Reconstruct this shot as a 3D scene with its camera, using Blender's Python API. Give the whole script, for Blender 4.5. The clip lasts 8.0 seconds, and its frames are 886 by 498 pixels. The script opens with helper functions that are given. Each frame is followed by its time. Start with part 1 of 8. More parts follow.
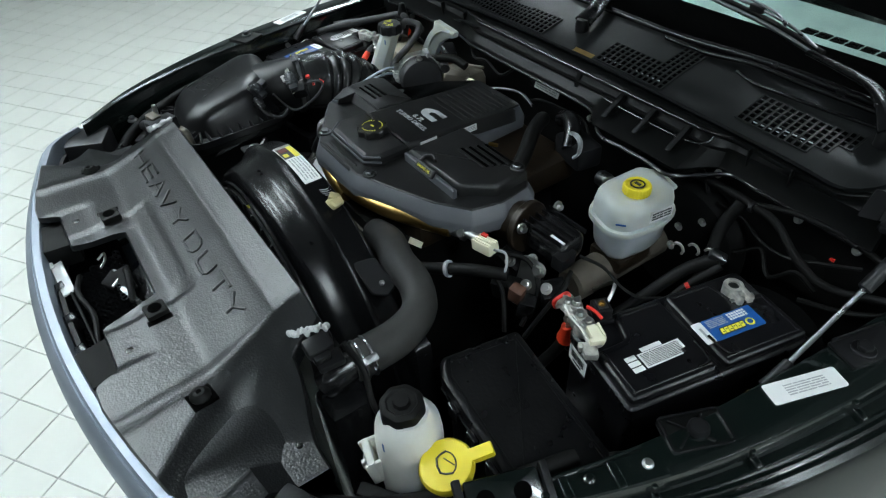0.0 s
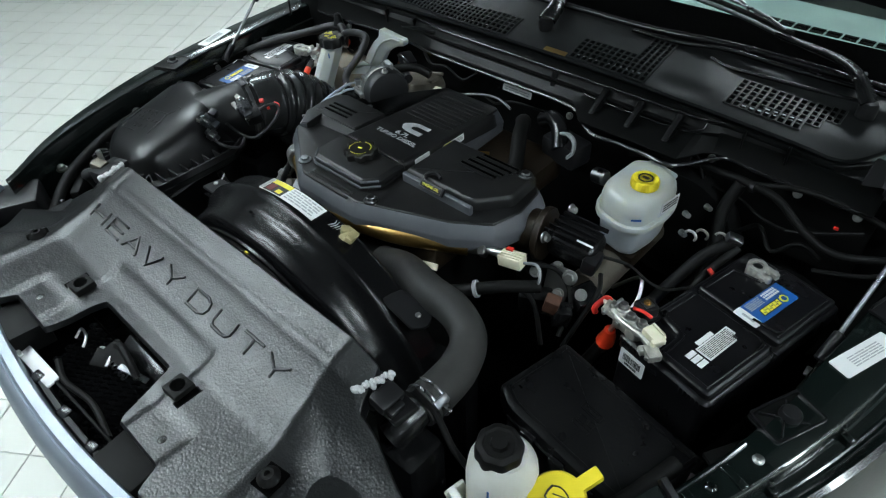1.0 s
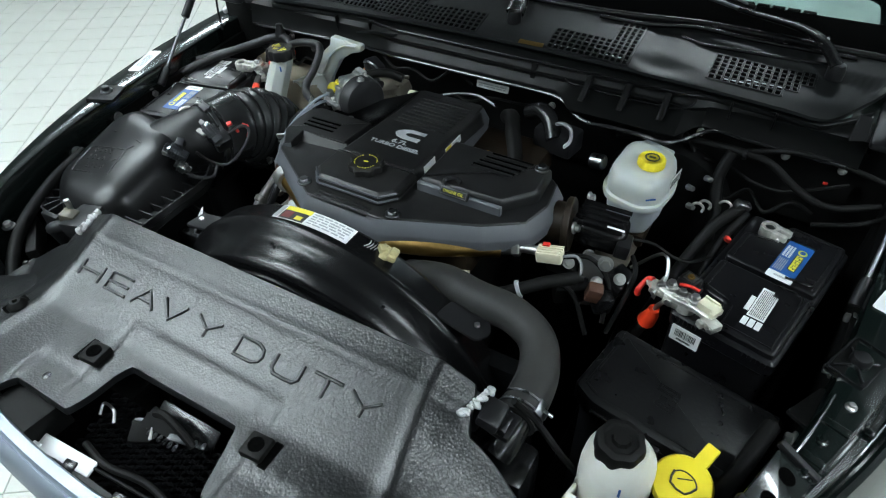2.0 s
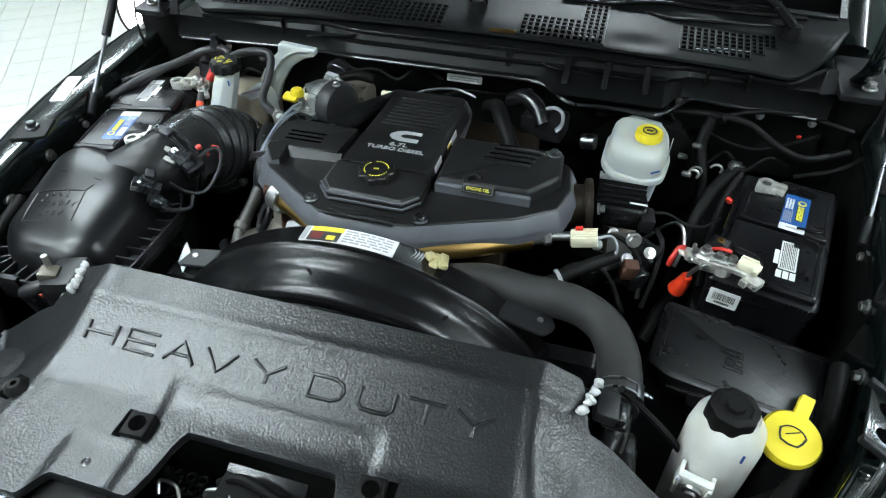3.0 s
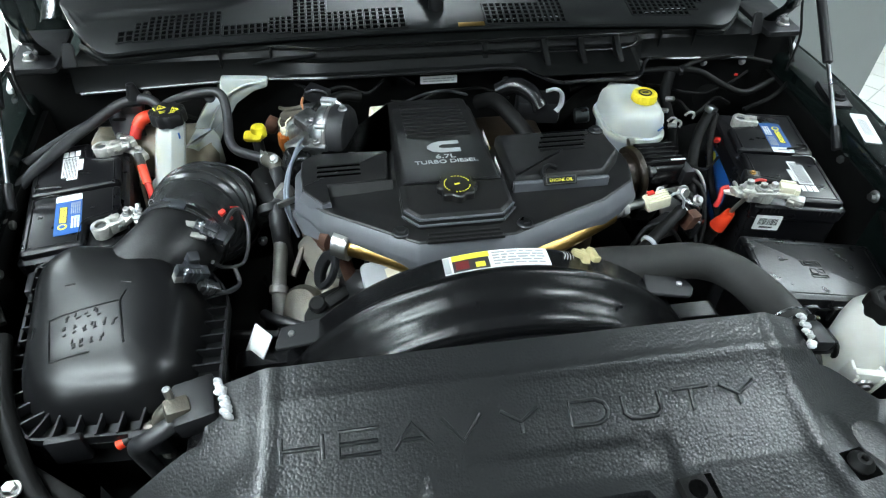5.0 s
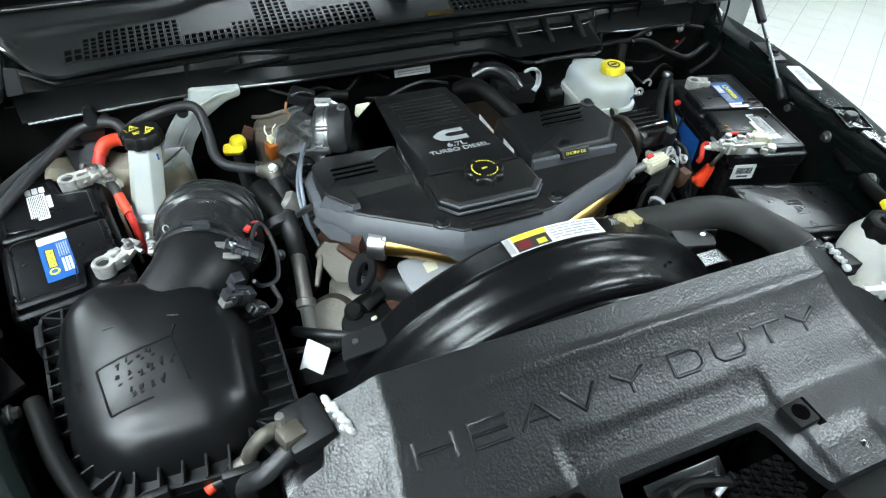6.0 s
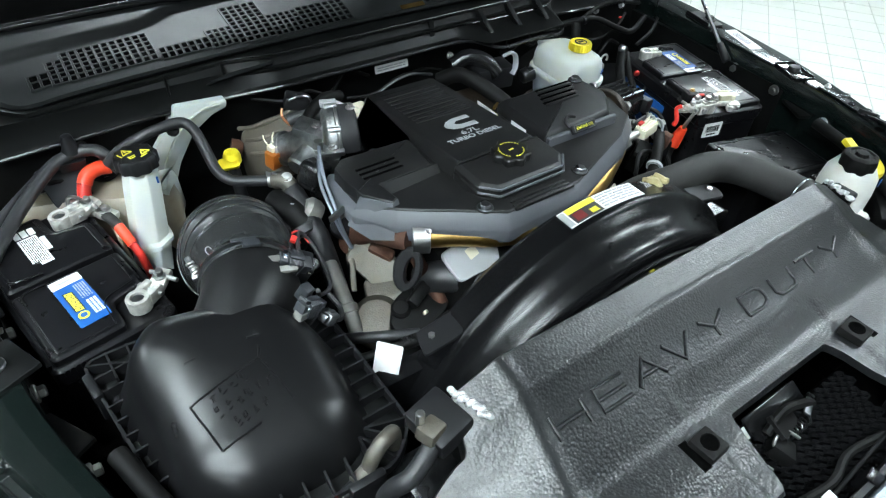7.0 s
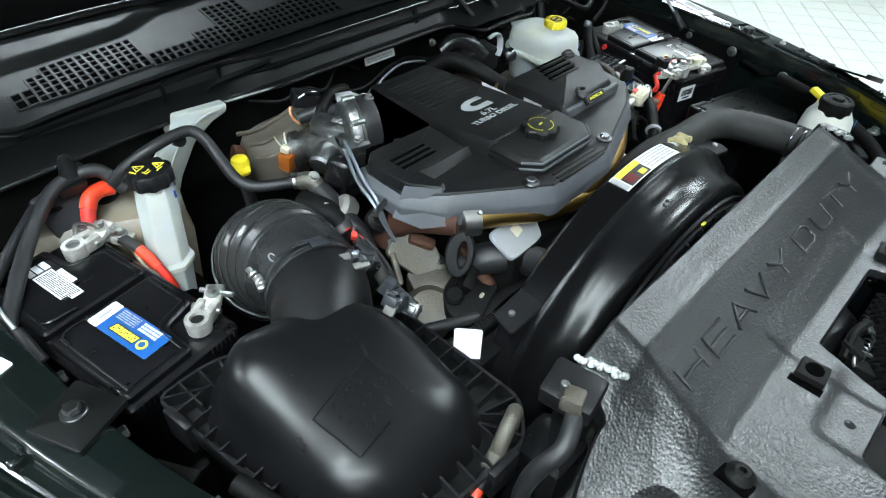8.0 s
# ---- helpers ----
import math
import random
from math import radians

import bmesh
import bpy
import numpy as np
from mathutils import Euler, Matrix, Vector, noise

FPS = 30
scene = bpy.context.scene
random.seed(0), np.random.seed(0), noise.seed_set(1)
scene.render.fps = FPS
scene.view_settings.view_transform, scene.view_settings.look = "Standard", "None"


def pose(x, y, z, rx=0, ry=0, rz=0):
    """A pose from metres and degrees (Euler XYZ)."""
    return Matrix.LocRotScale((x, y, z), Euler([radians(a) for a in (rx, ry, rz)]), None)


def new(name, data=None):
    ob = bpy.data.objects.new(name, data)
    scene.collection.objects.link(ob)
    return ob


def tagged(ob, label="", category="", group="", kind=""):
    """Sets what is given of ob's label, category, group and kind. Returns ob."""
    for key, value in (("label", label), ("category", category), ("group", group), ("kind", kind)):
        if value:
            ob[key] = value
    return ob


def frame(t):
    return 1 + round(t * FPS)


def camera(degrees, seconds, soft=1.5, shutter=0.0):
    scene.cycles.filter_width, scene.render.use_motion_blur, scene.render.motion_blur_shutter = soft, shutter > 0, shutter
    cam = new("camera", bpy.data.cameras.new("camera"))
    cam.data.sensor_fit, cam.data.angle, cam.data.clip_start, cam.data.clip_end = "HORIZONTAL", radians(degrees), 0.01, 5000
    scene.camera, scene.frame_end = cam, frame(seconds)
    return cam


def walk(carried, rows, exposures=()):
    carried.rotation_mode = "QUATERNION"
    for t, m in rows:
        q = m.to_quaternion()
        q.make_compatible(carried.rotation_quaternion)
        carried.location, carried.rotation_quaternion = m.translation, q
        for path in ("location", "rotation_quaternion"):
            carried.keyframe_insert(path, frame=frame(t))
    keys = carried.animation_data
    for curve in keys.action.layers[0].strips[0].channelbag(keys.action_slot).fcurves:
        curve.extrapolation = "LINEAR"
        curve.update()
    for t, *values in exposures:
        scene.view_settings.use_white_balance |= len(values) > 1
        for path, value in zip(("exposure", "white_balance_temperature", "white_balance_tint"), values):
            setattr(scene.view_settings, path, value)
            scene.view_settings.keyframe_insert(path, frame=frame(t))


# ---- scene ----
from mathutils.bvhtree import BVHTree

cam = camera(70.6, 8.0, soft=1.2)
METRES, EYE, TILT, LEAN, TURN = 1.93, 1.85, 0.0, 0.0, 57.3
ROWS = [
    (0.0, 0.0, 0.0, 0.0, -2.31, -41.42, 2.62),
    (0.5, -0.0557, 0.0239, 0.0006, -8.69, -41.83, 2.32),
    (1.0, -0.1103, 0.0515, 0.002, -14.86, -42.1, 1.94),
    (1.5, -0.1659, 0.0806, 0.0026, -21.16, -42.34, 1.65),
    (3.0, -0.3148, 0.2002, -0.0122, -41.02, -42.85, 0.43),
    (3.5, -0.3522, 0.2568, -0.0155, -47.52, -42.98, -0.07),
    (4.0, -0.3867, 0.3149, -0.0182, -53.73, -43.0, -0.48),
    (4.5, -0.4212, 0.3729, -0.0194, -59.92, -42.93, -0.88),
    (6.0, -0.4892, 0.5446, -0.0372, -79.42, -42.45, -1.99),
    (6.5, -0.5, 0.6024, -0.0423, -85.72, -42.25, -2.28),
    (7.0, -0.5063, 0.6612, -0.0477, -91.85, -42.0, -2.32),
    (7.5, -0.5061, 0.7173, -0.0564, -97.8, -41.76, -2.26),
    (8.0, -0.4954, 0.7739, -0.067, -103.01, -41.51, -2.52),
]
walk(cam, [(t, pose(0.9726, 0, EYE, TILT, LEAN, TURN) @ pose(METRES * x, METRES * y, METRES * z, 90 + pitch, roll, yaw)) for t, x, y, z, yaw, pitch, roll in ROWS],
     [(0.0, -0.76), (1.5, -0.66), (3.0, -0.08), (4.0, -0.02), (4.5, 0.06), (6.0, 0.14), (7.0, 0.10), (8.0, 0.02)])

# ---- world and light ----
world = bpy.data.worlds.new("World")
world.use_nodes = True
world.node_tree.nodes["Background"].inputs[0].default_value = (0.8, 0.9, 1.0, 1)
world.node_tree.nodes["Background"].inputs[1].default_value = 0.3
scene.world = world
PANEL_POWER = 80.0       # emission of the ceiling tubes
CEILING = 3.6
# fixtures are unseen; number and places are chosen to give the highlights
# x, y, length along x, width along y of each ceiling fixture
PANELS = [(-1.65, -0.30, 1.2, 0.28), (-1.65, -1.35, 1.2, 0.28), (-2.7, -0.9, 1.2, 0.28), (-3.5, -2.8, 1.2, 0.28), (-1.9, 0.9, 1.2, 0.28),
          (-3.4, 2.4, 1.2, 0.28), (-3.6, 3.7, 1.2, 0.28), (3.7, -2.8, 1.2, 0.28), (2.2, -0.30, 1.2, 0.28), (4.6, 0.4, 1.2, 0.28), (2.9, 2.0, 1.2, 0.28), (4.6, 2.3, 1.2, 0.28), (0.2, 3.25, 1.2, 0.28)]

# ---- materials ----
def mat(name, col, rough=0.5, metal=0.0, var=0.2, vscale=9.0, bump=0.0, bscale=250.0, coat=0.0,
        bdist=0.0, dust=0.0, dustcol=(0.22, 0.2, 0.17), dscale=14.0, rvar=0.1, sss=0.0, trans=0.0, emit=0.0, spec=0.5, pebble=0.0):
    """A procedural surface: large tone variation, fine relief, uneven gloss and optional dust or stain patches."""
    m = bpy.data.materials.new(name)
    m.use_nodes = True
    nt = m.node_tree
    N, L = nt.nodes, nt.links
    b = N["Principled BSDF"]
    tc = N.new("ShaderNodeTexCoord")
    n1 = N.new("ShaderNodeTexNoise")
    n1.inputs["Scale"].default_value, n1.inputs["Detail"].default_value = vscale, 6
    L.new(tc.outputs["Object"], n1.inputs["Vector"])
    ramp = N.new("ShaderNodeValToRGB")
    lo, hi = [max(0, c * (1 - var)) for c in col], [min(1, c * (1 + var)) for c in col]
    ramp.color_ramp.elements[0].position, ramp.color_ramp.elements[1].position = 0.3, 0.7
    ramp.color_ramp.elements[0].color, ramp.color_ramp.elements[1].color = (*lo, 1), (*hi, 1)
    L.new(n1.outputs["Fac"], ramp.inputs["Fac"])
    out = ramp.outputs["Color"]
    if dust:
        n3 = N.new("ShaderNodeTexNoise")
        n3.inputs["Scale"].default_value, n3.inputs["Detail"].default_value = dscale, 8
        n3.inputs["Roughness"].default_value = 0.65
        L.new(tc.outputs["Object"], n3.inputs["Vector"])
        r3 = N.new("ShaderNodeMapRange")
        r3.inputs["From Min"].default_value, r3.inputs["From Max"].default_value = 0.42, 0.75
        r3.inputs["To Min"].default_value, r3.inputs["To Max"].default_value = 0.0, dust
        L.new(n3.outputs["Fac"], r3.inputs["Value"])
        mx = N.new("ShaderNodeMix")
        mx.data_type = "RGBA"
        mx.inputs["B"].default_value = (*dustcol, 1)
        mx.inputs[7].default_value = (*dustcol, 1)
        L.new(r3.outputs["Result"], mx.inputs["Factor"])
        L.new(out, mx.inputs[6])
        out = mx.outputs[2]
    L.new(out, b.inputs["Base Color"])
    rr = N.new("ShaderNodeMapRange")
    rr.inputs["To Min"].default_value, rr.inputs["To Max"].default_value = max(0.02, rough - rvar), min(1, rough + rvar)
    n2 = N.new("ShaderNodeTexNoise")
    n2.inputs["Scale"].default_value, n2.inputs["Detail"].default_value = vscale * 3.3, 4
    L.new(tc.outputs["Object"], n2.inputs["Vector"])
    L.new(n2.outputs["Fac"], rr.inputs["Value"])
    L.new(rr.outputs["Result"], b.inputs["Roughness"])
    b.inputs["Metallic"].default_value = metal
    b.inputs["Coat Weight"].default_value = coat
    b.inputs["Coat Roughness"].default_value = 0.06
    b.inputs["Specular IOR Level"].default_value = spec
    b.inputs["Transmission Weight"].default_value = trans
    if sss:
        b.inputs["Subsurface Weight"].default_value = sss
        b.inputs["Subsurface Radius"].default_value = (0.02, 0.018, 0.012)
        b.inputs["Subsurface Scale"].default_value = 0.5
    if emit:
        b.inputs["Emission Color"].default_value = (*col, 1)
        b.inputs["Emission Strength"].default_value = emit
    if bump:
        n4 = N.new("ShaderNodeTexNoise")
        n4.inputs["Scale"].default_value, n4.inputs["Detail"].default_value = bscale, 2
        L.new(tc.outputs["Object"], n4.inputs["Vector"])
        bp = N.new("ShaderNodeBump")
        bp.inputs["Strength"].default_value = bump
        bp.inputs["Distance"].default_value = bdist or 0.4 / bscale
        L.new(n4.outputs["Fac"], bp.inputs["Height"])
        L.new(bp.outputs["Normal"], b.inputs["Normal"])
    if pebble:
        vo = N.new("ShaderNodeTexVoronoi")
        vo.inputs["Scale"].default_value = pebble
        L.new(tc.outputs["Object"], vo.inputs["Vector"])
        nz = N.new("ShaderNodeTexNoise")
        nz.inputs["Scale"].default_value, nz.inputs["Detail"].default_value = pebble * 0.45, 3
        L.new(tc.outputs["Object"], nz.inputs["Vector"])
        ad = N.new("ShaderNodeMath")
        ad.operation = "SUBTRACT"
        L.new(nz.outputs["Fac"], ad.inputs[0])
        L.new(vo.outputs["Distance"], ad.inputs[1])
        bp = N.new("ShaderNodeBump")
        bp.inputs["Strength"].default_value = 1.0
        bp.inputs["Distance"].default_value = bdist
        L.new(ad.outputs["Value"], bp.inputs["Height"])
        L.new(bp.outputs["Normal"], b.inputs["Normal"])
    return m


M_SHIELD = mat("grained_black_plastic", (0.007, 0.0074, 0.008), 0.31, pebble=300, bdist=0.00036, var=0.15, rvar=0.05, dust=0.06, dustcol=(0.03, 0.032, 0.034), dscale=9)
M_COVER = mat("satin_black_plastic", (0.0075, 0.0075, 0.008), 0.42, spec=0.36, bump=0.25, bscale=600, dust=0.035)
M_COVER_EDGE = mat("grey_plastic_edge", (0.08, 0.084, 0.094), 0.45, bump=0.2, bscale=600)
M_GLOSS = mat("smooth_black_plastic", (0.006, 0.006, 0.0065), 0.25, bump=0.05, bscale=90, dust=0.04, dustcol=(0.05, 0.05, 0.05), rvar=0.06)
M_LID = mat("moulded_lid_plastic", (0.0045, 0.0045, 0.005), 0.30, spec=0.32, bump=0.02, bscale=220, dust=0.06, dustcol=(0.05, 0.05, 0.05), rvar=0.06)
M_BLACK = mat("dull_black_plastic", (0.007, 0.007, 0.008), 0.42, spec=0.32, dust=0.04, dustcol=(0.06, 0.06, 0.06))
M_DARK = mat("grimy_black_metal", (0.003, 0.003, 0.003), 0.6, spec=0.15, dust=0.06, dustcol=(0.03, 0.027, 0.022))
M_RUBBER = mat("black_rubber", (0.0045, 0.0045, 0.0045), 0.55, bump=0.15, bscale=300, dust=0.08, dustcol=(0.05, 0.045, 0.04), spec=0.14)
M_SLEEVE = mat("grey_hose_rubber", (0.020, 0.020, 0.0195), 0.6, bump=0.3, bscale=500, spec=0.3, dust=0.25, dustcol=(0.08, 0.075, 0.07))
M_HOSE = mat("dark_grey_hose", (0.016, 0.016, 0.0175), 0.48, bump=0.2, bscale=400)
M_PAINT = mat("black_green_car_paint", (0.003, 0.0055, 0.005), 0.2, coat=0.6, dust=0.03, dustcol=(0.08, 0.08, 0.08), dscale=30, rvar=0.05)
M_CHROME = mat("bright_chrome", (0.72, 0.75, 0.8), 0.2, metal=1.0, var=0.08, rvar=0.06)
M_SATIN = mat("satin_silver_trim", (0.27, 0.30, 0.35), 0.5, metal=0.75, var=0.06, rvar=0.08, dust=0.15, dustcol=(0.35, 0.36, 0.38), dscale=20)
M_GUN = mat("dark_bare_steel", (0.16, 0.165, 0.17), 0.3, metal=1.0, var=0.1)
M_PLUG = mat("blue_grey_plug_plastic", (0.020, 0.022, 0.026), 0.4, var=0.15, dust=0.1, dustcol=(0.1, 0.1, 0.1))
M_BELLOWS = mat("dusty_bellows_rubber", (0.020, 0.0205, 0.021), 0.22, bump=0.15, bscale=260, dust=0.22, dustcol=(0.05, 0.05, 0.05), dscale=20)
M_SEALANT = mat("yellowed_sealant", (0.42, 0.36, 0.18), 0.6, bump=0.8, bscale=200, var=0.3)
M_MAROON = mat("maroon_print", (0.12, 0.012, 0.012), 0.5, var=0.1)
M_SHROUD = mat("smooth_shroud_plastic", (0.004, 0.004, 0.0045), 0.25, spec=0.30, bump=0.008, bscale=90, dust=0.06, dustcol=(0.04, 0.04, 0.04), rvar=0.02)
M_AMBER = mat("amber_plug_plastic", (0.3, 0.085, 0.012), 0.4, var=0.2)
M_TUBE = mat("dull_grey_tube", (0.24, 0.235, 0.22), 0.5, metal=0.5, bump=0.2, dust=0.4, dustcol=(0.08, 0.07, 0.06))
M_DUCT = mat("matt_duct_plastic", (0.006, 0.006, 0.0065), 0.42, spec=0.35, bump=0.1, bscale=300, dust=0.05, dustcol=(0.04, 0.04, 0.04))
M_SCUFF = mat("scuffed_black_lid", (0.003, 0.003, 0.0035), 0.30, spec=0.42, bump=0.15, bscale=160, dust=0.10, dustcol=(0.045, 0.045, 0.045), dscale=22)
M_STEEL = mat("zinc_steel", (0.5, 0.5, 0.49), 0.35, metal=1.0, bump=0.2, dust=0.3, dustcol=(0.2, 0.17, 0.13))
M_ALU = mat("cast_aluminium", (0.115, 0.108, 0.092), 0.5, metal=0.6, bump=0.5, bscale=350, dust=0.55, dustcol=(0.15, 0.12, 0.085), dscale=30)
M_LEAD = mat("dull_lead_clamp", (0.60, 0.59, 0.55), 0.38, metal=0.6, var=0.3, vscale=60, bump=0.6, bscale=260, dust=0.5, dustcol=(0.30, 0.28, 0.24), dscale=45)
M_CAST = mat("bright_cast_aluminium", (0.42, 0.43, 0.43), 0.36, metal=1.0, var=0.3, vscale=70, bump=0.7, bscale=260, rvar=0.15, dust=0.25, dustcol=(0.16, 0.15, 0.14))
M_COPPER = mat("bare_copper", (0.75, 0.34, 0.18), 0.35, metal=0.9, var=0.2)
M_RUST = mat("rusty_iron", (0.07, 0.028, 0.017), 0.75, metal=0.2, bump=0.6, bscale=350, var=0.4, dust=0.5, dustcol=(0.14, 0.06, 0.025), dscale=40)
M_GOLD = mat("heat_tinted_steel", (0.42, 0.27, 0.09), 0.35, metal=1.0, var=0.35, bump=0.1, dust=0.4, dustcol=(0.2, 0.1, 0.03))
M_TAN = mat("tan_cast_pipe", (0.12, 0.105, 0.085), 0.6, metal=0.3, bump=0.4, dust=0.4, dustcol=(0.09, 0.07, 0.05))
M_BROWN = mat("oil_stained_iron", (0.02, 0.014, 0.009), 0.45, metal=0.4, bump=0.4, dust=0.4, dustcol=(0.07, 0.042, 0.02))
M_WHITE = mat("white_plastic", (0.66, 0.66, 0.62), 0.4, var=0.06, sss=0.15, dust=0.25, dustcol=(0.4, 0.36, 0.28), dscale=25)
M_MILKY = mat("milky_plastic", (0.47, 0.50, 0.48), 0.35, var=0.08, sss=0.4, dust=0.15, dustcol=(0.5, 0.45, 0.33))
M_MILKY_LOW = mat("milky_plastic_with_fluid", (0.4, 0.43, 0.45), 0.35, var=0.08, sss=0.4)
M_AGED = mat("stained_milky_plastic", (0.3, 0.27, 0.21), 0.4, var=0.2, sss=0.2, dust=0.8, dustcol=(0.13, 0.08, 0.04), dscale=9)
M_YELLOW = mat("yellow_plastic", (0.85, 0.68, 0.03), 0.4, var=0.08, dust=0.12, dustcol=(0.5, 0.4, 0.05))
M_RED = mat("red_rubber", (0.6, 0.03, 0.02), 0.45, var=0.15)
M_ORANGE = mat("orange_red_cap", (0.75, 0.05, 0.015), 0.45, var=0.12)
M_CREAM = mat("cream_plastic", (0.7, 0.66, 0.5), 0.5, var=0.1, bump=0.3)
M_LABEL = mat("white_paper_label", (0.7, 0.7, 0.7), 0.45, var=0.04)
M_BLUE = mat("blue_printed_label", (0.012, 0.085, 0.30), 0.35, var=0.08)
M_INK = mat("black_ink", (0.03, 0.03, 0.03), 0.5, var=0.05)
M_YINK = mat("yellow_print", (0.75, 0.65, 0.05), 0.5, var=0.05)
M_GREY = mat("silver_grey_print", (0.33, 0.34, 0.35), 0.45, var=0.05)
M_BATT = mat("battery_black_plastic", (0.0045, 0.0045, 0.0055), 0.30, spec=0.26, bump=0.12, bscale=500, dust=0.02)
# near-black standing in for shade in holes, gaps and depths; also the glass border
M_VOID = mat("shade_and_border_black", (0.0012, 0.0012, 0.0012), 0.95, spec=0.02)
M_COWL = mat("weathered_black_plastic", (0.007, 0.0077, 0.008), 0.38, spec=0.27, bump=0.3, bscale=500, dust=0.12, dustcol=(0.035, 0.038, 0.038), dscale=6)
M_SKIRT = mat("dull_black_skirt", (0.003, 0.0033, 0.0033), 0.42, spec=0.18, bump=0.2, bscale=500, dust=0.1, dustcol=(0.02, 0.021, 0.021))
M_WALL = mat("grey_painted_wall", (0.2, 0.21, 0.21), 0.7, var=0.03, vscale=1.5)
M_CEIL = mat("grey_ceiling", (0.11, 0.11, 0.11), 0.8, var=0.03)
M_TILE = mat("pale_glazed_tile", (0.575, 0.58, 0.54), 0.38, var=0.02, rvar=0.02, vscale=1.2, bump=0.05, bscale=60, dust=0.0, dustcol=(0.5, 0.5, 0.45), dscale=3)
M_GROUT = mat("grey_grout", (0.36, 0.37, 0.35), 0.85)
M_LAMP = mat("lit_tube_diffuser", (0.85, 0.985, 1.03), 0.5, var=0.0, emit=PANEL_POWER)
M_WORKLAMP = mat("lit_work_lamp_lens", (1.0, 1.0, 0.93), 0.5, var=0.0, emit=90.0)
M_DASH = mat("grey_green_dashboard", (0.3, 0.37, 0.35), 0.7, bump=0.3)
M_FOAM = mat("white_foam_strip", (0.42, 0.42, 0.42), 0.8, bump=1.0, bscale=240)


def glass():
    m = bpy.data.materials.new("windscreen_glass")
    m.use_nodes = True
    b = m.node_tree.nodes["Principled BSDF"]
    b.inputs["Base Color"].default_value = (0.82, 0.93, 0.9, 1)
    b.inputs["Roughness"].default_value = 0.03
    b.inputs["Transmission Weight"].default_value = 1.0
    b.inputs["IOR"].default_value = 1.5
    return m


M_GLASS = glass()

# ---- building helpers ----
BASE = {}


def thing(name, base, label, category, group="", kind=""):
    ob = new(name)
    ob.location = base
    ob.empty_display_size = 0.02
    BASE[ob.name] = Vector(base)
    return tagged(ob, label, category, group, kind)


def finish(bm, name, mats, sharp=38, off=Vector((0, 0, 0))):
    bmesh.ops.recalc_face_normals(bm, faces=bm.faces)
    for v in bm.verts:
        v.co -= off
    me = bpy.data.meshes.new(name)
    bm.to_mesh(me)
    bm.free()
    for m in (mats if isinstance(mats, (list, tuple)) else [mats]):
        me.materials.append(m)
    me.shade_smooth()
    me.set_sharp_from_angle(angle=radians(sharp))
    return me


def part(name, bm, material, parent, label="", sharp=38):
    """One mesh under a thing or a part; the bmesh is in world metres."""
    off = BASE[parent.name]
    ob = new(name, finish(bm, name, material, sharp, off))
    ob.parent = parent
    BASE[ob.name] = off
    return tagged(ob, label)


def solo(name, bm, material, label, category, base=(0, 0, 0), group="", kind="", sharp=38):
    ob = new(name, finish(bm, name, material, sharp, Vector(base)))
    ob.location = base
    BASE[ob.name] = Vector(base)
    return tagged(ob, label, category, group, kind)


def B():
    return bmesh.new()


def turn(rx=0, ry=0, rz=0):
    return Euler((radians(rx), radians(ry), radians(rz))).to_matrix().to_4x4()


def box(bm, c, s, rot=(0, 0, 0), bev=0.0, seg=2):
    r = bmesh.ops.create_cube(bm, size=1.0, matrix=Matrix.Translation(c) @ turn(*rot) @ Matrix.Diagonal((*s, 1)))
    if bev:
        edges = list({e for v in r["verts"] for e in v.link_edges})
        bmesh.ops.bevel(bm, geom=edges, offset=bev, segments=seg, profile=0.5, affect="EDGES")
    return bm


def rings(bm, loops, cap0=True, cap1=True, closed=True):
    """Skin a list of vertex loops of equal length."""
    vs = [[bm.verts.new(p) for p in lp] for lp in loops]
    n = len(vs[0])
    for a, b in zip(vs, vs[1:]):
        for i in range(n if closed else n - 1):
            j = (i + 1) % n
            bm.faces.new((a[i], a[j], b[j], b[i]))
    if cap0 and closed:
        bm.faces.new(vs[0][::-1])
    if cap1 and closed:
        bm.faces.new(vs[-1])
    return bm


def cyl(bm, p0, p1, r0, r1=None, seg=20, bev=0.0):
    p0, p1 = Vector(p0), Vector(p1)
    r1 = r0 if r1 is None else r1
    d = p1 - p0
    q = d.to_track_quat("Z", "Y").to_matrix()
    h = d.length
    prof = [(r0, 0), (r1, h)] if not bev else [(r0 - bev, 0), (r0, bev), (r1, h - bev), (r1 - bev, h)]
    return lathe(bm, prof, p0, q, seg)


def lathe(bm, prof, c, q=None, seg=24, a0=0.0, a1=360.0, caps=True):
    """Turn a profile of (radius, height) round the local z axis."""
    q = q or Matrix.Identity(3)
    full = abs(a1 - a0) >= 359.9
    n = seg if full else seg + 1
    loops = []
    for r, z in prof:
        loops.append([Vector(c) + q @ Vector((r * math.cos(radians(a0 + (a1 - a0) * i / seg)), r * math.sin(radians(a0 + (a1 - a0) * i / seg)), z)) for i in range(n)])
    return rings(bm, loops, caps, caps, full)


def smooth_path(pts, sub=6):
    P = [Vector(p) for p in pts]
    P = [P[0] * 2 - P[1]] + P + [P[-1] * 2 - P[-2]]
    out = []
    for i in range(1, len(P) - 2):
        for k in range(sub):
            t = k / sub
            a, b, c, d = P[i - 1], P[i], P[i + 1], P[i + 2]
            out.append(0.5 * ((2 * b) + (c - a) * t + (2 * a - 5 * b + 4 * c - d) * t * t + (3 * b - a - 3 * c + d) * t ** 3))
    out.append(P[-2])
    return out


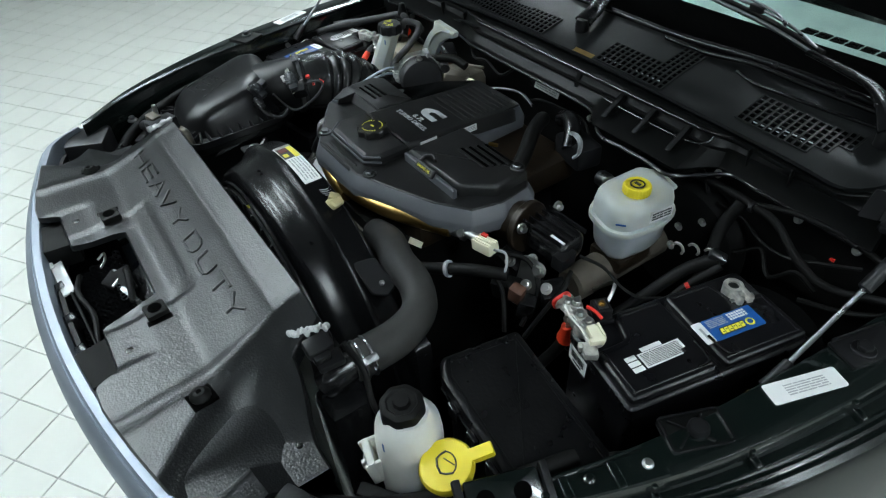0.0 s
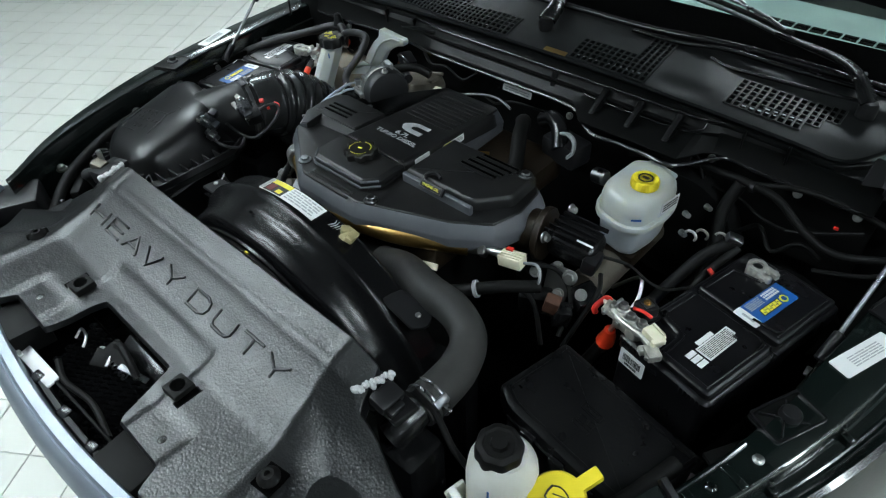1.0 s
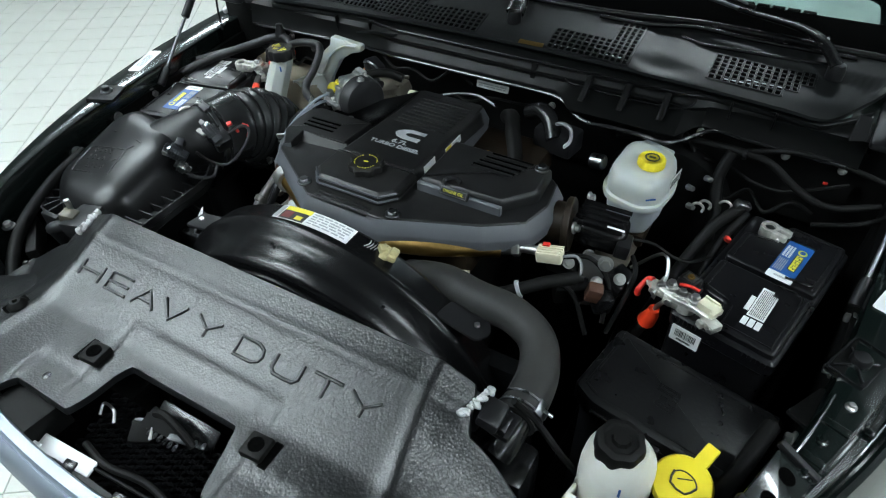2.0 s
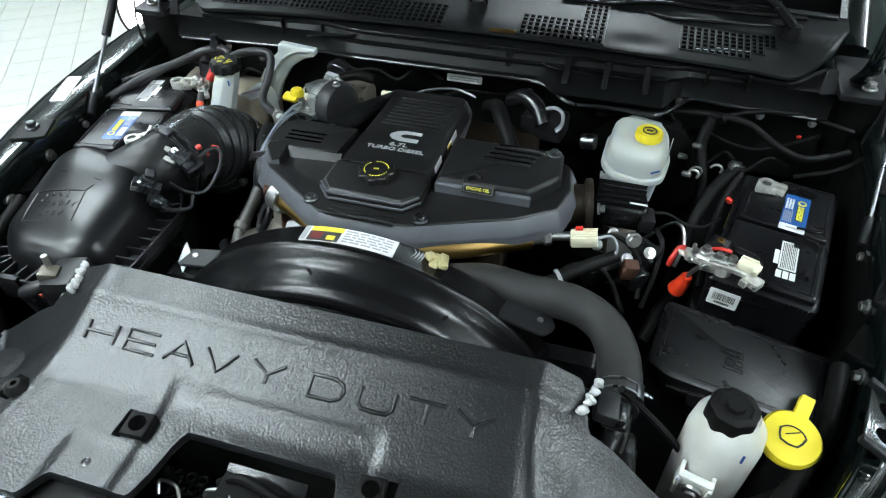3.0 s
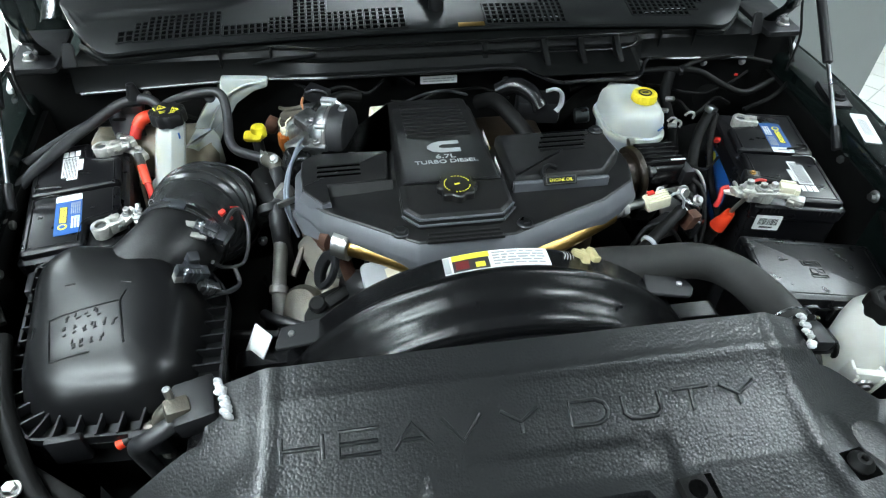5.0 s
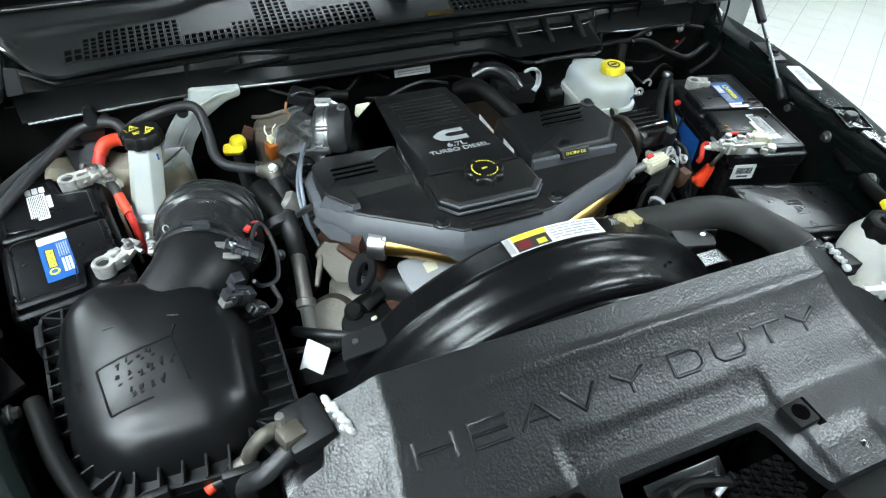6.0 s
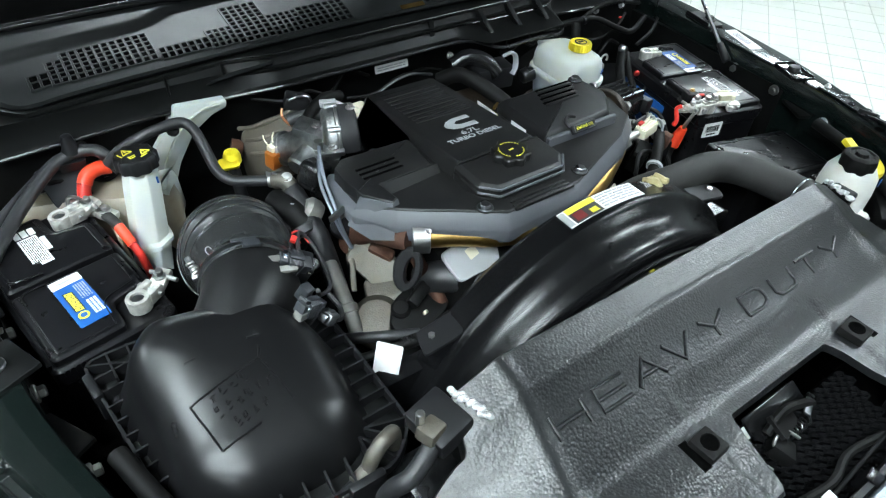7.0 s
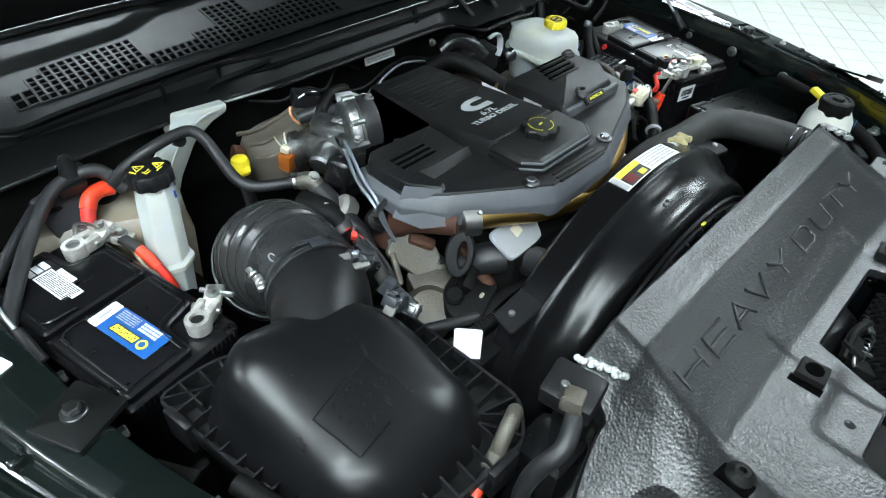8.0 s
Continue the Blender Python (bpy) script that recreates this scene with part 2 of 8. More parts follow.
def tube(bm, pts, r, seg=12, sub=6, flat=1.0):
    """A pipe along smooth points; r is a radius or a function of 0..1."""
    path = smooth_path(pts, sub)
    up = Vector((0.13, 0.27, 0.95)).normalized()
    loops, last = [], None
    for i, p in enumerate(path):
        d = (path[min(i + 1, len(path) - 1)] - path[max(i - 1, 0)]).normalized()
        a = last - d * last.dot(d) if last is not None else d.cross(up)
        a.normalize()
        last = a
        b = d.cross(a)
        rad = r(i / (len(path) - 1)) if callable(r) else r
        loops.append([p + a * math.cos(2 * math.pi * k / seg) * rad + b * math.sin(2 * math.pi * k / seg) * rad * flat for k in range(seg)])
    return rings(bm, loops)


def fillet(poly, r, n=4):
    """Round the corners of a polygon in the plane."""
    out, m = [], len(poly)
    for i in range(m):
        p, a, b = Vector(poly[i]), Vector(poly[i - 1]), Vector(poly[(i + 1) % m])
        rr = min(r, (a - p).length * 0.45, (b - p).length * 0.45)
        s, e = p + (a - p).normalized() * rr, p + (b - p).normalized() * rr
        for k in range(n + 1):
            t = k / n
            out.append(((1 - t) ** 2 * s + 2 * t * (1 - t) * p + t * t * e)[:])
    return out


def inset(poly, d):
    """Move the sides of a counterclockwise polygon inwards by d."""
    out, m = [], len(poly)
    for i in range(m):
        p, a, b = Vector(poly[i]), Vector(poly[i - 1]), Vector(poly[(i + 1) % m])
        u, v = (p - a).normalized(), (b - p).normalized()
        n1, n2 = Vector((-u.y, u.x)), Vector((-v.y, v.x))
        k = max(0.35, 1 + n1.dot(n2))
        out.append((p + (n1 + n2) * d / k)[:])
    return out


def prism(bm, poly, steps, m=None):
    """Stack rings of a counterclockwise outline: steps are (z, inset)."""
    m = m or Matrix.Identity(4)
    return rings(bm, [[m @ Vector((x, y, z)) for x, y in (inset(poly, d) if d else poly)] for z, d in steps])


def rect(x0, y0, x1, y1):
    return [(x0, y0), (x1, y0), (x1, y1), (x0, y1)]


def block(bm, poly, z0, z1, bev=0.003, m=None):
    return prism(bm, poly, [(z0, bev * 0.5), (z0 + bev * 0.5, 0), (z1 - bev, 0), (z1 - bev * 0.3, bev * 0.3), (z1, bev)], m)


def text(bm, body, size, m, depth=0.0006, stretch=1.0, bold=0.0, spacing=1.0, bevel=0.0, align="CENTER"):
    """Lettering in the built-in font, laid in the xy plane of m."""
    cu = bpy.data.curves.new("lettering", "FONT")
    cu.body, cu.size, cu.extrude, cu.offset, cu.space_character, cu.bevel_depth = body, size, depth, bold, spacing, bevel
    cu.align_x, cu.align_y = align, "CENTER"
    ob = new("lettering", cu)
    me = bpy.data.meshes.new_from_object(ob.evaluated_get(bpy.context.evaluated_depsgraph_get()))
    bpy.data.objects.remove(ob)
    me.transform(m @ Matrix.Diagonal((stretch, 1, 1, 1)))
    bm.from_mesh(me)
    bpy.data.meshes.remove(me)
    return bm


def flat(bm, poly, m, t=0.0006):
    """A thin printed or stuck-on sheet in the xy plane of m."""
    return rings(bm, [[m @ Vector((x, y, z)) for x, y in poly] for z in (0, t)])


def bars(bm, m, x0, y0, x1, y1, rows, rnd, fill=0.55, t=0.0008, words=4):
    """Lines of unreadable print as plain bars."""
    h = (y1 - y0) / rows
    for i in range(rows):
        x = x0
        while x < x1:
            w = min((x1 - x0) * rnd.uniform(0.5, 1.4) / words, x1 - x)
            y = y0 + h * (i + 0.5 - fill / 2)
            flat(bm, rect(x, y, x + w * 0.86, y + h * fill), m, t)
            x += w
    return bm


def hexbolt(bm, p, r, h, axis=(0, 0, 1), flange=1.5):
    p, a = Vector(p), Vector(axis).normalized()
    cyl(bm, p, p + a * h * 0.35, r * flange, seg=16, bev=h * 0.08)
    cyl(bm, p + a * h * 0.35, p + a * h, r, seg=6, bev=h * 0.1)
    return bm

# ---- the room ----
def room():
    x0, x1, y0, y1 = -6.5, 6.5, -5.5, 7.5
    for name, c, s in (("wall_south", (0, y0 - 0.1, CEILING / 2), (x1 - x0 + 0.4, 0.2, CEILING)), ("wall_north", (0, y1 + 0.1, CEILING / 2), (x1 - x0 + 0.4, 0.2, CEILING)),
                       ("wall_west", (x0 - 0.1, 1, CEILING / 2), (0.2, y1 - y0, CEILING)), ("wall_east", (x1 + 0.1, 1, CEILING / 2), (0.2, y1 - y0, CEILING))):
        solo(name, box(B(), c, s), M_WALL, "plain grey painted workshop wall", "wall", kind="structure")
    solo("partition_wall", box(B(), (1.80, 2.34, 1.1), (1.32, 0.1, 2.2)), M_WALL, "plain grey painted partition wall", "wall", kind="structure")
    solo("ceiling", box(B(), (0, 1, CEILING + 0.1), (x1 - x0 + 0.4, y1 - y0 + 0.4, 0.2)), M_CEIL, "plain grey workshop ceiling", "ceiling", kind="structure")
    for i, (x, y, lx, ly) in enumerate(PANELS):
        t = thing("ceiling_light", (x, y, CEILING - 0.07), "white ceiling light fitting with a lit diffuser", "ceiling light", "ceiling lights")
        part("housing", block(B(), rect(x - lx / 2, y - ly / 2, x + lx / 2, y + ly / 2), CEILING - 0.055, CEILING - 0.002, 0.004), M_WALL, t)
        part("diffuser", block(B(), rect(x - lx / 2 + 0.02, y - ly / 2 + 0.02, x + lx / 2 - 0.02, y + ly / 2 - 0.02), CEILING - 0.07, CEILING - 0.054, 0.003), M_LAMP, t, "glowing white diffuser")


room()
FLOOR = solo("floor", box(B(), (0, 1, -0.055), (13, 13, 0.1)), M_GROUT, "pale square floor tiles with grey joints", "floor", kind="structure")


def work_lamp(x, y, z):
    """A lit work lamp on a slim stand beside the truck."""
    t = thing("work_lamp", (x, y, 0.0), "lit white work lamp on a slim black stand", "work lamp")
    d = (Vector((0.1, -0.25, 1.75)) - Vector((x, y, z))).normalized()
    q = d.to_track_quat("Z", "Y").to_matrix()
    part("housing", lathe(B(), [(0.06, -0.08), (0.105, -0.06), (0.128, -0.01), (0.131, 0.004), (0.123, 0.004), (0.120, -0.004)], (x, y, z), q, 32), M_BLACK, t)
    part("lens", lathe(B(), [(0.120, -0.003), (0.10, 0.005), (0.05, 0.010), (0.0, 0.011)], (x, y, z), q, 32), M_WORKLAMP, t, "glowing white lens")
    part("pole", cyl(B(), (x - 0.06, y + 0.05, 0.12), (x - 0.06, y + 0.05, z - 0.03), 0.014, seg=14), M_BLACK, t)
    part("bracket", tube(B(), [(x - 0.06, y + 0.05, z - 0.05), (x - 0.055, y + 0.045, z - 0.01), (x - 0.035, y + 0.03, z)], 0.010, 8), M_BLACK, t)
    for k in range(3):
        a = radians(30 + 120 * k)
        part("leg", cyl(B(), (x - 0.06, y + 0.05, 0.16), (x - 0.06 + 0.26 * math.cos(a), y + 0.05 + 0.26 * math.sin(a), 0.006), 0.009, seg=10), M_BLACK, t)


work_lamp(-1.26, 1.51, 0.965)


# ---- the truck ----
def lerp_curve(pts, y):
    """x on a smooth line through (y, x) points."""
    if y <= pts[0][0]:
        return pts[0][1]
    for (a, p), (b, q) in zip(pts, pts[1:]):
        if y <= b:
            t = (y - a) / (b - a)
            return p + (q - p) * t
    return pts[-1][1]


OUTER = [(0.0, 0.555), (0.05, 0.6), (0.107, 0.663), (0.155, 0.697), (0.27, 0.765), (0.39, 0.822), (0.52, 0.868), (0.66, 0.902), (0.8, 0.925), (0.99, 0.942), (1.5, 0.95)]
INNER = [(0.0, 0.54), (0.05, 0.585), (0.107, 0.63), (0.155, 0.662), (0.243, 0.7), (0.41, 0.752), (0.5, 0.768), (0.65, 0.79), (0.85, 0.815), (1.0, 0.83), (1.5, 0.84)]


def smooth_x(tbl, y):
    return sum(lerp_curve(tbl, y + d) for d in (-0.05, -0.025, 0, 0.025, 0.05)) / 5


TRUCK = thing("pickup_truck", (0, 1.2, 0.0), "black pickup truck front with its bonnet raised", "truck")


def fender(s):
    """A front wing: inner rail, top channel with pressed steps, outer skin and wheel arch side. s: 1 or -1."""
    ys = [0.02 + 0.02 * i for i in range(66)]
    loops = []
    for y in ys:
        xi, xo = smooth_x(INNER, y), smooth_x(OUTER, y)
        w = xo - xi
        prof = [(xi - 0.004, 0.80), (xi - 0.004, 1.138), (xi - 0.001, 1.147), (xi + 0.006, 1.15), (xi + w * 0.3, 1.1505), (xi + w * 0.61, 1.150), (xi + w * 0.65, 1.1485), (xi + w * 0.68, 1.144), (xi + w * 0.71, 1.133),
                (xi + w * 0.74, 1.130), (xi + w * 0.86, 1.129), (xi + w * 0.89, 1.1305), (xi + w * 0.92, 1.1295), (xi + w * 0.95, 1.122), (xi + w * 0.99, 1.119), (xo + 0.003, 1.123), (xo + 0.008, 1.1245), (xo + 0.016, 1.12), (xo + 0.035, 1.09),
                (xo + 0.06, 1.0), (xo + 0.066, 0.9), (xo + 0.055, 0.75), (xo + 0.02, 0.6), (xo + 0.01, 0.6), (xo + 0.03, 0.9), (xi + 0.03, 1.06), (xi + 0.03, 0.80)]
        loops.append([(s * x, y, z) for x, z in prof])
    return rings(B(), loops)


for s in (1, -1):
    f = part("fender", fender(s), M_PAINT, TRUCK, "glossy black wing with a stepped top rail", sharp=25)
    # bolts along the rail
    for y in (0.2, 0.36, 0.42, 0.62, 0.88):
        xi = smooth_x(INNER, y)
        part("fender_bolt", hexbolt(B(), (s * (xi + (smooth_x(OUTER, y) - xi) * 0.56), y, 1.126), 0.006, 0.012), M_STEEL, TRUCK, "small plated bolt")
    for y, dz in ((0.5, 0.03), (0.62, 0.03), (0.36, 0.035)):
        part("rail_bolt", hexbolt(B(), (s * (smooth_x(INNER, y) - 0.004), y, 1.15 - dz - 0.02), 0.008, 0.014, (-s, 0, 0)), M_STEEL, TRUCK, "small plated bolt")
    # pressed dividers across the outer channel
    for y in (0.25, 0.385, 0.515, 0.68, 0.83):
        xi, xo = smooth_x(INNER, y), smooth_x(OUTER, y)
        w = xo - xi
        part("channel_step", box(B(), (s * (xi + w * 0.79), y, 1.1325), (w * 0.22, 0.012, 0.011), (0, 0, -14 * s), bev=0.0045, seg=3), M_PAINT, TRUCK)
        part("channel_stud", lathe(B(), [(0.004, -0.002), (0.0045, 0.003), (0.003, 0.006), (0, 0.0065)], (s * (xi + w * 0.70), y + 0.004, 1.139), seg=10), M_PAINT, TRUCK)

part("rail_flange", tube(B(), [(smooth_x(INNER, y) + 0.004, y, 1.1505) for y in (0.12, 0.18, 0.24, 0.30, 0.36, 0.41)], 0.0028, 8), M_PAINT, TRUCK, "rounded edge of the rail")
for y, u in ((0.40, 0.35), (0.33, 0.3), (0.275, 0.42), (0.215, 0.3), (0.16, 0.4)):
    w = smooth_x(OUTER, y) - smooth_x(INNER, y)
    part("rail_stud", lathe(B(), [(0.0075, -0.001), (0.007, 0.002), (0.0045, 0.0035), (0.004, 0.006), (0, 0.0065)], (smooth_x(INNER, y) + w * u, y, 1.1505), seg=14), M_STEEL if y == 0.40 else M_PAINT, TRUCK, "small stud on the rail")
for y in (0.30, 0.36):
    w = smooth_x(OUTER, y) - smooth_x(INNER, y)
    part("rail_bead", box(B(), (smooth_x(INNER, y) + w * 0.36, y, 1.1505), (w * 0.5, 0.012, 0.005), (0, 0, -18), bev=0.0022, seg=3), M_PAINT, TRUCK)
# the rail is not pierced; black discs paint the shade of two holes
for x, y in ((0.694, 0.245), (0.688, 0.195)):
    part("rail_hole_shade", lathe(B(), [(0.009, 0.0), (0.0085, 0.0006), (0, 0.0006)], (x, y, 1.1503), seg=18), M_VOID, TRUCK, "black disc for the shade in a round rail hole")

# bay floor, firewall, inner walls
# the deep shade under the engine is put into the pan's black colour
part("bay_pan", box(B(), (0, 0.55, 0.6), (1.62, 0.92, 0.03)), M_VOID, TRUCK, "bay floor coloured black for the shade under the engine")
part("firewall", box(B(), (0, 1.0, 0.9), (1.72, 0.03, 0.6)), M_DARK, TRUCK, "grimy black firewall")
for s in (1, -1):
    part("inner_wing", box(B(), (s * 0.79, 0.62, 0.86), (0.03, 0.8, 0.5), (0, 0, -6 * s)), M_DARK, TRUCK)
    part("frame_rail", box(B(), (s * 0.46, 0.5, 0.66), (0.09, 1.1, 0.14), bev=0.01), M_DARK, TRUCK)
    part("strut_tower", lathe(B(), [(0.16, 0.0), (0.15, 0.2), (0.12, 0.25), (0.05, 0.26)], (s * 0.66, 0.82, 0.75), seg=24), M_DARK, TRUCK)
    t = part("tyre", lathe(B(), [(0.24, -0.12), (0.36, -0.13), (0.4, -0.1), (0.41, 0), (0.4, 0.1), (0.36, 0.13), (0.24, 0.12)], (s * 0.86, 0.62, 0.41), turn(0, 90, 0).to_3x3(), 40), M_RUBBER, TRUCK)
    part("rim", lathe(B(), [(0.0, 0.05), (0.1, 0.06), (0.22, 0.02), (0.245, 0.11)], (s * 0.86, 0.62, 0.41), turn(0, 90 * s, 0).to_3x3(), 40), M_STEEL, TRUCK)


def arc_y(x, y0=-0.180, k=0.30):
    return y0 + k * x * x


def rim_strip(y_off, z_prof, w, x1=0.60, n=48):
    loops = []
    for i in range(n + 1):
        x = -x1 + 2 * x1 * i / n
        e = max(0, abs(x) - 0.54) / 0.06
        y = arc_y(x) + y_off + 0.05 * e * e
        loops.append([(x, y + dy * w, z) for dy, z in z_prof])
    return rings(B(), loops)


part("grille_shell", rim_strip(0.0, [(0.6, 0.7), (0.4, 0.85), (0.1, 1.0), (-0.1, 1.06), (-0.12, 1.09), (0.0, 1.108), (0.25, 1.119), (0.5, 1.124), (0.56, 1.1225), (0.62, 1.1245), (0.7, 1.130), (1.12, 1.131), (1.2, 1.126), (1.2, 1.09), (1.1, 1.0), (1.0, 0.7)], 0.03), M_SATIN, TRUCK, "pale silver grille surround", sharp=28)
part("grille_seal", rim_strip(0.038, [(0, 1.0), (0, 1.09), (0.2, 1.098), (0.8, 1.096), (1, 1.0)], 0.012, 0.58), M_BLACK, TRUCK)
part("bumper", rim_strip(-0.02, [(1, 0.45), (0, 0.47), (-0.3, 0.6), (0, 0.7), (1, 0.72), (3, 0.71), (3, 0.47)], 0.06, 0.95), M_CHROME, TRUCK, "bright chrome front bumper")
for s in (1, -1):
    hl = B()
    prism(hl, fillet([(s * a, b) for a, b in ([(0.53, -0.07), (0.62, -0.04), (0.73, 0.10), (0.68, 0.13), (0.54, 0.03)][::s])], 0.02), [(0.82, 0.0), (1.06, 0.0), (1.085, 0.008), (1.09, 0.02)])
    part("headlight", hl, M_GLASS, TRUCK, "clear headlight")
    part("headlight_housing", box(B(), (s * 0.57, 0.02, 1.04), (0.09, 0.09, 0.16), (0, 0, 25 * s), bev=0.01), M_BLACK, TRUCK)


# cowl: crowned black plastic panel under the windscreen
def cowl_front(x):
    """y and z of the front lip."""
    a = abs(x)
    y = 0.963 + 8.0 * max(0.0, a - 0.625) ** 2
    return y, cowl_h(x, y)


COWL_RISE = [(0.9, 1.246), (0.957, 1.258), (1.0, 1.272), (1.07, 1.285), (1.135, 1.30), (1.3, 1.32)]


def cowl_h(x, y):
    """Height of the panel over a point of the plan."""
    z = sum(lerp_curve(COWL_RISE, y + e) for e in (-0.012, -0.006, 0, 0.006, 0.012)) / 5
    a = abs(x)
    z += 0.004 * math.exp(-((x - 0.37) / 0.035) ** 2 - ((y - 1.09) / 0.045) ** 2) + 0.003 * math.exp(-((x - 0.67) / 0.06) ** 2 - ((y - 1.09) / 0.05) ** 2)
    z -= 0.006 * math.exp(-((x - 0.35) / 0.05) ** 2 - ((y - 0.99) / 0.02) ** 2)
    z -= 0.010 * math.exp(-((a - 0.69) / 0.05) ** 2 - ((y - 0.97) / 0.035) ** 2)
    f = max(0.0, min(1.0, (y - 1.068 - 0.03 * math.exp(-((a - 0.36) / 0.05) ** 2)) / 0.014))
    g = max(0.0, min(1.0, (a - 0.31) / 0.08))
    z += 0.011 * f * f * (3 - 2 * f) * g * g * (3 - 2 * g)
    return z - 0.03 * (x / 0.8) ** 2


def cowl_y(x, v):
    return cowl_front(x)[0] * (1 - v) + (1.108 + 0.06 * x * x) * v


def cowl_z(x, v):
    return cowl_h(x, cowl_y(x, v))


def cowl():
    loops = []
    for i in range(121):
        x = -0.765 + 1.53 * i / 120
        y0, z0 = cowl_front(x)
        lp = [(x, y0 + 0.05, z0 - 0.04), (x, y0 + 0.01, z0 - 0.016), (x, y0 + 0.001, z0 - 0.012), (x, y0 - 0.003, z0 - 0.006), (x, y0 - 0.002, z0 - 0.001)]
        lp += [(x, cowl_y(x, v), cowl_z(x, v)) for v in [0.03] + [0.04 * k for k in range(1, 25)] + [1.0]]
        yr, zr = cowl_y(x, 1), cowl_z(x, 1)
        lp += [(x, yr + 0.012, zr + 0.004), (x, yr + 0.02, zr - 0.004), (x, yr + 0.03, zr - 0.03), (x, yr + 0.03, 1.20)]
        loops.append(lp)
    return rings(B(), loops)


COWL = part("cowl_panel", cowl(), M_COWL, TRUCK, "weathered black plastic scuttle panel", sharp=40)
part("cowl_trim", tube(B(), [(x, cowl_y(x, 1) + 0.006, cowl_z(x, 1) + 0.004) for x in (-0.74, -0.6, -0.4, -0.2, 0, 0.2, 0.4, 0.6, 0.74)], 0.008, 10), M_GLOSS, COWL, "shiny black edge strip")


part("cowl_ridge", tube(B(), [(x, cowl_y(x, 1) - 0.014, cowl_z(x, 1) + 0.001) for x in (0.18, 0.28, 0.38, 0.48, 0.58, 0.68)], 0.0045, 10), M_GLOSS, COWL, "shiny moulded ridge")
part("cowl_ridge", tube(B(), [(x, y, cowl_h(x, y) + 0.0005) for x, y in ((0.36, 1.086), (0.40, 1.078), (0.46, 1.0765), (0.53, 1.079), (0.60, 1.085), (0.66, 1.091))], 0.0038, 10), M_GLOSS, COWL, "shiny moulded ridge")


def vent(cells, pitch=0.0135, row=0.0125):
    """Air intake grille: a near-black sheet for the shade of the recess, with a lattice of bars over it. cells: list of
    (x0, x1, y0, y1).
    """
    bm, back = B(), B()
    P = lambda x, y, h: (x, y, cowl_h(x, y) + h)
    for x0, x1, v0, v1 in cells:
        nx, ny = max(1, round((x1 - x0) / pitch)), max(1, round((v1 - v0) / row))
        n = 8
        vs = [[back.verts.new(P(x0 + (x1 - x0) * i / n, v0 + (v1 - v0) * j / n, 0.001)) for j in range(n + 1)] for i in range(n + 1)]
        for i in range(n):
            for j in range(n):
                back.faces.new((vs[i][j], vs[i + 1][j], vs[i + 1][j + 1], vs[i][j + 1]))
        ys = [v0 + (v1 - v0) * k / 6 for k in range(7)]
        for i in range(nx + 1):
            x = x0 + (x1 - x0) * i / nx
            rings(bm, [[P(x - 0.0022, y, 0.0006), P(x + 0.0022, y, 0.0006), P(x + 0.0018, y, 0.003), P(x - 0.0018, y, 0.003)] for y in ys])
        xs = [x0 + (x1 - x0) * k / 6 for k in range(7)]
        for j in range(ny + 1):
            y = v0 + (v1 - v0) * j / ny
            rings(bm, [[P(x, y - 0.0014, 0.0006), P(x, y + 0.0014, 0.0006), P(x, y + 0.0011, 0.0024), P(x, y - 0.0011, 0.0024)] for x in xs])
    return bm, back


VENTS = [[(0.108, 0.234, 0.966, 1.03), (0.234, 0.284, 0.966, 1.094)], [(0.438, 0.575, 0.985, 1.062), (0.575, 0.6, 1.005, 1.066), (0.6, 0.624, 1.03, 1.07)],
         [(-0.16, -0.06, 0.966, 1.03), (-0.222, -0.16, 0.966, 1.026), (-0.292, -0.222, 0.968, 1.078), (-0.34, -0.292, 0.972, 1.02), (-0.43, -0.34, 0.976, 1.004)],
         [(-0.578, -0.434, 0.98, 1.056), (-0.604, -0.578, 0.982, 1.04), (-0.636, -0.604, 0.985, 1.016)]]
for cells in VENTS:
    g, back = vent(cells)
    part("air_vent", g, M_COWL, COWL, "black lattice air intake")
    # no real opening: the sheet's black stands for the shade behind the bars
    part("vent_shade_sheet", back, M_VOID, COWL, "near-black sheet for the shade inside the intake")
# pale dashes laid on two of the grilles, painting the light that shows through them
for x0, x1, ya, yb in ((0.117, 0.270, 0.977, 0.983), (0.466, 0.565, 0.992, 1.000), (0.505, 0.575, 1.004, 1.008)):
    rail = B()
    n = round((x1 - x0) / 0.0135)
    for i in range(n):
        f = (i + 0.5) / n
        x, y = x0 + (x1 - x0) * f, ya + (yb - ya) * f
        box(rail, (x, y, cowl_h(x, y) + 0.0014), (0.0075, 0.0028, 0.0008))
    tagged(part("vent_light_dashes", rail, M_GREY, COWL, "pale dashes for the light showing through the grille"), kind="stuff")


# stepped skirt that hangs below the lip, with ribs
def mid_of(x):
    m = max(0.0, min(1.0, (x + 0.36) / 0.12)) * max(0.0, min(1.0, (0.47 - x) / 0.05))
    return m * m * (3 - 2 * m)


def skirt_foot(x):
    m = mid_of(x)
    b = max(0.0, min(1.0, (x - 0.165) / 0.05)) * max(0.0, min(1.0, (0.455 - x) / 0.035))
    b = b * b * (3 - 2 * b)
    return 0.948 - 0.038 * m - 0.046 * b, 1.178 + 0.015 * m - 0.002 * b - 0.012 * max(0.0, abs(x) - 0.45) / 0.3


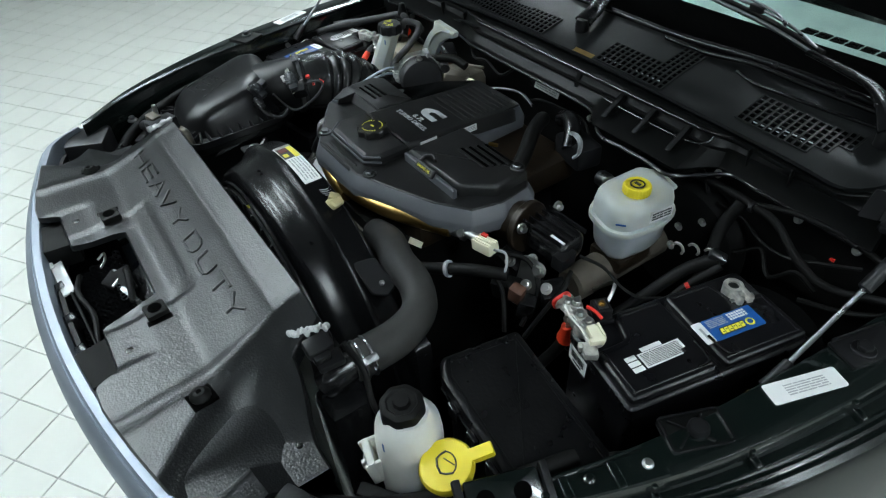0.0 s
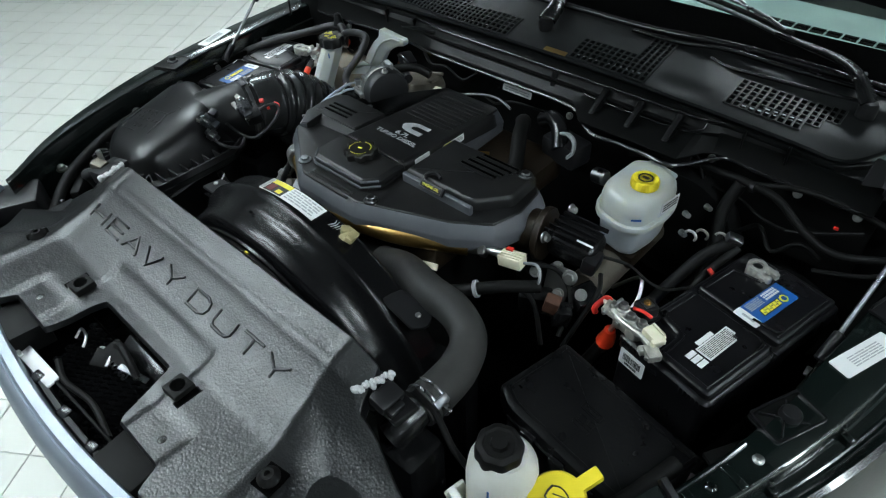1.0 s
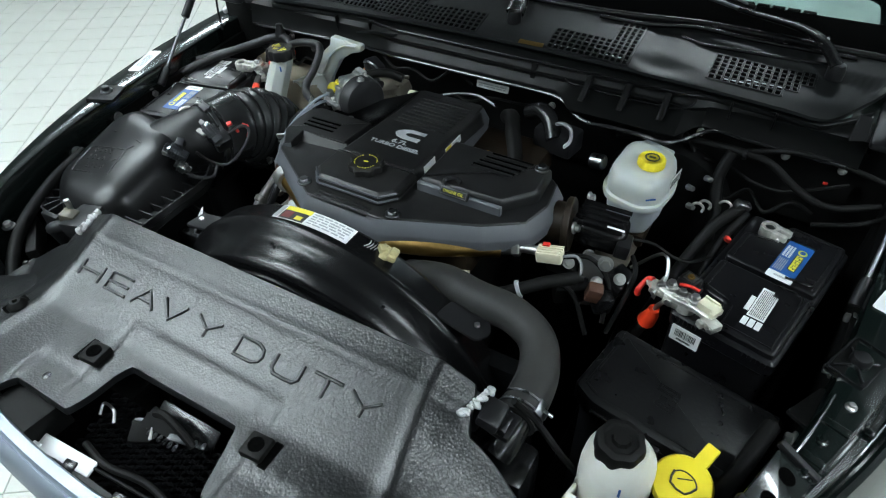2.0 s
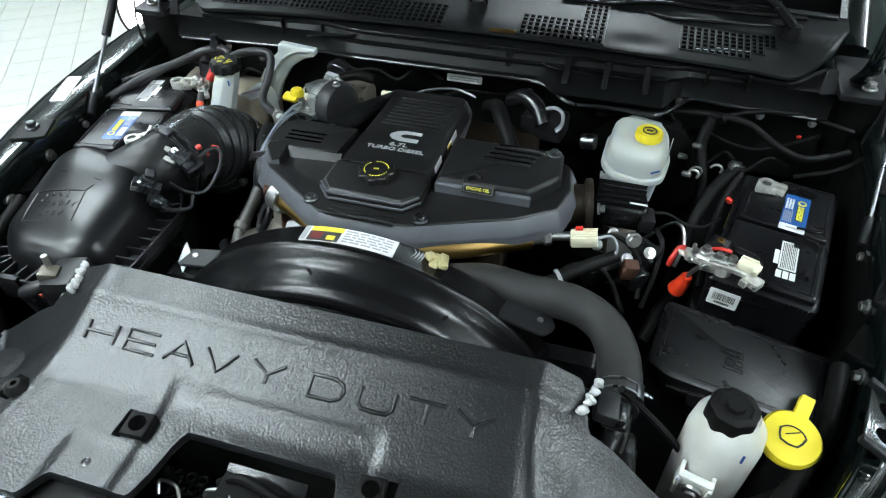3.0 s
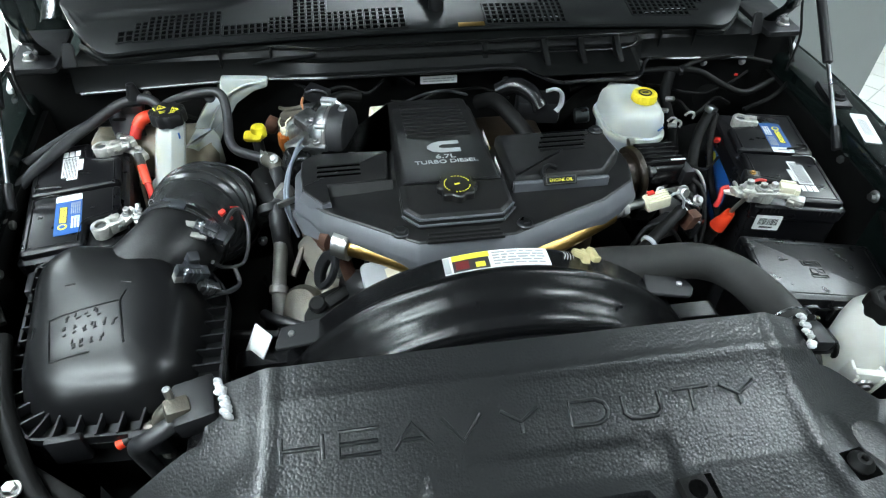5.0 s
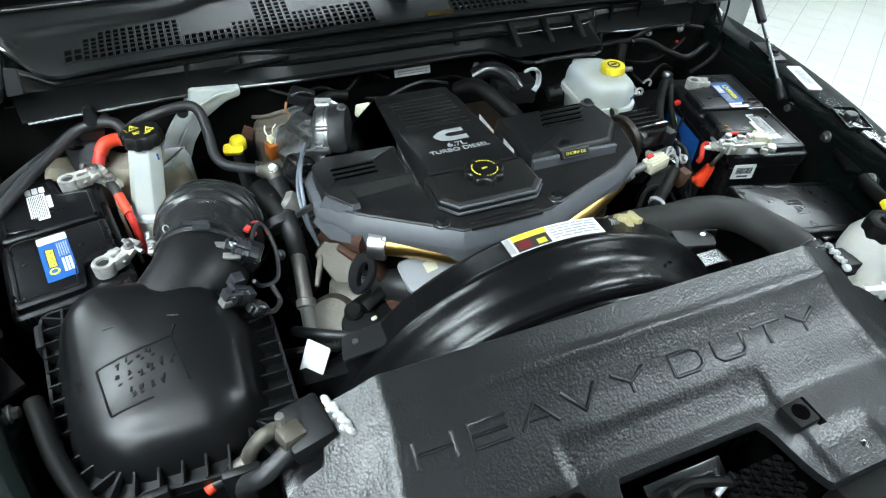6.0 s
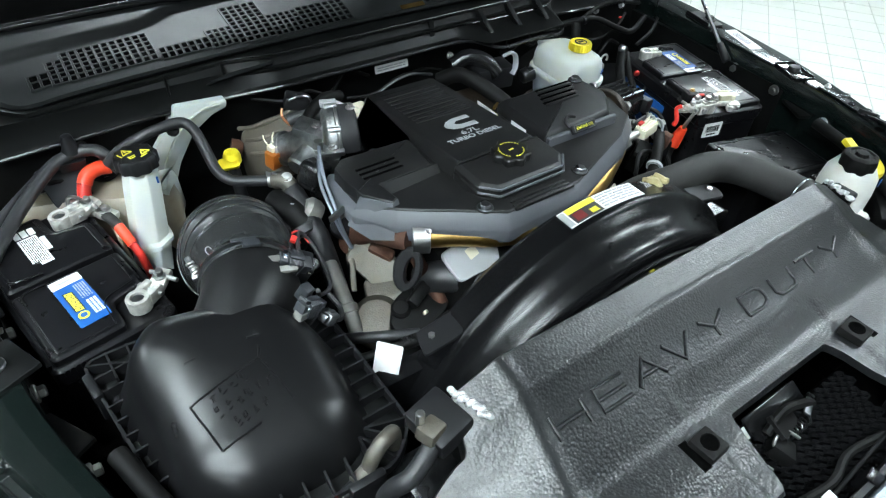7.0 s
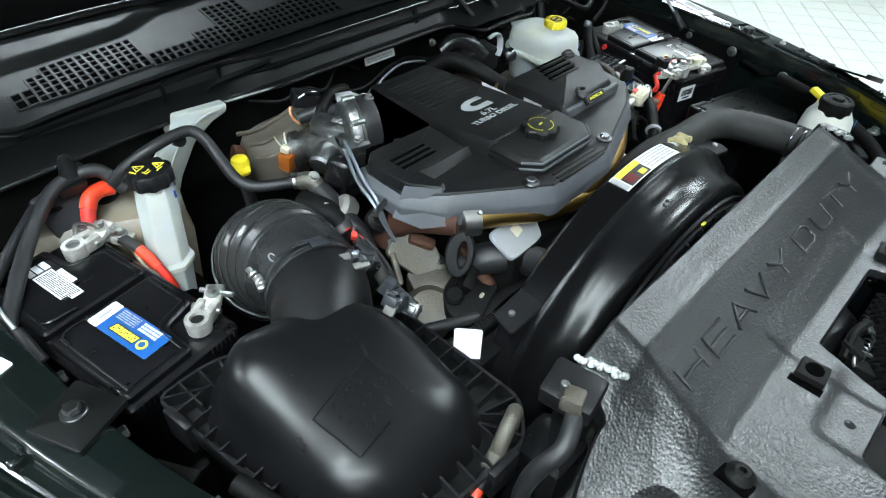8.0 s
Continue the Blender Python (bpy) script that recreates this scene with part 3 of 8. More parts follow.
def skirt():
    loops = []
    for i in range(121):
        x = -0.73 + 1.47 * i / 120
        m = mid_of(x)
        yb, zb = skirt_foot(x)
        y0, z0 = 0.962 + max(0.0, abs(x) - 0.66) * 1.2, 1.244 - 0.03 * (x / 0.8) ** 2
        ya, za = y0 + (0.932 - y0) * m, z0 + (1.243 - z0) * m
        yc, zc = 0.955 + (0.925 - 0.955) * m, 1.215 + 0.005 * m
        loops.append([(x, 0.995, zb), (x, y0 + 0.01, z0 + 0.002), (x, y0 - 0.002, z0), (x, ya + 0.006 * m, za + 0.001), (x, ya, za - 0.001), (x, ya - 0.001, za - 0.005), (x, ya + 0.006 * m, za - 0.009),
                      (x, yc + 0.006 * m, zc + 0.002), (x, yc, zc), (x, yc, zc - 0.004), (x, yc + 0.005 * m, zc - 0.008), (x, yb + 0.006 * m, zb + 0.003), (x, yb - 0.002, zb), (x, yb, zb - 0.004), (x, yb + 0.03, zb - 0.006)])
    return rings(B(), loops)


SKIRT = part("cowl_skirt", skirt(), M_SKIRT, TRUCK, "stepped black plastic cowl skirt", sharp=24)
for x in (0.10, 0.225, 0.305, 0.385):
    yb = skirt_foot(x)[0]
    part("skirt_rib", prism(B(), fillet([(0.932, 1.240), (yb + 0.014, 1.205), (0.955, 1.203), (0.955, 1.238)], 0.003), [(-0.006, 0.001), (-0.004, 0), (0.004, 0), (0.006, 0.001)], Matrix(((0, 0, 1, x), (1, 0, 0, 0), (0, 1, 0, 0), (0, 0, 0, 1)))), M_SKIRT, SKIRT)


def skirt_line(x):
    """The moulded top edge of the middle ledge."""
    m = mid_of(x)
    y0, z0 = 0.962 + max(0.0, abs(x) - 0.66) * 1.2, 1.244 - 0.03 * (x / 0.8) ** 2
    return x, y0 + (0.932 - y0) * m - 0.001, z0 + (1.243 - z0) * m


part("ledge_edge", tube(B(), [skirt_line(-0.34 + 0.02 * i) for i in range(41)], 0.0017, 6, 2), M_GLOSS, SKIRT, "shiny moulded ledge edge")
part("pocket_edge", tube(B(), [(0.17, 0.927, 1.222), (0.20, 0.915, 1.219), (0.30, 0.912, 1.218), (0.40, 0.915, 1.218), (0.432, 0.926, 1.226), (0.437, 0.935, 1.238)], 0.0014, 6, 4), M_GLOSS, SKIRT, "shiny pocket edge")
for x in (-0.34, -0.44, 0.5, 0.58):
    part("skirt_rib", box(B(), (x, 0.957, 1.21), (0.004, 0.012, 0.05), (8, 0, 0), bev=0.0015), M_SKIRT, SKIRT)
part("skirt_seal", tube(B(), [(x, skirt_foot(x)[0] - 0.002, skirt_foot(x)[1] - 0.004 - (0.012 if 0.2 < x < 0.42 else 0.0)) for x in [-0.72 + 0.06 * i for i in range(25)]], 0.0045, 8), M_GLOSS, SKIRT, "shiny black rubber seal")
part("ledge_tip", prism(B(), fillet([(-0.378, 0.943), (-0.25, 0.925), (-0.24, 0.945), (-0.33, 0.955)], 0.006), [(-0.001, 0.002), (0.0015, 0)], Matrix.Translation((0, 0, 1.222)) @ turn(0, -9, 0) @ Matrix.Translation((0, 0, 0.046))), M_COWL, SKIRT)
m = pose(0.003, 0.934, 1.158, 75, 0, 0)
lab = part("firewall_label", flat(B(), fillet(rect(-0.04, -0.008, 0.04, 0.008), 0.002), m, 0.0008), M_LABEL, SKIRT, "narrow white printed label")
part("print", bars(B(), m, -0.034, -0.005, 0.034, 0.005, 2, random.Random(3), 0.5, 0.0014), M_GREY, lab)
part("warning_strip", flat(B(), rect(-0.028, -0.006, 0.028, 0.006), pose(0.075, 0.966, cowl_h(0.07, 0.966) + 0.002, 17, 0, 0), 0.0006), M_GOLD, COWL, "faded amber sticker")
part("bulkhead", box(B(), (0, 0.985, 1.1), (1.5, 0.04, 0.18)), M_DARK, TRUCK, "grimy black bulkhead")

# bonnet hinges at the rear corners of the bay
for s in (1, -1):
    h = thing("hinge_assembly", (s * 0.77, 0.95, 1.24), "black steel bonnet hinge bolted beside the scuttle", "hinge", "bonnet hinges")
    part("base_plate", block(B(), fillet([(s * a, b) for a, b in ([(0.735, 0.92), (0.82, 0.92), (0.84, 1.1), (0.75, 1.1)][::s])], 0.012), 1.222, 1.234, 0.003), M_BLACK, h)
    part("bolt", hexbolt(B(), (s * 0.791, 0.958, 1.233), 0.009, 0.016), M_STEEL, h, "plated hinge bolt")
    part("arm", tube(B(), [(s * 0.775, 0.985, 1.235), (s * 0.772, 0.927, 1.30), (s * 0.776, 0.95, 1.40), (s * 0.785, 1.05, 1.48), (s * 0.79, 1.12, 1.52)], 0.016, 10, flat=0.45), M_PAINT, h, "curved black arm")
    part("side_bracket", prism(B(), fillet([(-0.022, -0.035), (0.022, -0.03), (0.018, 0.032), (-0.012, 0.036)], 0.008), [(-0.003, 0.002), (0.003, 0.0), (0.005, 0.002)], pose(s * 0.715, 0.945, 1.245, 70, 0, 12 * s) @ Matrix.Scale(0.7, 4)), M_BLACK, h, "dark pressed bracket")
    part("washer_line", tube(B(), [(s * 0.80, 0.90, 1.15), (s * 0.812, 0.915, 1.22), (s * 0.80, 0.93, 1.28), (s * 0.79, 0.96, 1.36)], 0.0028, 8), M_RUBBER, h)
    part("white_tip", box(B(), (s * 0.868, 1.0, 1.165), (0.012, 0.05, 0.014), (10, 0, -10 * s), bev=0.004), M_LABEL, h, "white rubber edge piece")

# windscreen, dash, pillars, cab
def screen():
    loops = []
    for i in range(25):
        x = -0.78 + 1.56 * i / 24
        c = 0.07 * (x / 0.78) ** 2
        a, b = (x, 1.16 + c, 1.265 - c * 0.3), (x * 0.9, 1.98 + c, 1.80)
        loops.append([a, b, (b[0], b[1] + 0.004, b[2] - 0.005), (a[0], a[1] + 0.004, a[2] - 0.005)])
    return rings(B(), loops)


ws = part("windscreen", screen(), M_GLASS, TRUCK, "clear laminated windscreen", sharp=60)
ws.visible_shadow = False
fr = B()
rings(fr, [[(x, 1.155 + 0.07 * (x / 0.78) ** 2, 1.268 - 0.021 * (x / 0.78) ** 2), (x, 1.155 + 0.075 + 0.07 * (x / 0.78) ** 2, 1.268 + 0.05 - 0.021 * (x / 0.78) ** 2)] for x in [-0.77 + 0.077 * i for i in range(21)]], False, False, False)
part("frit_band", fr, M_VOID, ws, "black ceramic border of the glass")
part("dashboard", block(B(), fillet(rect(-0.74, 1.3, 0.74, 1.75), 0.05), 1.0, 1.2, 0.03), M_DASH, TRUCK, "grey green dashboard top")
# demister slots: black bars on the dash in place of their inner shade
for x0 in (-0.58, 0.232):
    dv = B()
    for i in range(10):
        for y in (1.548, 1.566):
            box(dv, (x0 + 0.017 + i * 0.0365, y, 1.2005), (0.031, 0.012, 0.004))
    part("dash_vent", dv, M_VOID, TRUCK, "black bars for the shaded slots of the demister vent")
for s in (1, -1):
    part("pillar", tube(B(), [(s * 0.80, 1.16, 1.22), (s * 0.78, 1.5, 1.48), (s * 0.72, 2.0, 1.82)], 0.035, 10, flat=0.7), M_PAINT, TRUCK)
    part("door_side", box(B(), (s * 0.95, 1.83, 0.85), (0.08, 0.94, 0.85), bev=0.02), M_PAINT, TRUCK)
part("cab_back", box(B(), (0, 2.35, 1.0), (1.9, 0.06, 1.2)), M_PAINT, TRUCK)
part("cab_roof", box(B(), (0, 2.2, 1.84), (1.5, 0.5, 0.05), bev=0.02), M_PAINT, TRUCK)

# raised bonnet and gas struts
def bonnet():
    loops = []
    for i in range(17):
        x = -0.88 + 1.76 * i / 16
        e = abs(x) / 0.88
        lp = []
        for j in range(11):
            d = 1.28 * j / 10
            yy, zz = 1.13 - d * 0.64, 1.425 + d * 0.77
            bow = 0.05 * (1 - e ** 3)
            lp.append((x * (1 - 0.22 * (j / 10) ** 2), yy + bow * 0.77, zz + bow * 0.64))
        lp += [(p[0] * 0.985, p[1] - 0.022, p[2] - 0.02) for p in lp[::-1]]
        loops.append(lp)
    return rings(B(), loops)


part("bonnet", bonnet(), M_DARK, TRUCK, "raised bonnet with a matt black lining")
for s, bx in ((1, 0.779), (-1, -0.783)):
    d = Vector((0.085 * s, 0.764, 0.639)).normalized()
    p = Vector((bx, 0.655 if s > 0 else 0.661, 1.116))
    st = thing("gas_strut", p, "thin black gas strut holding up the bonnet", "gas strut", "bonnet struts")
    part("piston_rod", cyl(B(), p, p + d * 0.24, 0.004, seg=10), M_GUN, st, "bare grey rod")
    part("cylinder", cyl(B(), p + d * 0.17, p + d * 0.60, 0.010, seg=14, bev=0.002), M_BLACK, st)
    part("ball_end", cyl(B(), p - d * 0.015, p + d * 0.035, 0.0105, 0.008, 12, 0.002), M_BLACK, st)
    part("ball_stud", cyl(B(), p, p + Vector((s * 0.035, 0, 0)), 0.006, seg=10), M_STEEL, st)

# wiper arms
def wiper(px, py, pz, pts, rod):
    """A cranked arm, a thin rod that carries on from it, and a sprung blade along the rod."""
    w = thing("wiper", (px, py, pz), "black wiper arm lying on the windscreen", "wiper", "wipers")
    part("arm", tube(B(), [(px, py, pz + 0.01)] + pts, lambda u: 0.021 - 0.008 * u, 12, flat=0.45), M_GLOSS, w)
    part("pivot_cap", lathe(B(), [(0.016, -0.02), (0.016, 0.0), (0.013, 0.008), (0.004, 0.010)], (px, py, pz + 0.008), seg=18), M_BLACK, w)
    part("hinge_pin", cyl(B(), Vector(pts[0]) + Vector((-0.004, -0.018, 0.002)), Vector(pts[0]) + Vector((0.004, 0.018, 0.002)), 0.004, seg=10), M_GUN, w)
    part("rod", tube(B(), rod, 0.0042, 8), M_GUN, w, "thin grey rod")
    up = [Vector(p) + Vector((0.0, -0.004, 0.012)) for p in rod]
    d = (up[-1] - up[0]).normalized()
    blade = part("blade", tube(B(), [up[0] - d * 0.03, *up[1:], up[-1] + d * 0.18], 0.0048, 8), M_RUBBER, w)
    lift = Vector((0, 0.002, 0.011))
    part("blade_frame", tube(B(), [up[0] - d * 0.02, up[0] + d * 0.03 + lift, up[1] + lift, up[2] + lift, up[-1] + lift * 0.4], 0.0030, 8), M_GUN, blade, "bowed grey steel frame")
    part("blade_frame", tube(B(), [up[1] - d * 0.03, up[1] + lift * 1.5, up[2] + lift * 1.7, up[2] + d * 0.09], 0.0026, 8), M_GUN, blade, "bowed grey steel frame")
    part("blade_clip", box(B(), (up[1] + up[2]) / 2 + lift, (0.034, 0.012, 0.012), (0, 0, math.degrees(math.atan2(d.y, d.x))), bev=0.002), M_BLACK, blade)


wiper(0.008, 1.025, 1.285, [(-0.004, 1.08, 1.312), (-0.06, 1.17, 1.325), (-0.2, 1.22, 1.335)], [(-0.2, 1.22, 1.337), (-0.28, 1.233, 1.340), (-0.36, 1.244, 1.343), (-0.52, 1.262, 1.350)])
wiper(0.651, 1.071, 1.280, [(0.615, 1.105, 1.316), (0.574, 1.131, 1.326), (0.51, 1.146, 1.330), (0.447, 1.158, 1.332)], [(0.447, 1.158, 1.334), (0.35, 1.192, 1.338), (0.253, 1.215, 1.340), (0.10, 1.238, 1.346)])


def on_fender(s):
    # rubber stop with cross ribs (one side) or a bolted plate (the other), and the long printed sticker
    y, x = (0.482, 0.778) if s > 0 else (0.507, -0.782)
    m = pose(x, y, 0, 0, 0, -24 * s)
    if s > 0:
        t = thing("bonnet_stop", (x, y, 1.14), "black rubber bonnet stop with cross ribs", "rubber stop")
        out = fillet(rect(-0.026, -0.042, 0.026, 0.042), 0.007)
        part("base", block(B(), out, 1.143, 1.149, 0.002, m), M_SKIRT, t)
        ring = B()
        rings(ring, [[m @ Vector((a, b, z)) for a, b in inset(out, d)] for z, d in ((1.147, 0), (1.154, 0.0005), (1.154, 0.0035), (1.147, 0.004))], False, False)
        part("rim", ring, M_GLOSS, t)
        for a in (50, -50):
            part("rib", box(B(), m @ Vector((0, -0.006, 1.150)), (0.060, 0.003, 0.006), (0, 0, a - 24 * s), bev=0.0008), M_GLOSS, t)
        part("button", lathe(B(), [(0.014, 0), (0.014, 0.009), (0.011, 0.013), (0.004, 0.014), (0.0, 0.014)], m @ Vector((0.0, 0.004, 1.147)), seg=20), M_BLACK, t)
    else:
        t = thing("rail_plate", (x, y, 1.14), "flat black plate bolted to the wing rail", "bracket")
        part("plate", block(B(), fillet(rect(-0.034, -0.034, 0.034, 0.034), 0.004), 1.149, 1.156, 0.002, m), M_SKIRT, t)
        part("stud", hexbolt(B(), m @ Vector((0, 0.004, 1.155)), 0.009, 0.014), M_GUN, t)
    if s > 0:
        t2 = thing("rail_plate", (0.835, 0.775, 1.15), "flat black plate bolted to the wing rail", "bracket")
        m3 = pose(0.834, 0.775, 0, 0, 0, -16)
        part("plate", block(B(), fillet(rect(-0.024, -0.048, 0.024, 0.048), 0.004), 1.1505, 1.156, 0.002, m3), M_BLACK, t2)
        part("stud", hexbolt(B(), m3 @ Vector((0.004, -0.014, 1.155)), 0.011, 0.012), M_BLACK, t2)
        part("flange", box(B(), m3 @ Vector((-0.022, 0.0, 1.159)), (0.003, 0.09, 0.008), (0, 0, -16), bev=0.001), M_BLACK, t2)
    m2 = pose(0.82 if s > 0 else -0.838, 0.648 if s > 0 else 0.668, 1.1515, 0, 0, -20 * s)
    st = solo("fender_sticker", flat(B(), fillet(rect(-0.016, -0.055, 0.016, 0.055), 0.004), pose(0, 0, 0), 0.0008), M_LABEL, "long white printed sticker on the black wing", "sticker", group="wing stickers")
    st.matrix_world = m2
    BASE[st.name] = Vector((0, 0, 0))
    part("print", bars(B(), pose(0, 0, 0, 0, 0, 90 * s), -0.028, -0.009, 0.034, 0.009, 5, random.Random(5), 0.45, 0.0014, 5), M_GREY, st, "lines of grey print")


on_fender(1)
on_fender(-1)
mb = pose(0.707, 0.234, 1.1585, -8, 19, -21)
RBK = thing("rail_bracket", (0.707, 0.234, 1.15), "glossy black painted bracket with two oval holes on the wing rail", "bracket")
part("plate", block(B(), fillet(rect(-0.024, -0.046, 0.024, 0.046), 0.004), 0.0, 0.004, 0.001, mb), M_PAINT, RBK)
# holes are black discs on the plate, coloured as their inner shade
for y in (0.022, -0.024):
    part("hole", lathe(B(), [(0.011, 0.0), (0.011, 0.0045), (0.0, 0.0046)], mb @ Vector((0, y, 0)), mb.to_3x3(), 20), M_VOID, RBK, "black disc for the shade in an oval hole")
for y in (0.054, -0.054):
    part("end_strip", box(B(), mb @ Vector((0, y, 0.004)), (0.056, 0.010, 0.010), (-8, 19, -21), bev=0.002), M_BLACK, RBK)

# ---- front of the bay ----
def smooth(a, b, v):
    t = max(0.0, min(1.0, (v - a) / (b - a)))
    return t * t * (3 - 2 * t)


def shield_front(x):
    a = abs(x + 0.002)
    tab = -0.088 - 0.034 * smooth(0.225, 0.245, a)
    y = 0.002 + (tab - 0.002) * smooth(0.096, 0.126, a)
    return max(y, arc_y(x) + 0.034)


def shield_rear(x):
    a = abs(x + 0.012)
    return 0.176 - 0.055 * smooth(0.362, 0.385, a) - 0.028 * smooth(0.385, 0.50, a)


SHIELD_RISE = [(-0.2, 1.146), (0.022, 1.146), (0.09, 1.173), (0.137, 1.1985), (0.20, 1.2185)]


def shield_z(x, y):
    a = abs(x + 0.006)
    z = sum(lerp_curve(SHIELD_RISE, y + e) for e in (-0.006, -0.003, 0, 0.003, 0.006)) / 5
    z += 0.0025 * math.exp(-((y - 0.134) / 0.006) ** 2)
    z -= 0.0030 * smooth(0.150, 0.135, a) * smooth(0.060, 0.050, y)
    xe = 0.317 + 0.10 * (0.137 - min(y, 0.137))
    fall = 0.48 * 0.016 * math.log1p(math.exp(min(30.0, (a - xe) / 0.016)))
    z -= fall * smooth(-0.045, 0.060, y - 0.048 + 0.95 * (a - 0.335))  # the dropped corner ends in a slanting ridge
    z += 0.0035 * math.exp(-((a - xe + 0.006) / 0.014) ** 2)
    z -= 0.004 * smooth(0.24, 0.22, a) * smooth(-0.025, -0.05, y)
    return max(z, 1.100)


def shield():
    n, loops = 44, []
    xs = [-0.492 + 0.004 * i for i in range(254)]
    for x in xs:
        f, r = shield_front(x), shield_rear(x)
        top = [(x, f + (r - f) * j / n, shield_z(x, f + (r - f) * j / n)) for j in range(n + 1)]
        rim0 = [(x, f - 0.003, top[0][2] - 0.004), (x, f - 0.003, top[0][2] - 0.012)]
        rim1 = [(x, r + 0.003, top[-1][2] - 0.004), (x, r + 0.004, top[-1][2] - 0.03)]
        loops.append(rim0[::-1] + top + rim1 + [(x, r - 0.004, top[-1][2] - 0.03), (x, (f + r) / 2, 1.125), (x, f + 0.004, top[0][2] - 0.012)])
    return rings(B(), loops)


SHIELD = thing("radiator_cover", (0, 0.04, 1.10), "grained black plastic radiator cover with raised lettering", "cover")
part("panel", shield(), M_SHIELD, SHIELD, sharp=50)
LETTERS = [("H", -0.280), ("E", -0.216), ("A", -0.157), ("V", -0.100), ("Y", -0.032), ("D", 0.050), ("U", 0.115), ("T", 0.178), ("Y", 0.238)]
STROKES = {"H": [[(0, 0), (0, 1)], [(1, 0), (1, 1)], [(0, 0.5), (1, 0.5)]], "E": [[(1, 0), (0, 0), (0, 1), (1, 1)], [(0, 0.5), (0.95, 0.5)]], "A": [[(0, 0), (0.5, 1), (1, 0)], [(0.22, 0.36), (0.78, 0.36)]],
           "V": [[(0, 1), (0.5, 0), (1, 1)]], "Y": [[(0, 1), (0.5, 0.48), (1, 1)], [(0.5, 0.48), (0.5, 0)]], "D": [[(0, 0), (0, 1), (0.7, 1), (0.93, 0.82), (1, 0.5), (0.93, 0.18), (0.7, 0), (0, 0)]],
           "U": [[(0, 1), (0, 0.25), (0.15, 0.03), (0.4, 0), (0.6, 0), (0.85, 0.03), (1, 0.25), (1, 1)]], "T": [[(0, 1), (1, 1)], [(0.5, 1), (0.5, 0)]]}


def raised_letter(ch, x, w=0.045, h=0.0245):
    """Soft ridges that stand out of the panel along the strokes of a letter."""
    bm = B()
    for st in STROKES[ch]:
        pts = [Vector((x + (u - 0.5) * w, 0.0885 + (v - 0.5) * h, 0)) for u, v in st]
        pts = [Vector((p.x, p.y, shield_z(0.0, p.y) + 0.0004)) for p in pts]
        tube(bm, pts, 0.0028, 10, 1, flat=0.75)
    return bm


for ch, x in LETTERS:
    part("letter", raised_letter(ch, x), M_SHIELD, SHIELD, "raised letter %s" % ch, sharp=60)
for s in (1, -1):
    gx, gy, gz = s * 0.152 - 0.008, -0.010, 1.126
    g = B()
    box(g, (gx, gy, gz + 0.012), (0.033, 0.033, 0.034), (0, 0, 4), bev=0.003)
    blk = part("rubber_block", g, M_RUBBER, SHIELD, "square rubber bonnet bumper with a hole")
    # hole, recess and well below are black pieces that paint the shade inside them
    part("hole", lathe(B(), [(0.0105, 0), (0.0105, 0.0012), (0.008, 0.0015), (0.0, 0.0002)], (gx, gy, gz + 0.029), seg=18), M_VOID, blk)
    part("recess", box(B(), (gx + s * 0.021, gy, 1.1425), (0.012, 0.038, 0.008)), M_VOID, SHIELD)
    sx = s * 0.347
    part("screw_well_shade", box(B(), (sx, -0.006, 1.1445), (0.034, 0.036, 0.006), (0, 0, 8 * s), bev=0.001), M_VOID, SHIELD, "black square for the shade in the screw well")
    part("screw", lathe(B(), [(0.014, 0.0), (0.015, 0.004), (0.012, 0.008), (0.008, 0.012), (0.004, 0.012), (0.0035, 0.006), (0, 0.006)], (sx, -0.006, 1.147), seg=16), M_RUBBER, SHIELD, "black plastic push screw")
    part("rivet", lathe(B(), [(0.007, 0), (0.006, 0.003), (0.0, 0.0045)], (s * 0.195, -0.066, 1.139), seg=12), M_GLOSS, SHIELD, "small black rivet")
    foam = B()
    rnd = random.Random(8 + s)
    for i in range(13):
        fy = 0.182 - i * 0.0042
        bmesh.ops.create_icosphere(foam, subdivisions=2, radius=rnd.uniform(0.0035, 0.0052), matrix=Matrix.Translation((s * (0.365 + 0.3 * (fy - 0.158)) + rnd.uniform(-0.003, 0.003), fy, 1.188 + rnd.uniform(-0.002, 0.003))) @ turn(rnd.uniform(0, 90), rnd.uniform(0, 90), 0) @ Matrix.Diagonal((1.5, 0.9, 1.0, 1)))
    part("foam_end", foam, M_FOAM, SHIELD, "crumbling white foam seal end")
    part("corner_pin", lathe(B(), [(0.005, 0), (0.004, 0.003), (0, 0.004)], (s * 0.475, 0.075, 1.113), seg=10), M_GLOSS, SHIELD)

# hood latch and dark brackets in the opening
LATCH = thing("bonnet_latch", (0.0, -0.04, 1.06), "greasy black steel bonnet latch in the opening", "latch")
part("plate", box(B(), (0.0, -0.012, 1.088), (0.11, 0.03, 0.006), (30, 0, 0), bev=0.002), M_GLOSS, LATCH)
part("jaw", prism(B(), fillet([(-0.03, -0.015), (0.02, -0.018), (0.03, 0.0), (0.0, 0.006), (-0.02, 0.016)], 0.004), [(-0.003, 0), (0.003, 0)], pose(-0.02, -0.028, 1.106, 20, 12, 15)), M_DARK, LATCH)
part("hook", tube(B(), [(-0.05, -0.03, 1.10), (-0.02, -0.025, 1.118), (0.015, -0.03, 1.112), (0.04, -0.035, 1.10)], 0.006, 8), M_DARK, LATCH, "worn dark latch hook")
part("lever", box(B(), (0.03, -0.035, 1.105), (0.05, 0.009, 0.004), (10, 15, 20), bev=0.001), M_GUN, LATCH)
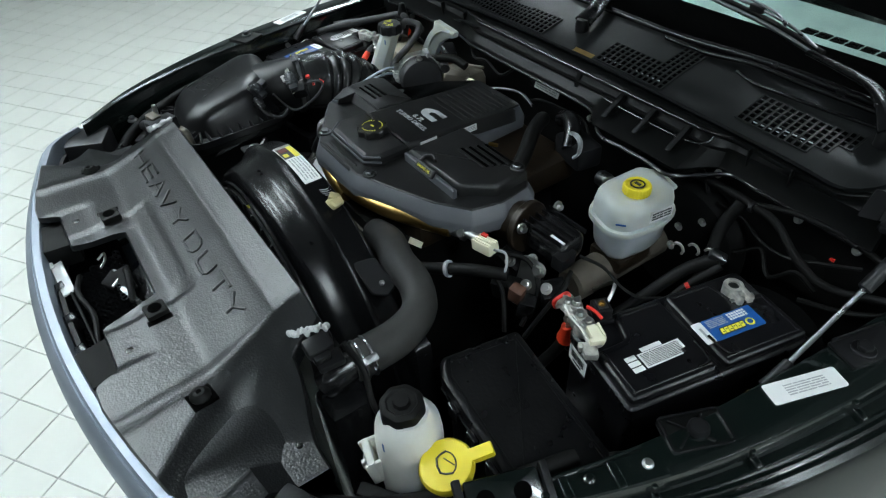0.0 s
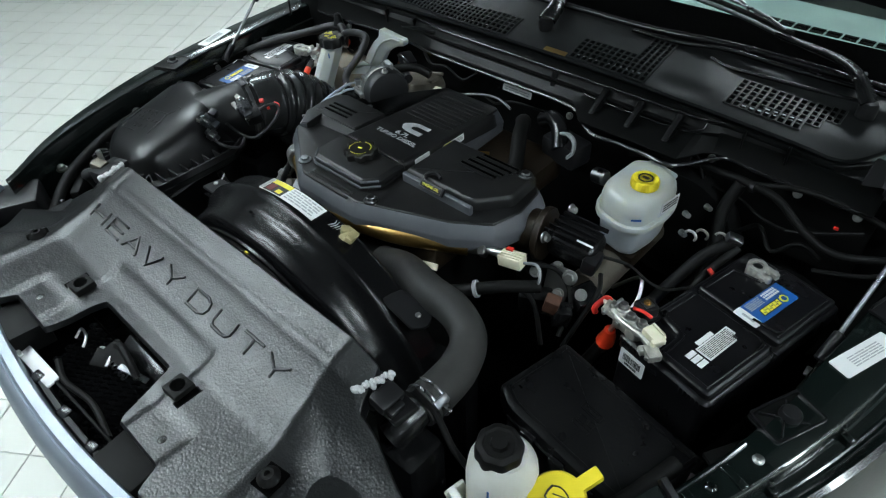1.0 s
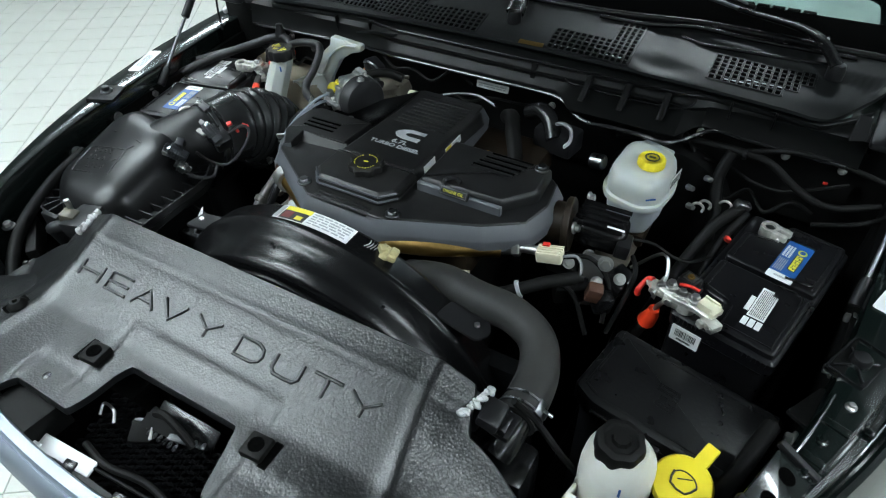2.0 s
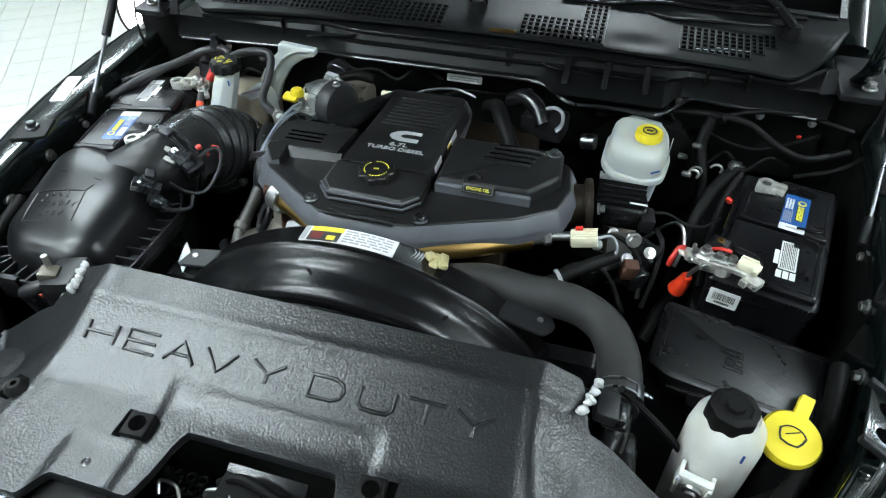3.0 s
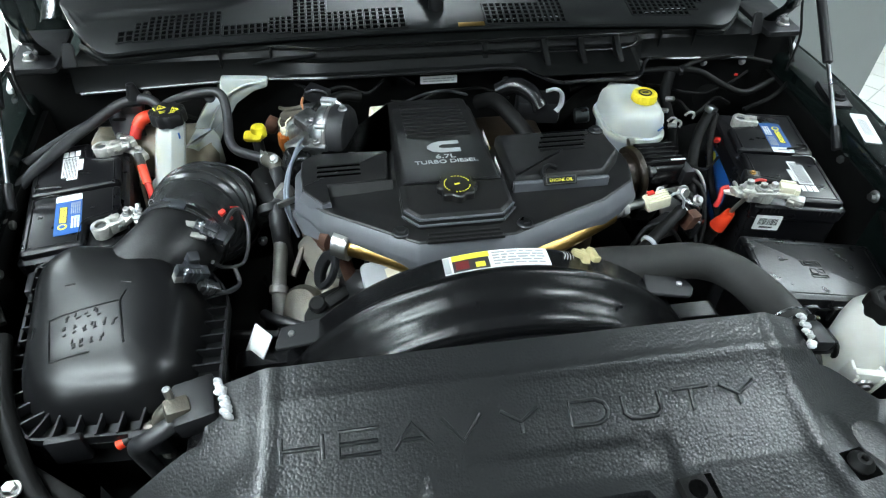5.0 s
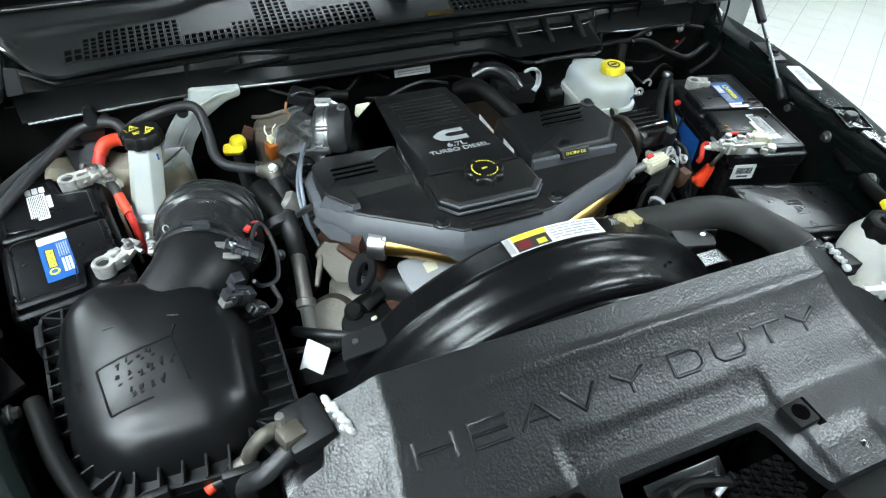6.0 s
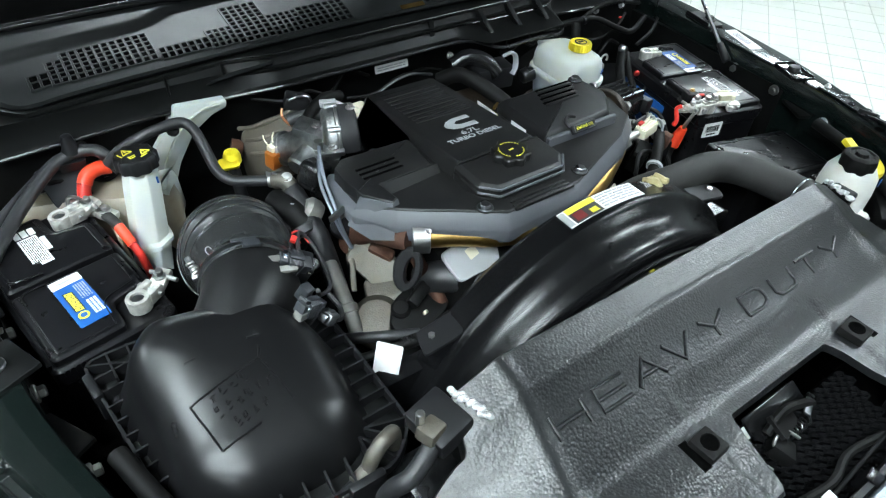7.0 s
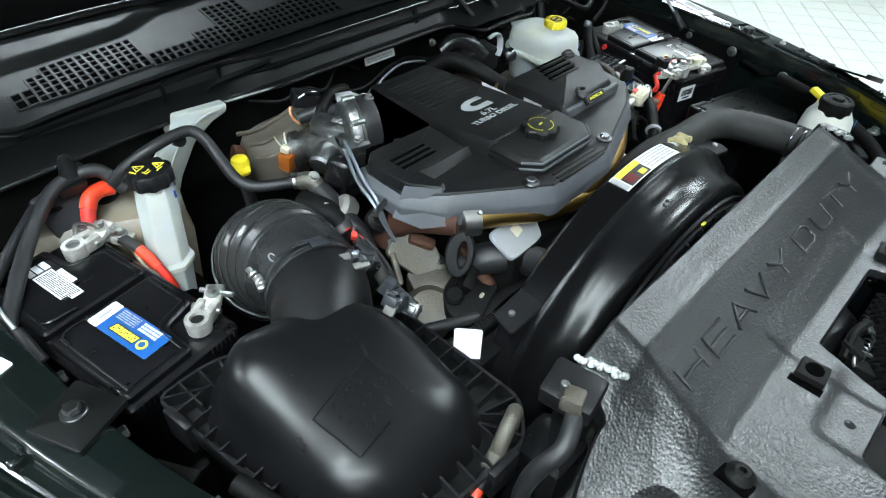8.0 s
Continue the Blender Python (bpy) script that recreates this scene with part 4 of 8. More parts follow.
part("spring", tube(B(), [(-0.04 + 0.002 * i, -0.045 + 0.006 * math.sin(i * 1.3), 1.095 + 0.006 * math.cos(i * 1.3)) for i in range(30)], 0.0013, 6, 2), M_GUN, LATCH)
part("bracket", box(B(), (-0.045, -0.05, 1.09), (0.03, 0.03, 0.02), (20, 10, 30), bev=0.002), M_DARK, LATCH)

part("wire_loop", tube(B(), [(-0.115, -0.062, 1.098), (-0.120, -0.048, 1.104), (-0.096, -0.050, 1.106), (-0.085, -0.062, 1.100)], 0.0022, 8), M_STEEL, LATCH, "bright bent wire loop")
part("wire_loop", tube(B(), [(-0.050, -0.058, 1.098), (-0.058, -0.044, 1.104), (-0.032, -0.040, 1.106), (-0.020, -0.056, 1.100)], 0.0022, 8), M_STEEL, LATCH, "bright bent wire loop")
GRB = thing("grille_bracket", (0, -0.1, 1.0), "black plastic bracket behind the grille surround", "bracket")
part("beam", box(B(), (0.0, -0.075, 0.985), (0.9, 0.05, 0.05), bev=0.004), M_BLACK, GRB)
part("block", box(B(), (0.175, -0.108, 1.105), (0.085, 0.055, 0.045), (0, 0, 8), bev=0.002), M_DARK, GRB, "plain black box")
part("block", box(B(), (-0.195, -0.105, 1.105), (0.085, 0.055, 0.045), (0, 0, -6), bev=0.002), M_DARK, GRB, "plain black box")
part("tag", box(B(), (-0.102, -0.125, 1.098), (0.100, 0.021, 0.004), (12, 0, 3), bev=0.001), M_LABEL, GRB, "white paper tag")
part("tag", box(B(), (-0.168, -0.139, 1.100), (0.052, 0.013, 0.004), (12, 0, 3), bev=0.001), M_LABEL, GRB, "white paper tag")
part("cable", tube(B(), [(-0.1, -0.1, 1.09), (-0.04, -0.11, 1.1), (0.02, -0.1, 1.09), (0.09, -0.11, 1.085)], 0.005, 8), M_RUBBER, GRB)
mesh = B()
for j in range(9):
    for i in range(16):
        lathe(mesh, [(0.0068, -0.004), (0.0078, 0.0), (0.0068, 0.004), (0.0056, 0.0)], (-0.125 + i * 0.0165 + (j % 2) * 0.00825, -0.122 + j * 0.0115, 1.062 + j * 0.0035), turn(-17, 0, 0).to_3x3(), 6, caps=False)
part("mesh_screen", mesh, M_GLOSS, GRB, "black honeycomb screen")
# added black sheet for the dark depth behind the honeycomb
part("screen_shade", box(B(), (0, -0.08, 1.052), (0.7, 0.13, 0.004), (17, 0, 0)), M_VOID, GRB)
for cx in (-0.085, 0.01, 0.095):
    part("clip", box(B(), (cx, -0.132, 1.085), (0.022, 0.018, 0.03), (10, 0, 8), bev=0.003), M_GLOSS, GRB, "small black clip")
part("latch_rod", tube(B(), [(-0.16, -0.115, 1.09), (-0.08, -0.12, 1.098), (0.02, -0.115, 1.095), (0.12, -0.11, 1.09)], 0.0025, 8), M_DARK, GRB, "thin dark rod")

# radiator, condenser and tanks
RAD = thing("radiator", (0, 0.17, 0.6), "black finned radiator with side tanks", "radiator")
core = B()
box(core, (0, 0.17, 0.88), (0.74, 0.05, 0.5))
part("core", core, M_DARK, RAD)
for s in (1, -1):
    part("end_tank", box(B(), (s * 0.405, 0.17, 0.87), (0.075, 0.075, 0.4), bev=0.015), M_GLOSS, RAD, "moulded black end tank")
    part("top_bracket", box(B(), (s * 0.40, 0.165, 1.15), (0.03, 0.04, 0.012), (0, 0, -6 * s), bev=0.004), M_BLACK, RAD)
part("upper_spout", tube(B(), [(0.395, 0.15, 1.10), (0.40, 0.17, 1.112), (0.402, 0.208, 1.121)], 0.0235, 18), M_GLOSS, RAD)
part("top_rail", box(B(), (0, 0.165, 1.15), (0.74, 0.045, 0.03), bev=0.006), M_BLACK, RAD)

# fan and shroud
AX = Vector((-0.008, 0.0, 0.846))


def ringy(prof, a0=0.0, a1=180.0, seg=64, caps=False):
    """A ring round the fan's axis from (radius, y) pairs; the half a0..a1 above."""
    bm = B()
    n = seg + 1
    loops = []
    for r, y in prof:
        loops.append([AX + Vector((r * math.cos(radians(a0 + (a1 - a0) * i / seg)), y, r * math.sin(radians(a0 + (a1 - a0) * i / seg)))) for i in range(n)])
    loops.append(loops[0])
    return rings(bm, loops, False, False, False)


SHROUD = thing("fan_shroud", (0, 0.27, 0.6), "glossy black moulded fan shroud arch", "fan shroud")
part("arch", ringy([(0.30, 0.345), (0.352, 0.343), (0.362, 0.339), (0.3665, 0.331), (0.367, 0.300), (0.3690, 0.296), (0.3705, 0.291), (0.3690, 0.286), (0.364, 0.281), (0.3575, 0.275), (0.352, 0.268), (0.348, 0.260), (0.3455, 0.251), (0.344, 0.242), (0.342, 0.233),
                    (0.338, 0.225), (0.332, 0.219), (0.324, 0.216), (0.317, 0.218), (0.312, 0.225), (0.311, 0.236), (0.311, 0.3)], -35, 215, 120), M_SHROUD, SHROUD, sharp=60)
part("inner_lip", ringy([(0.318, 0.219), (0.3225, 0.214), (0.322, 0.209), (0.317, 0.208), (0.3135, 0.212)], -35, 215, 100), M_SHROUD, SHROUD)
for s in (1, -1):
    part("side_panel", prism(B(), fillet(rect(-0.06, -0.2, 0.06, 0.2), 0.02), [(0, 0), (0.03, 0)], Matrix.Translation((s * 0.33 - 0.008, 0.345, 0.84)) @ turn(90, 0, 0)), M_GLOSS, SHROUD)
    px = 0.262 if s > 0 else -0.285
    br = part("bracket", prism(B(), fillet([(-0.045, -0.018), (0.03, -0.022), (0.045, 0.0), (0.035, 0.02), (-0.035, 0.022)], 0.008), [(0, 0), (0.004, 0), (0.005, 0.001)], Matrix.Translation((px, 0.315, 1.118 if s > 0 else 1.098)) @ turn(0, 12 * s, 0)), M_BLACK, SHROUD, "flat black bracket")
    part("bolt", hexbolt(B(), (px + s * 0.02, 0.318, 1.114 if s > 0 else 1.094), 0.005, 0.009), M_STEEL, SHROUD)
for a in (62, 97):
    p = AX + Vector((0.35 * math.cos(radians(a)), 0.257, 0.35 * math.sin(radians(a))))
    part("pin", cyl(B(), p, p + Vector((0, -0.004, 0.003)), 0.0022, seg=8), M_GLOSS, SHROUD)


def arch_sheet(a0, a1, y0, y1, r, n=16):
    bm = B()
    loops = []
    for i in range(n + 1):
        a = radians(a0 + (a1 - a0) * i / n)
        e = Vector((math.cos(a), 0, math.sin(a)))
        loops.append([AX + e * r + Vector((0, y0, 0)), AX + e * r + Vector((0, y1, 0)), AX + e * (r + 0.0007) + Vector((0, y1, 0)), AX + e * (r + 0.0007) + Vector((0, y0, 0))])
    return rings(bm, loops)


def ang(x):
    return math.degrees(math.acos((x - AX.x) / 0.367))


lb = part("label", arch_sheet(ang(-0.086), ang(0.062), 0.300, 0.333, 0.3672), M_LABEL, SHROUD, "white and yellow warning label with print")
part("yellow_band", arch_sheet(ang(-0.074), ang(-0.022), 0.322, 0.332, 0.3680), M_YINK, lb)
part("black_box", arch_sheet(ang(-0.074), ang(-0.024), 0.301, 0.3215, 0.3680), M_INK, lb)
part("red_sign", arch_sheet(ang(-0.070), ang(-0.052), 0.304, 0.319, 0.3686), M_MAROON, lb)
part("yellow_sign", arch_sheet(ang(-0.043), ang(-0.03), 0.304, 0.313, 0.3686), M_YINK, lb)
part("edge_strip", arch_sheet(ang(-0.086), ang(-0.077), 0.302, 0.331, 0.3680), M_GREY, lb)
rnd = random.Random(21)
pr = B()
for i in range(5):
    y = 0.305 + i * 0.0055
    x = -0.018
    while x < 0.052:
        w = rnd.uniform(0.006, 0.02)
        tmp = arch_sheet(ang(x), ang(min(x + w, 0.056)), y, y + 0.0022, 0.3680, 2)
        me = bpy.data.meshes.new("t")
        tmp.to_mesh(me)
        tmp.free()
        pr.from_mesh(me)
        bpy.data.meshes.remove(me)
        x += w + 0.003
part("print", pr, M_GREY, lb)
SEAL = thing("sealant_lump", (0.122, 0.322, 1.185), "crumbled cream sealant lump on the shroud", "sealant")
for i in range(7):
    part("crumb", box(B(), (0.122 + rnd.uniform(-0.012, 0.012), 0.322 + rnd.uniform(-0.012, 0.012), 1.192 + rnd.uniform(-0.003, 0.004)), (0.014, 0.018, 0.01), (rnd.uniform(-30, 30), 22 + rnd.uniform(-20, 20), rnd.uniform(0, 90)), bev=0.003), M_SEALANT, SEAL)
scr = B()
for i in range(4):
    tube(scr, [(0.085 + i * 0.005, 0.315, 1.2005 - i * 0.0017), (0.09 + i * 0.004, 0.325, 1.2 - i * 0.0016), (0.086 + i * 0.006, 0.333, 1.1985 - i * 0.0016)], 0.0009, 6, 3)
part("scrawl", scr, M_GREY, SHROUD, "chalk mark")

FAN = thing("cooling_fan", (-0.008, 0.24, 0.846), "black plastic cooling fan with many blades", "fan")
for i in range(11):
    a = 8 + i * 360 / 11
    q = turn(0, -a, 0) @ turn(28, 0, 0)
    bl = B()
    prism(bl, fillet([(0.09, -0.03), (0.30, -0.045), (0.312, 0.03), (0.1, 0.03)], 0.012), [(-0.003, 0), (0.003, 0)], Matrix.Translation(AX + Vector((0, 0.25, 0))) @ turn(0, -a, 0) @ turn(90 - 28, 0, 0))
    part("blade", bl, M_BLACK, FAN)
part("ring", ringy([(0.300, 0.205), (0.312, 0.205), (0.312, 0.28), (0.300, 0.28)], -180, 180, 90), M_BLACK, FAN)
part("hub", cyl(B(), AX + Vector((0, 0.21, 0)), AX + Vector((0, 0.33, 0)), 0.095, seg=32, bev=0.01), M_DARK, FAN)
part("paint_mark", box(B(), AX + Vector((0.0, 0.215, 0.3125)), (0.008, 0.02, 0.003)), M_YINK, FAN, "yellow paint dab")
for i in range(14):
    a = 40 + i * 7.5
    part("ring_rib", box(B(), AX + Vector((0.306 * math.cos(radians(a)), 0.203, 0.306 * math.sin(radians(a)))), (0.004, 0.006, 0.012), (0, 90 - a, 0)), M_BLACK, FAN)

# upper radiator hose
HOSE = thing("radiator_hose", (0.4, 0.2, 1.1), "thick grey rubber radiator hose with spring clamp", "hose")
part("hose", tube(B(), [(0.105, 0.405, 1.066), (0.18, 0.392, 1.099), (0.252, 0.369, 1.117), (0.323, 0.358, 1.126), (0.373, 0.333, 1.122), (0.397, 0.285, 1.120), (0.403, 0.235, 1.122), (0.401, 0.195, 1.120)], lambda u: 0.0295 + 0.001 * math.sin(u * 9), 24, 8), M_SLEEVE, HOSE)
cl = B()
for k in (0.207, 0.222):
    tube(cl, [Vector((0.403, k, 1.121)) + Vector((0.0312 * math.cos(t * 0.33), 0.0, 0.0312 * math.sin(t * 0.33))) for t in range(20)], 0.0022, 6, 2)
box(cl, (0.427, 0.215, 1.141), (0.012, 0.024, 0.006), (0, 40, 0), bev=0.001)
box(cl, (0.436, 0.215, 1.137), (0.02, 0.006, 0.003), (0, 20, 0), bev=0.001)
part("clamp", cl, M_GUN, HOSE, "plated spring clamp")
BR = thing("hose_connector", (0.385, 0.17, 1.15), "black plastic connector beside the radiator hose", "connector")
part("body", box(B(), (0.385, 0.158, 1.172), (0.03, 0.04, 0.02), (0, 12, 0), bev=0.005), M_BLACK, BR)
part("clip", box(B(), (0.402, 0.155, 1.166), (0.014, 0.026, 0.016), (0, 12, 0), bev=0.003), M_GLOSS, BR)
part("lead", tube(B(), [(0.40, 0.19, 1.17), (0.43, 0.2, 1.13), (0.47, 0.19, 1.10), (0.50, 0.20, 1.05)], 0.005, 8), M_RUBBER, BR)

# ---- engine ----
COV = thing("engine_cover", (0, 0.6, 1.09), "large black engine cover with a grey lower edge", "engine cover")
CP = [(-0.112, 0.393), (0.045, 0.396), (0.215, 0.462), (0.283, 0.508), (0.300, 0.575), (0.290, 0.645), (0.27, 0.664), (0.058, 0.664), (0.048, 0.83), (0.03, 0.842),
      (-0.115, 0.842), (-0.133, 0.83), (-0.142, 0.662), (-0.283, 0.668), (-0.298, 0.64), (-0.298, 0.548), (-0.258, 0.49)]
CPF = fillet(CP, 0.005, 2)


def sag(bm):
    """The rear of the cover's wing beside the bellows lies lower."""
    for v in bm.verts:
        if v.co.x < -0.135 and 0.53 < v.co.y < 0.70 and v.co.z > 1.15:
            v.co.z -= 0.014
    return bm


part("edge", sag(prism(B(), CPF, [(1.118, 0.008), (1.120, 0.002), (1.142, 0), (1.146, 0.0015), (1.168, 0.012), (1.170, 0.016)])), M_COVER_EDGE, COV, "grey bevelled skirt")
part("top", sag(prism(B(), CPF, [(1.16, 0.0135), (1.1702, 0.0135), (1.1722, 0.016)])), M_COVER, COV)
# centre spine, pod, side blocks
DIP = Matrix(((1, 0, 0, 0), (0, 1, 0, 0), (0, -0.08, 1, 0.044), (0, 0, 0, 1)))  # the spine falls to the rear
SP = fillet([(-0.122, 0.52), (0.047, 0.52), (0.047, 0.80), (0.03, 0.832), (-0.105, 0.832), (-0.122, 0.80)], 0.012, 3)
part("spine", prism(B(), SP, [(1.165, -0.004), (1.176, 0.0), (1.186, 0.003), (1.190, 0.008), (1.1905, 0.012)], DIP), M_COVER, COV)
PD = fillet([(-0.126, 0.462), (-0.104, 0.436), (0.028, 0.436), (0.051, 0.462), (0.051, 0.53), (-0.126, 0.53)], 0.006, 3)
pod = part("pod", prism(B(), PD, [(1.165, 0.0), (1.177, 0.0), (1.179, 0.004), (1.181, 0.004), (1.1812, 0.0005), (1.187, 0.001), (1.194, 0.008), (1.1945, 0.010)]), M_COVER, COV)
for z, d in ((1.1800, 0.0), (1.1895, 0.0025)):
    tr = B()
    loop = [(-0.127 + d, 0.475), (-0.127 + d, 0.462), (-0.104 + d * 0.5, 0.435 + d), (0.028 - d * 0.5, 0.435 + d), (0.052 - d, 0.462), (0.052 - d, 0.475)]
    for (a, b), (c, e) in zip(loop[1:-1], loop[2:-1]):
        cyl(tr, (a, b, z), (c, e, z), 0.0022, seg=6)
    part("trim_line", tr, M_COVER_EDGE, pod, "thin grey step")
RB = fillet([(0.060, 0.515), (0.222, 0.52), (0.268, 0.575), (0.262, 0.655), (0.060, 0.655)], 0.008, 3)
part("side_block", prism(B(), RB, [(1.165, 0.0), (1.187, 0.001), (1.194, 0.007), (1.1945, 0.009)]), M_COVER, COV)
part("block_lip", prism(B(), fillet(rect(0.062, 0.508, 0.226, 0.517), 0.002), [(1.172, 0), (1.188, 0), (1.190, 0.002)]), M_COVER_EDGE, COV)
WING_STEPS = [(1.140, 0.0), (1.1735, 0.0), (1.1765, 0.002), (1.1770, 0.004)]
part("side_block", prism(B(), fillet([(-0.285, 0.600), (-0.2795, 0.5615), (-0.140, 0.567), (-0.134, 0.652), (-0.262, 0.656), (-0.283, 0.637)], 0.003, 3), WING_STEPS), M_COVER, COV)
part("side_arm", prism(B(), [(-0.2805, 0.567), (-0.278, 0.553), (-0.2475, 0.5125), (-0.236, 0.519), (-0.242, 0.567)], [(1.140, 0.0), (1.1755, 0.0), (1.1768, 0.0015)]), M_COVER, COV)
lip = B()
for x0, x1, y1, z1 in ((-0.241, -0.170, 0.547, 1.157), (-0.170, -0.132, 0.543, 1.152)):
    rings(lip, [[Vector((x, y, z)) for y, z in ((0.568, 1.1750), (0.5635, 1.1755), (y1, z1), (0.568, z1))] for x in (x0, x1)])
part("block_lip", lip, M_COVER, COV)
wedge = rings(B(), [[Vector(p) for p in loop] for loop in (
    ((-0.304, 0.558, 1.124), (-0.288, 0.512, 1.120), (-0.262, 0.486, 1.126), (-0.232, 0.500, 1.126), (-0.25, 0.560, 1.126)),
    ((-0.2812, 0.5565, 1.1715), (-0.2650, 0.5320, 1.1735), (-0.2485, 0.5105, 1.1752), (-0.2355, 0.518, 1.1752), (-0.25, 0.555, 1.1735)))])
part("corner_wedge", wedge, M_COVER_EDGE, COV)
# gaps between louvres are black strips on the closed top, coloured as shade
for i in range(3):
    part("louvre", box(B(), (-0.2205, 0.5905 + i * 0.013, 1.1775), (0.072, 0.0030, 0.003), (0, 0, 1), bev=0.0010), M_COVER, COV)
    part("louvre_gap_shade", box(B(), (-0.2205, 0.5865 + i * 0.013, 1.1769), (0.073, 0.0050, 0.001), (0, 0, 1)), M_VOID, COV)
for i in range(4):
    part("louvre", box(B(), (0.168 + i * 0.006, 0.592 + i * 0.0145, 1.1955), (0.082, 0.0055, 0.004), bev=0.0012), M_COVER, COV)
    part("louvre_gap_shade", box(B(), (0.168 + i * 0.006, 0.5992 + i * 0.0145, 1.1947), (0.082, 0.007, 0.001)), M_VOID, COV)
for i in range(10):
    part("spine_rib", box(B(), DIP @ Vector((-0.037, 0.682 + i * 0.0145, 1.1905)), (0.118, 0.0055, 0.004), (-4.6, 0, 0), bev=0.0012), M_COVER, COV)
for i in range(3):
    part("front_slat", box(B(), (-0.036, 0.4045 + i * 0.009, 1.1725), (0.12 - i * 0.004, 0.0045, 0.004), bev=0.001), M_COVER, COV)
for p in ((0.061, 0.429, 1.1725), (-0.133, 0.433, 1.1725), (0.245, 0.64, 1.1945), (-0.197, 0.661, 1.160)):
    b = part("cover_bolt", hexbolt(B(), p, 0.0085, 0.008), M_GUN, COV, "dull plated flanged bolt")
    part("washer", lathe(B(), [(0.014, -0.001), (0.0135, 0.0012), (0.010, 0.0015)], p, seg=18), M_COVER, COV)
cap = thing("oil_filler_cap", (-0.036, 0.496, 1.19), "black ribbed oil filler cap with yellow print", "cap")
lob = [((0.0305 + 0.0028 * math.cos(8 * a)) * math.cos(a), (0.0305 + 0.0028 * math.cos(8 * a)) * math.sin(a)) for a in [2 * math.pi * i / 64 for i in range(64)]]
mc = pose(-0.036, 0.496, 0)
part("body", prism(B(), lob, [(1.1935, 0.004), (1.196, 0.0), (1.206, 0.0), (1.2085, 0.002), (1.209, 0.005)], mc), M_COVER, cap)
pr = B()
for r0, a0, n in ((0.0205, 20, 3), (0.0205, 140, 3), (0.0205, 260, 3)):
    for k in range(7):
        a = radians(a0 + k * 14)
        box(pr, (-0.036 + r0 * math.cos(a), 0.496 + r0 * math.sin(a), 1.2094), (0.0016, 0.0030, 0.0006), (0, 0, math.degrees(a)))
part("print", pr, M_YINK, cap, "ring of small yellow marks")
part("symbol", box(B(), (-0.036, 0.496, 1.2094), (0.009, 0.003, 0.0006), (0, 0, 10)), M_YINK, cap)
# emblem and lettering on the spine
em = B()
o = [(0.031, -0.021), (0.031, -0.007), (0.0, -0.007), (-0.008, -0.003), (-0.008, 0.004), (0.0, 0.009), (0.031, 0.009), (0.031, 0.021), (-0.004, 0.021), (-0.02, 0.015), (-0.031, 0.004), (-0.031, -0.005), (-0.022, -0.016), (-0.006, -0.021)]
ce = DIP @ Matrix.Translation((-0.035, 0.640, 1.1907)) @ Matrix.Scale(0.94, 4)
vs = [[em.verts.new(ce @ Vector((x, y, z))) for x, y in o] for z in (0, 0.0008)]
em.faces.new(vs[1])
for i in range(len(o)):
    em.faces.new((vs[0][i], vs[0][(i + 1) % len(o)], vs[1][(i + 1) % len(o)], vs[1][i]))
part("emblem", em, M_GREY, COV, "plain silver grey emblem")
part("lettering", text(B(), "6.7L", 0.018, DIP @ Matrix.Translation((-0.036, 0.606, 1.1911)), 0.0004, 1.15, 0.0002), M_GREY, COV, "silver grey 6.7L lettering")
part("lettering", text(B(), "TURBO DIESEL", 0.0155, DIP @ Matrix.Translation((-0.037, 0.589, 1.1911)), 0.0004, 1.08, 0.0002), M_GREY, COV, "silver grey TURBO DIESEL lettering")
part("spine_line", box(B(), (-0.037, 0.534, 1.1912), (0.155, 0.0014, 0.0008)), M_COVER_EDGE, COV)
caution = part("caution_label", flat(B(), rect(-0.03, -0.007, 0.03, 0.007), pose(0.0492, 0.665, 1.172, 84, 0, 90)), M_LABEL, COV, "white caution label with a yellow end")
part("yellow_end", flat(B(), rect(-0.03, -0.007, -0.008, 0.007), pose(0.0496, 0.665, 1.172, 84, 0, 90)), M_YINK, caution)
part("print", bars(B(), pose(0.0496, 0.665, 1.172, 84, 0, 90), -0.004, -0.005, 0.027, 0.005, 3, random.Random(15), 0.5, 0.0008, 4), M_GREY, caution)
part("white_patch", flat(B(), rect(-0.02, -0.007, 0.02, 0.007), pose(0.0492, 0.575, 1.180, 84, 0, 90)), M_LABEL, COV, "white label")
# dipstick tag
tg = thing("oil_dipstick_handle", (0.139, 0.512, 1.19), "black dipstick handle with a framed yellow oil label", "dipstick")
part("plate", box(B(), (0.139, 0.507, 1.192), (0.056, 0.006, 0.016), (-38, 0, 0), bev=0.0015), M_BLACK, tg)
mm = Matrix.Translation((0.139, 0.5030, 1.1955)) @ turn(52, 0, 0)
fr = B()
for a, b, w, h in ((0, 0.0058, 0.05, 0.001), (0, -0.0058, 0.05, 0.001), (0.0246, 0, 0.001, 0.012), (-0.0246, 0, 0.001, 0.012)):
    flat(fr, rect(a - w / 2, b - h / 2, a + w / 2, b + h / 2), mm, 0.0005)
part("frame", fr, M_COVER_EDGE, tg)
part("lettering", text(B(), "ENGINE OIL", 0.0075, mm @ Matrix.Translation((0, 0, 0.0004)), 0.0003, 0.98), M_YINK, tg)
part("loop", tube(B(), [(0.115, 0.51, 1.193), (0.112, 0.524, 1.2), (0.125, 0.534, 1.203), (0.139, 0.53, 1.2)], 0.004, 8), M_BLACK, tg)

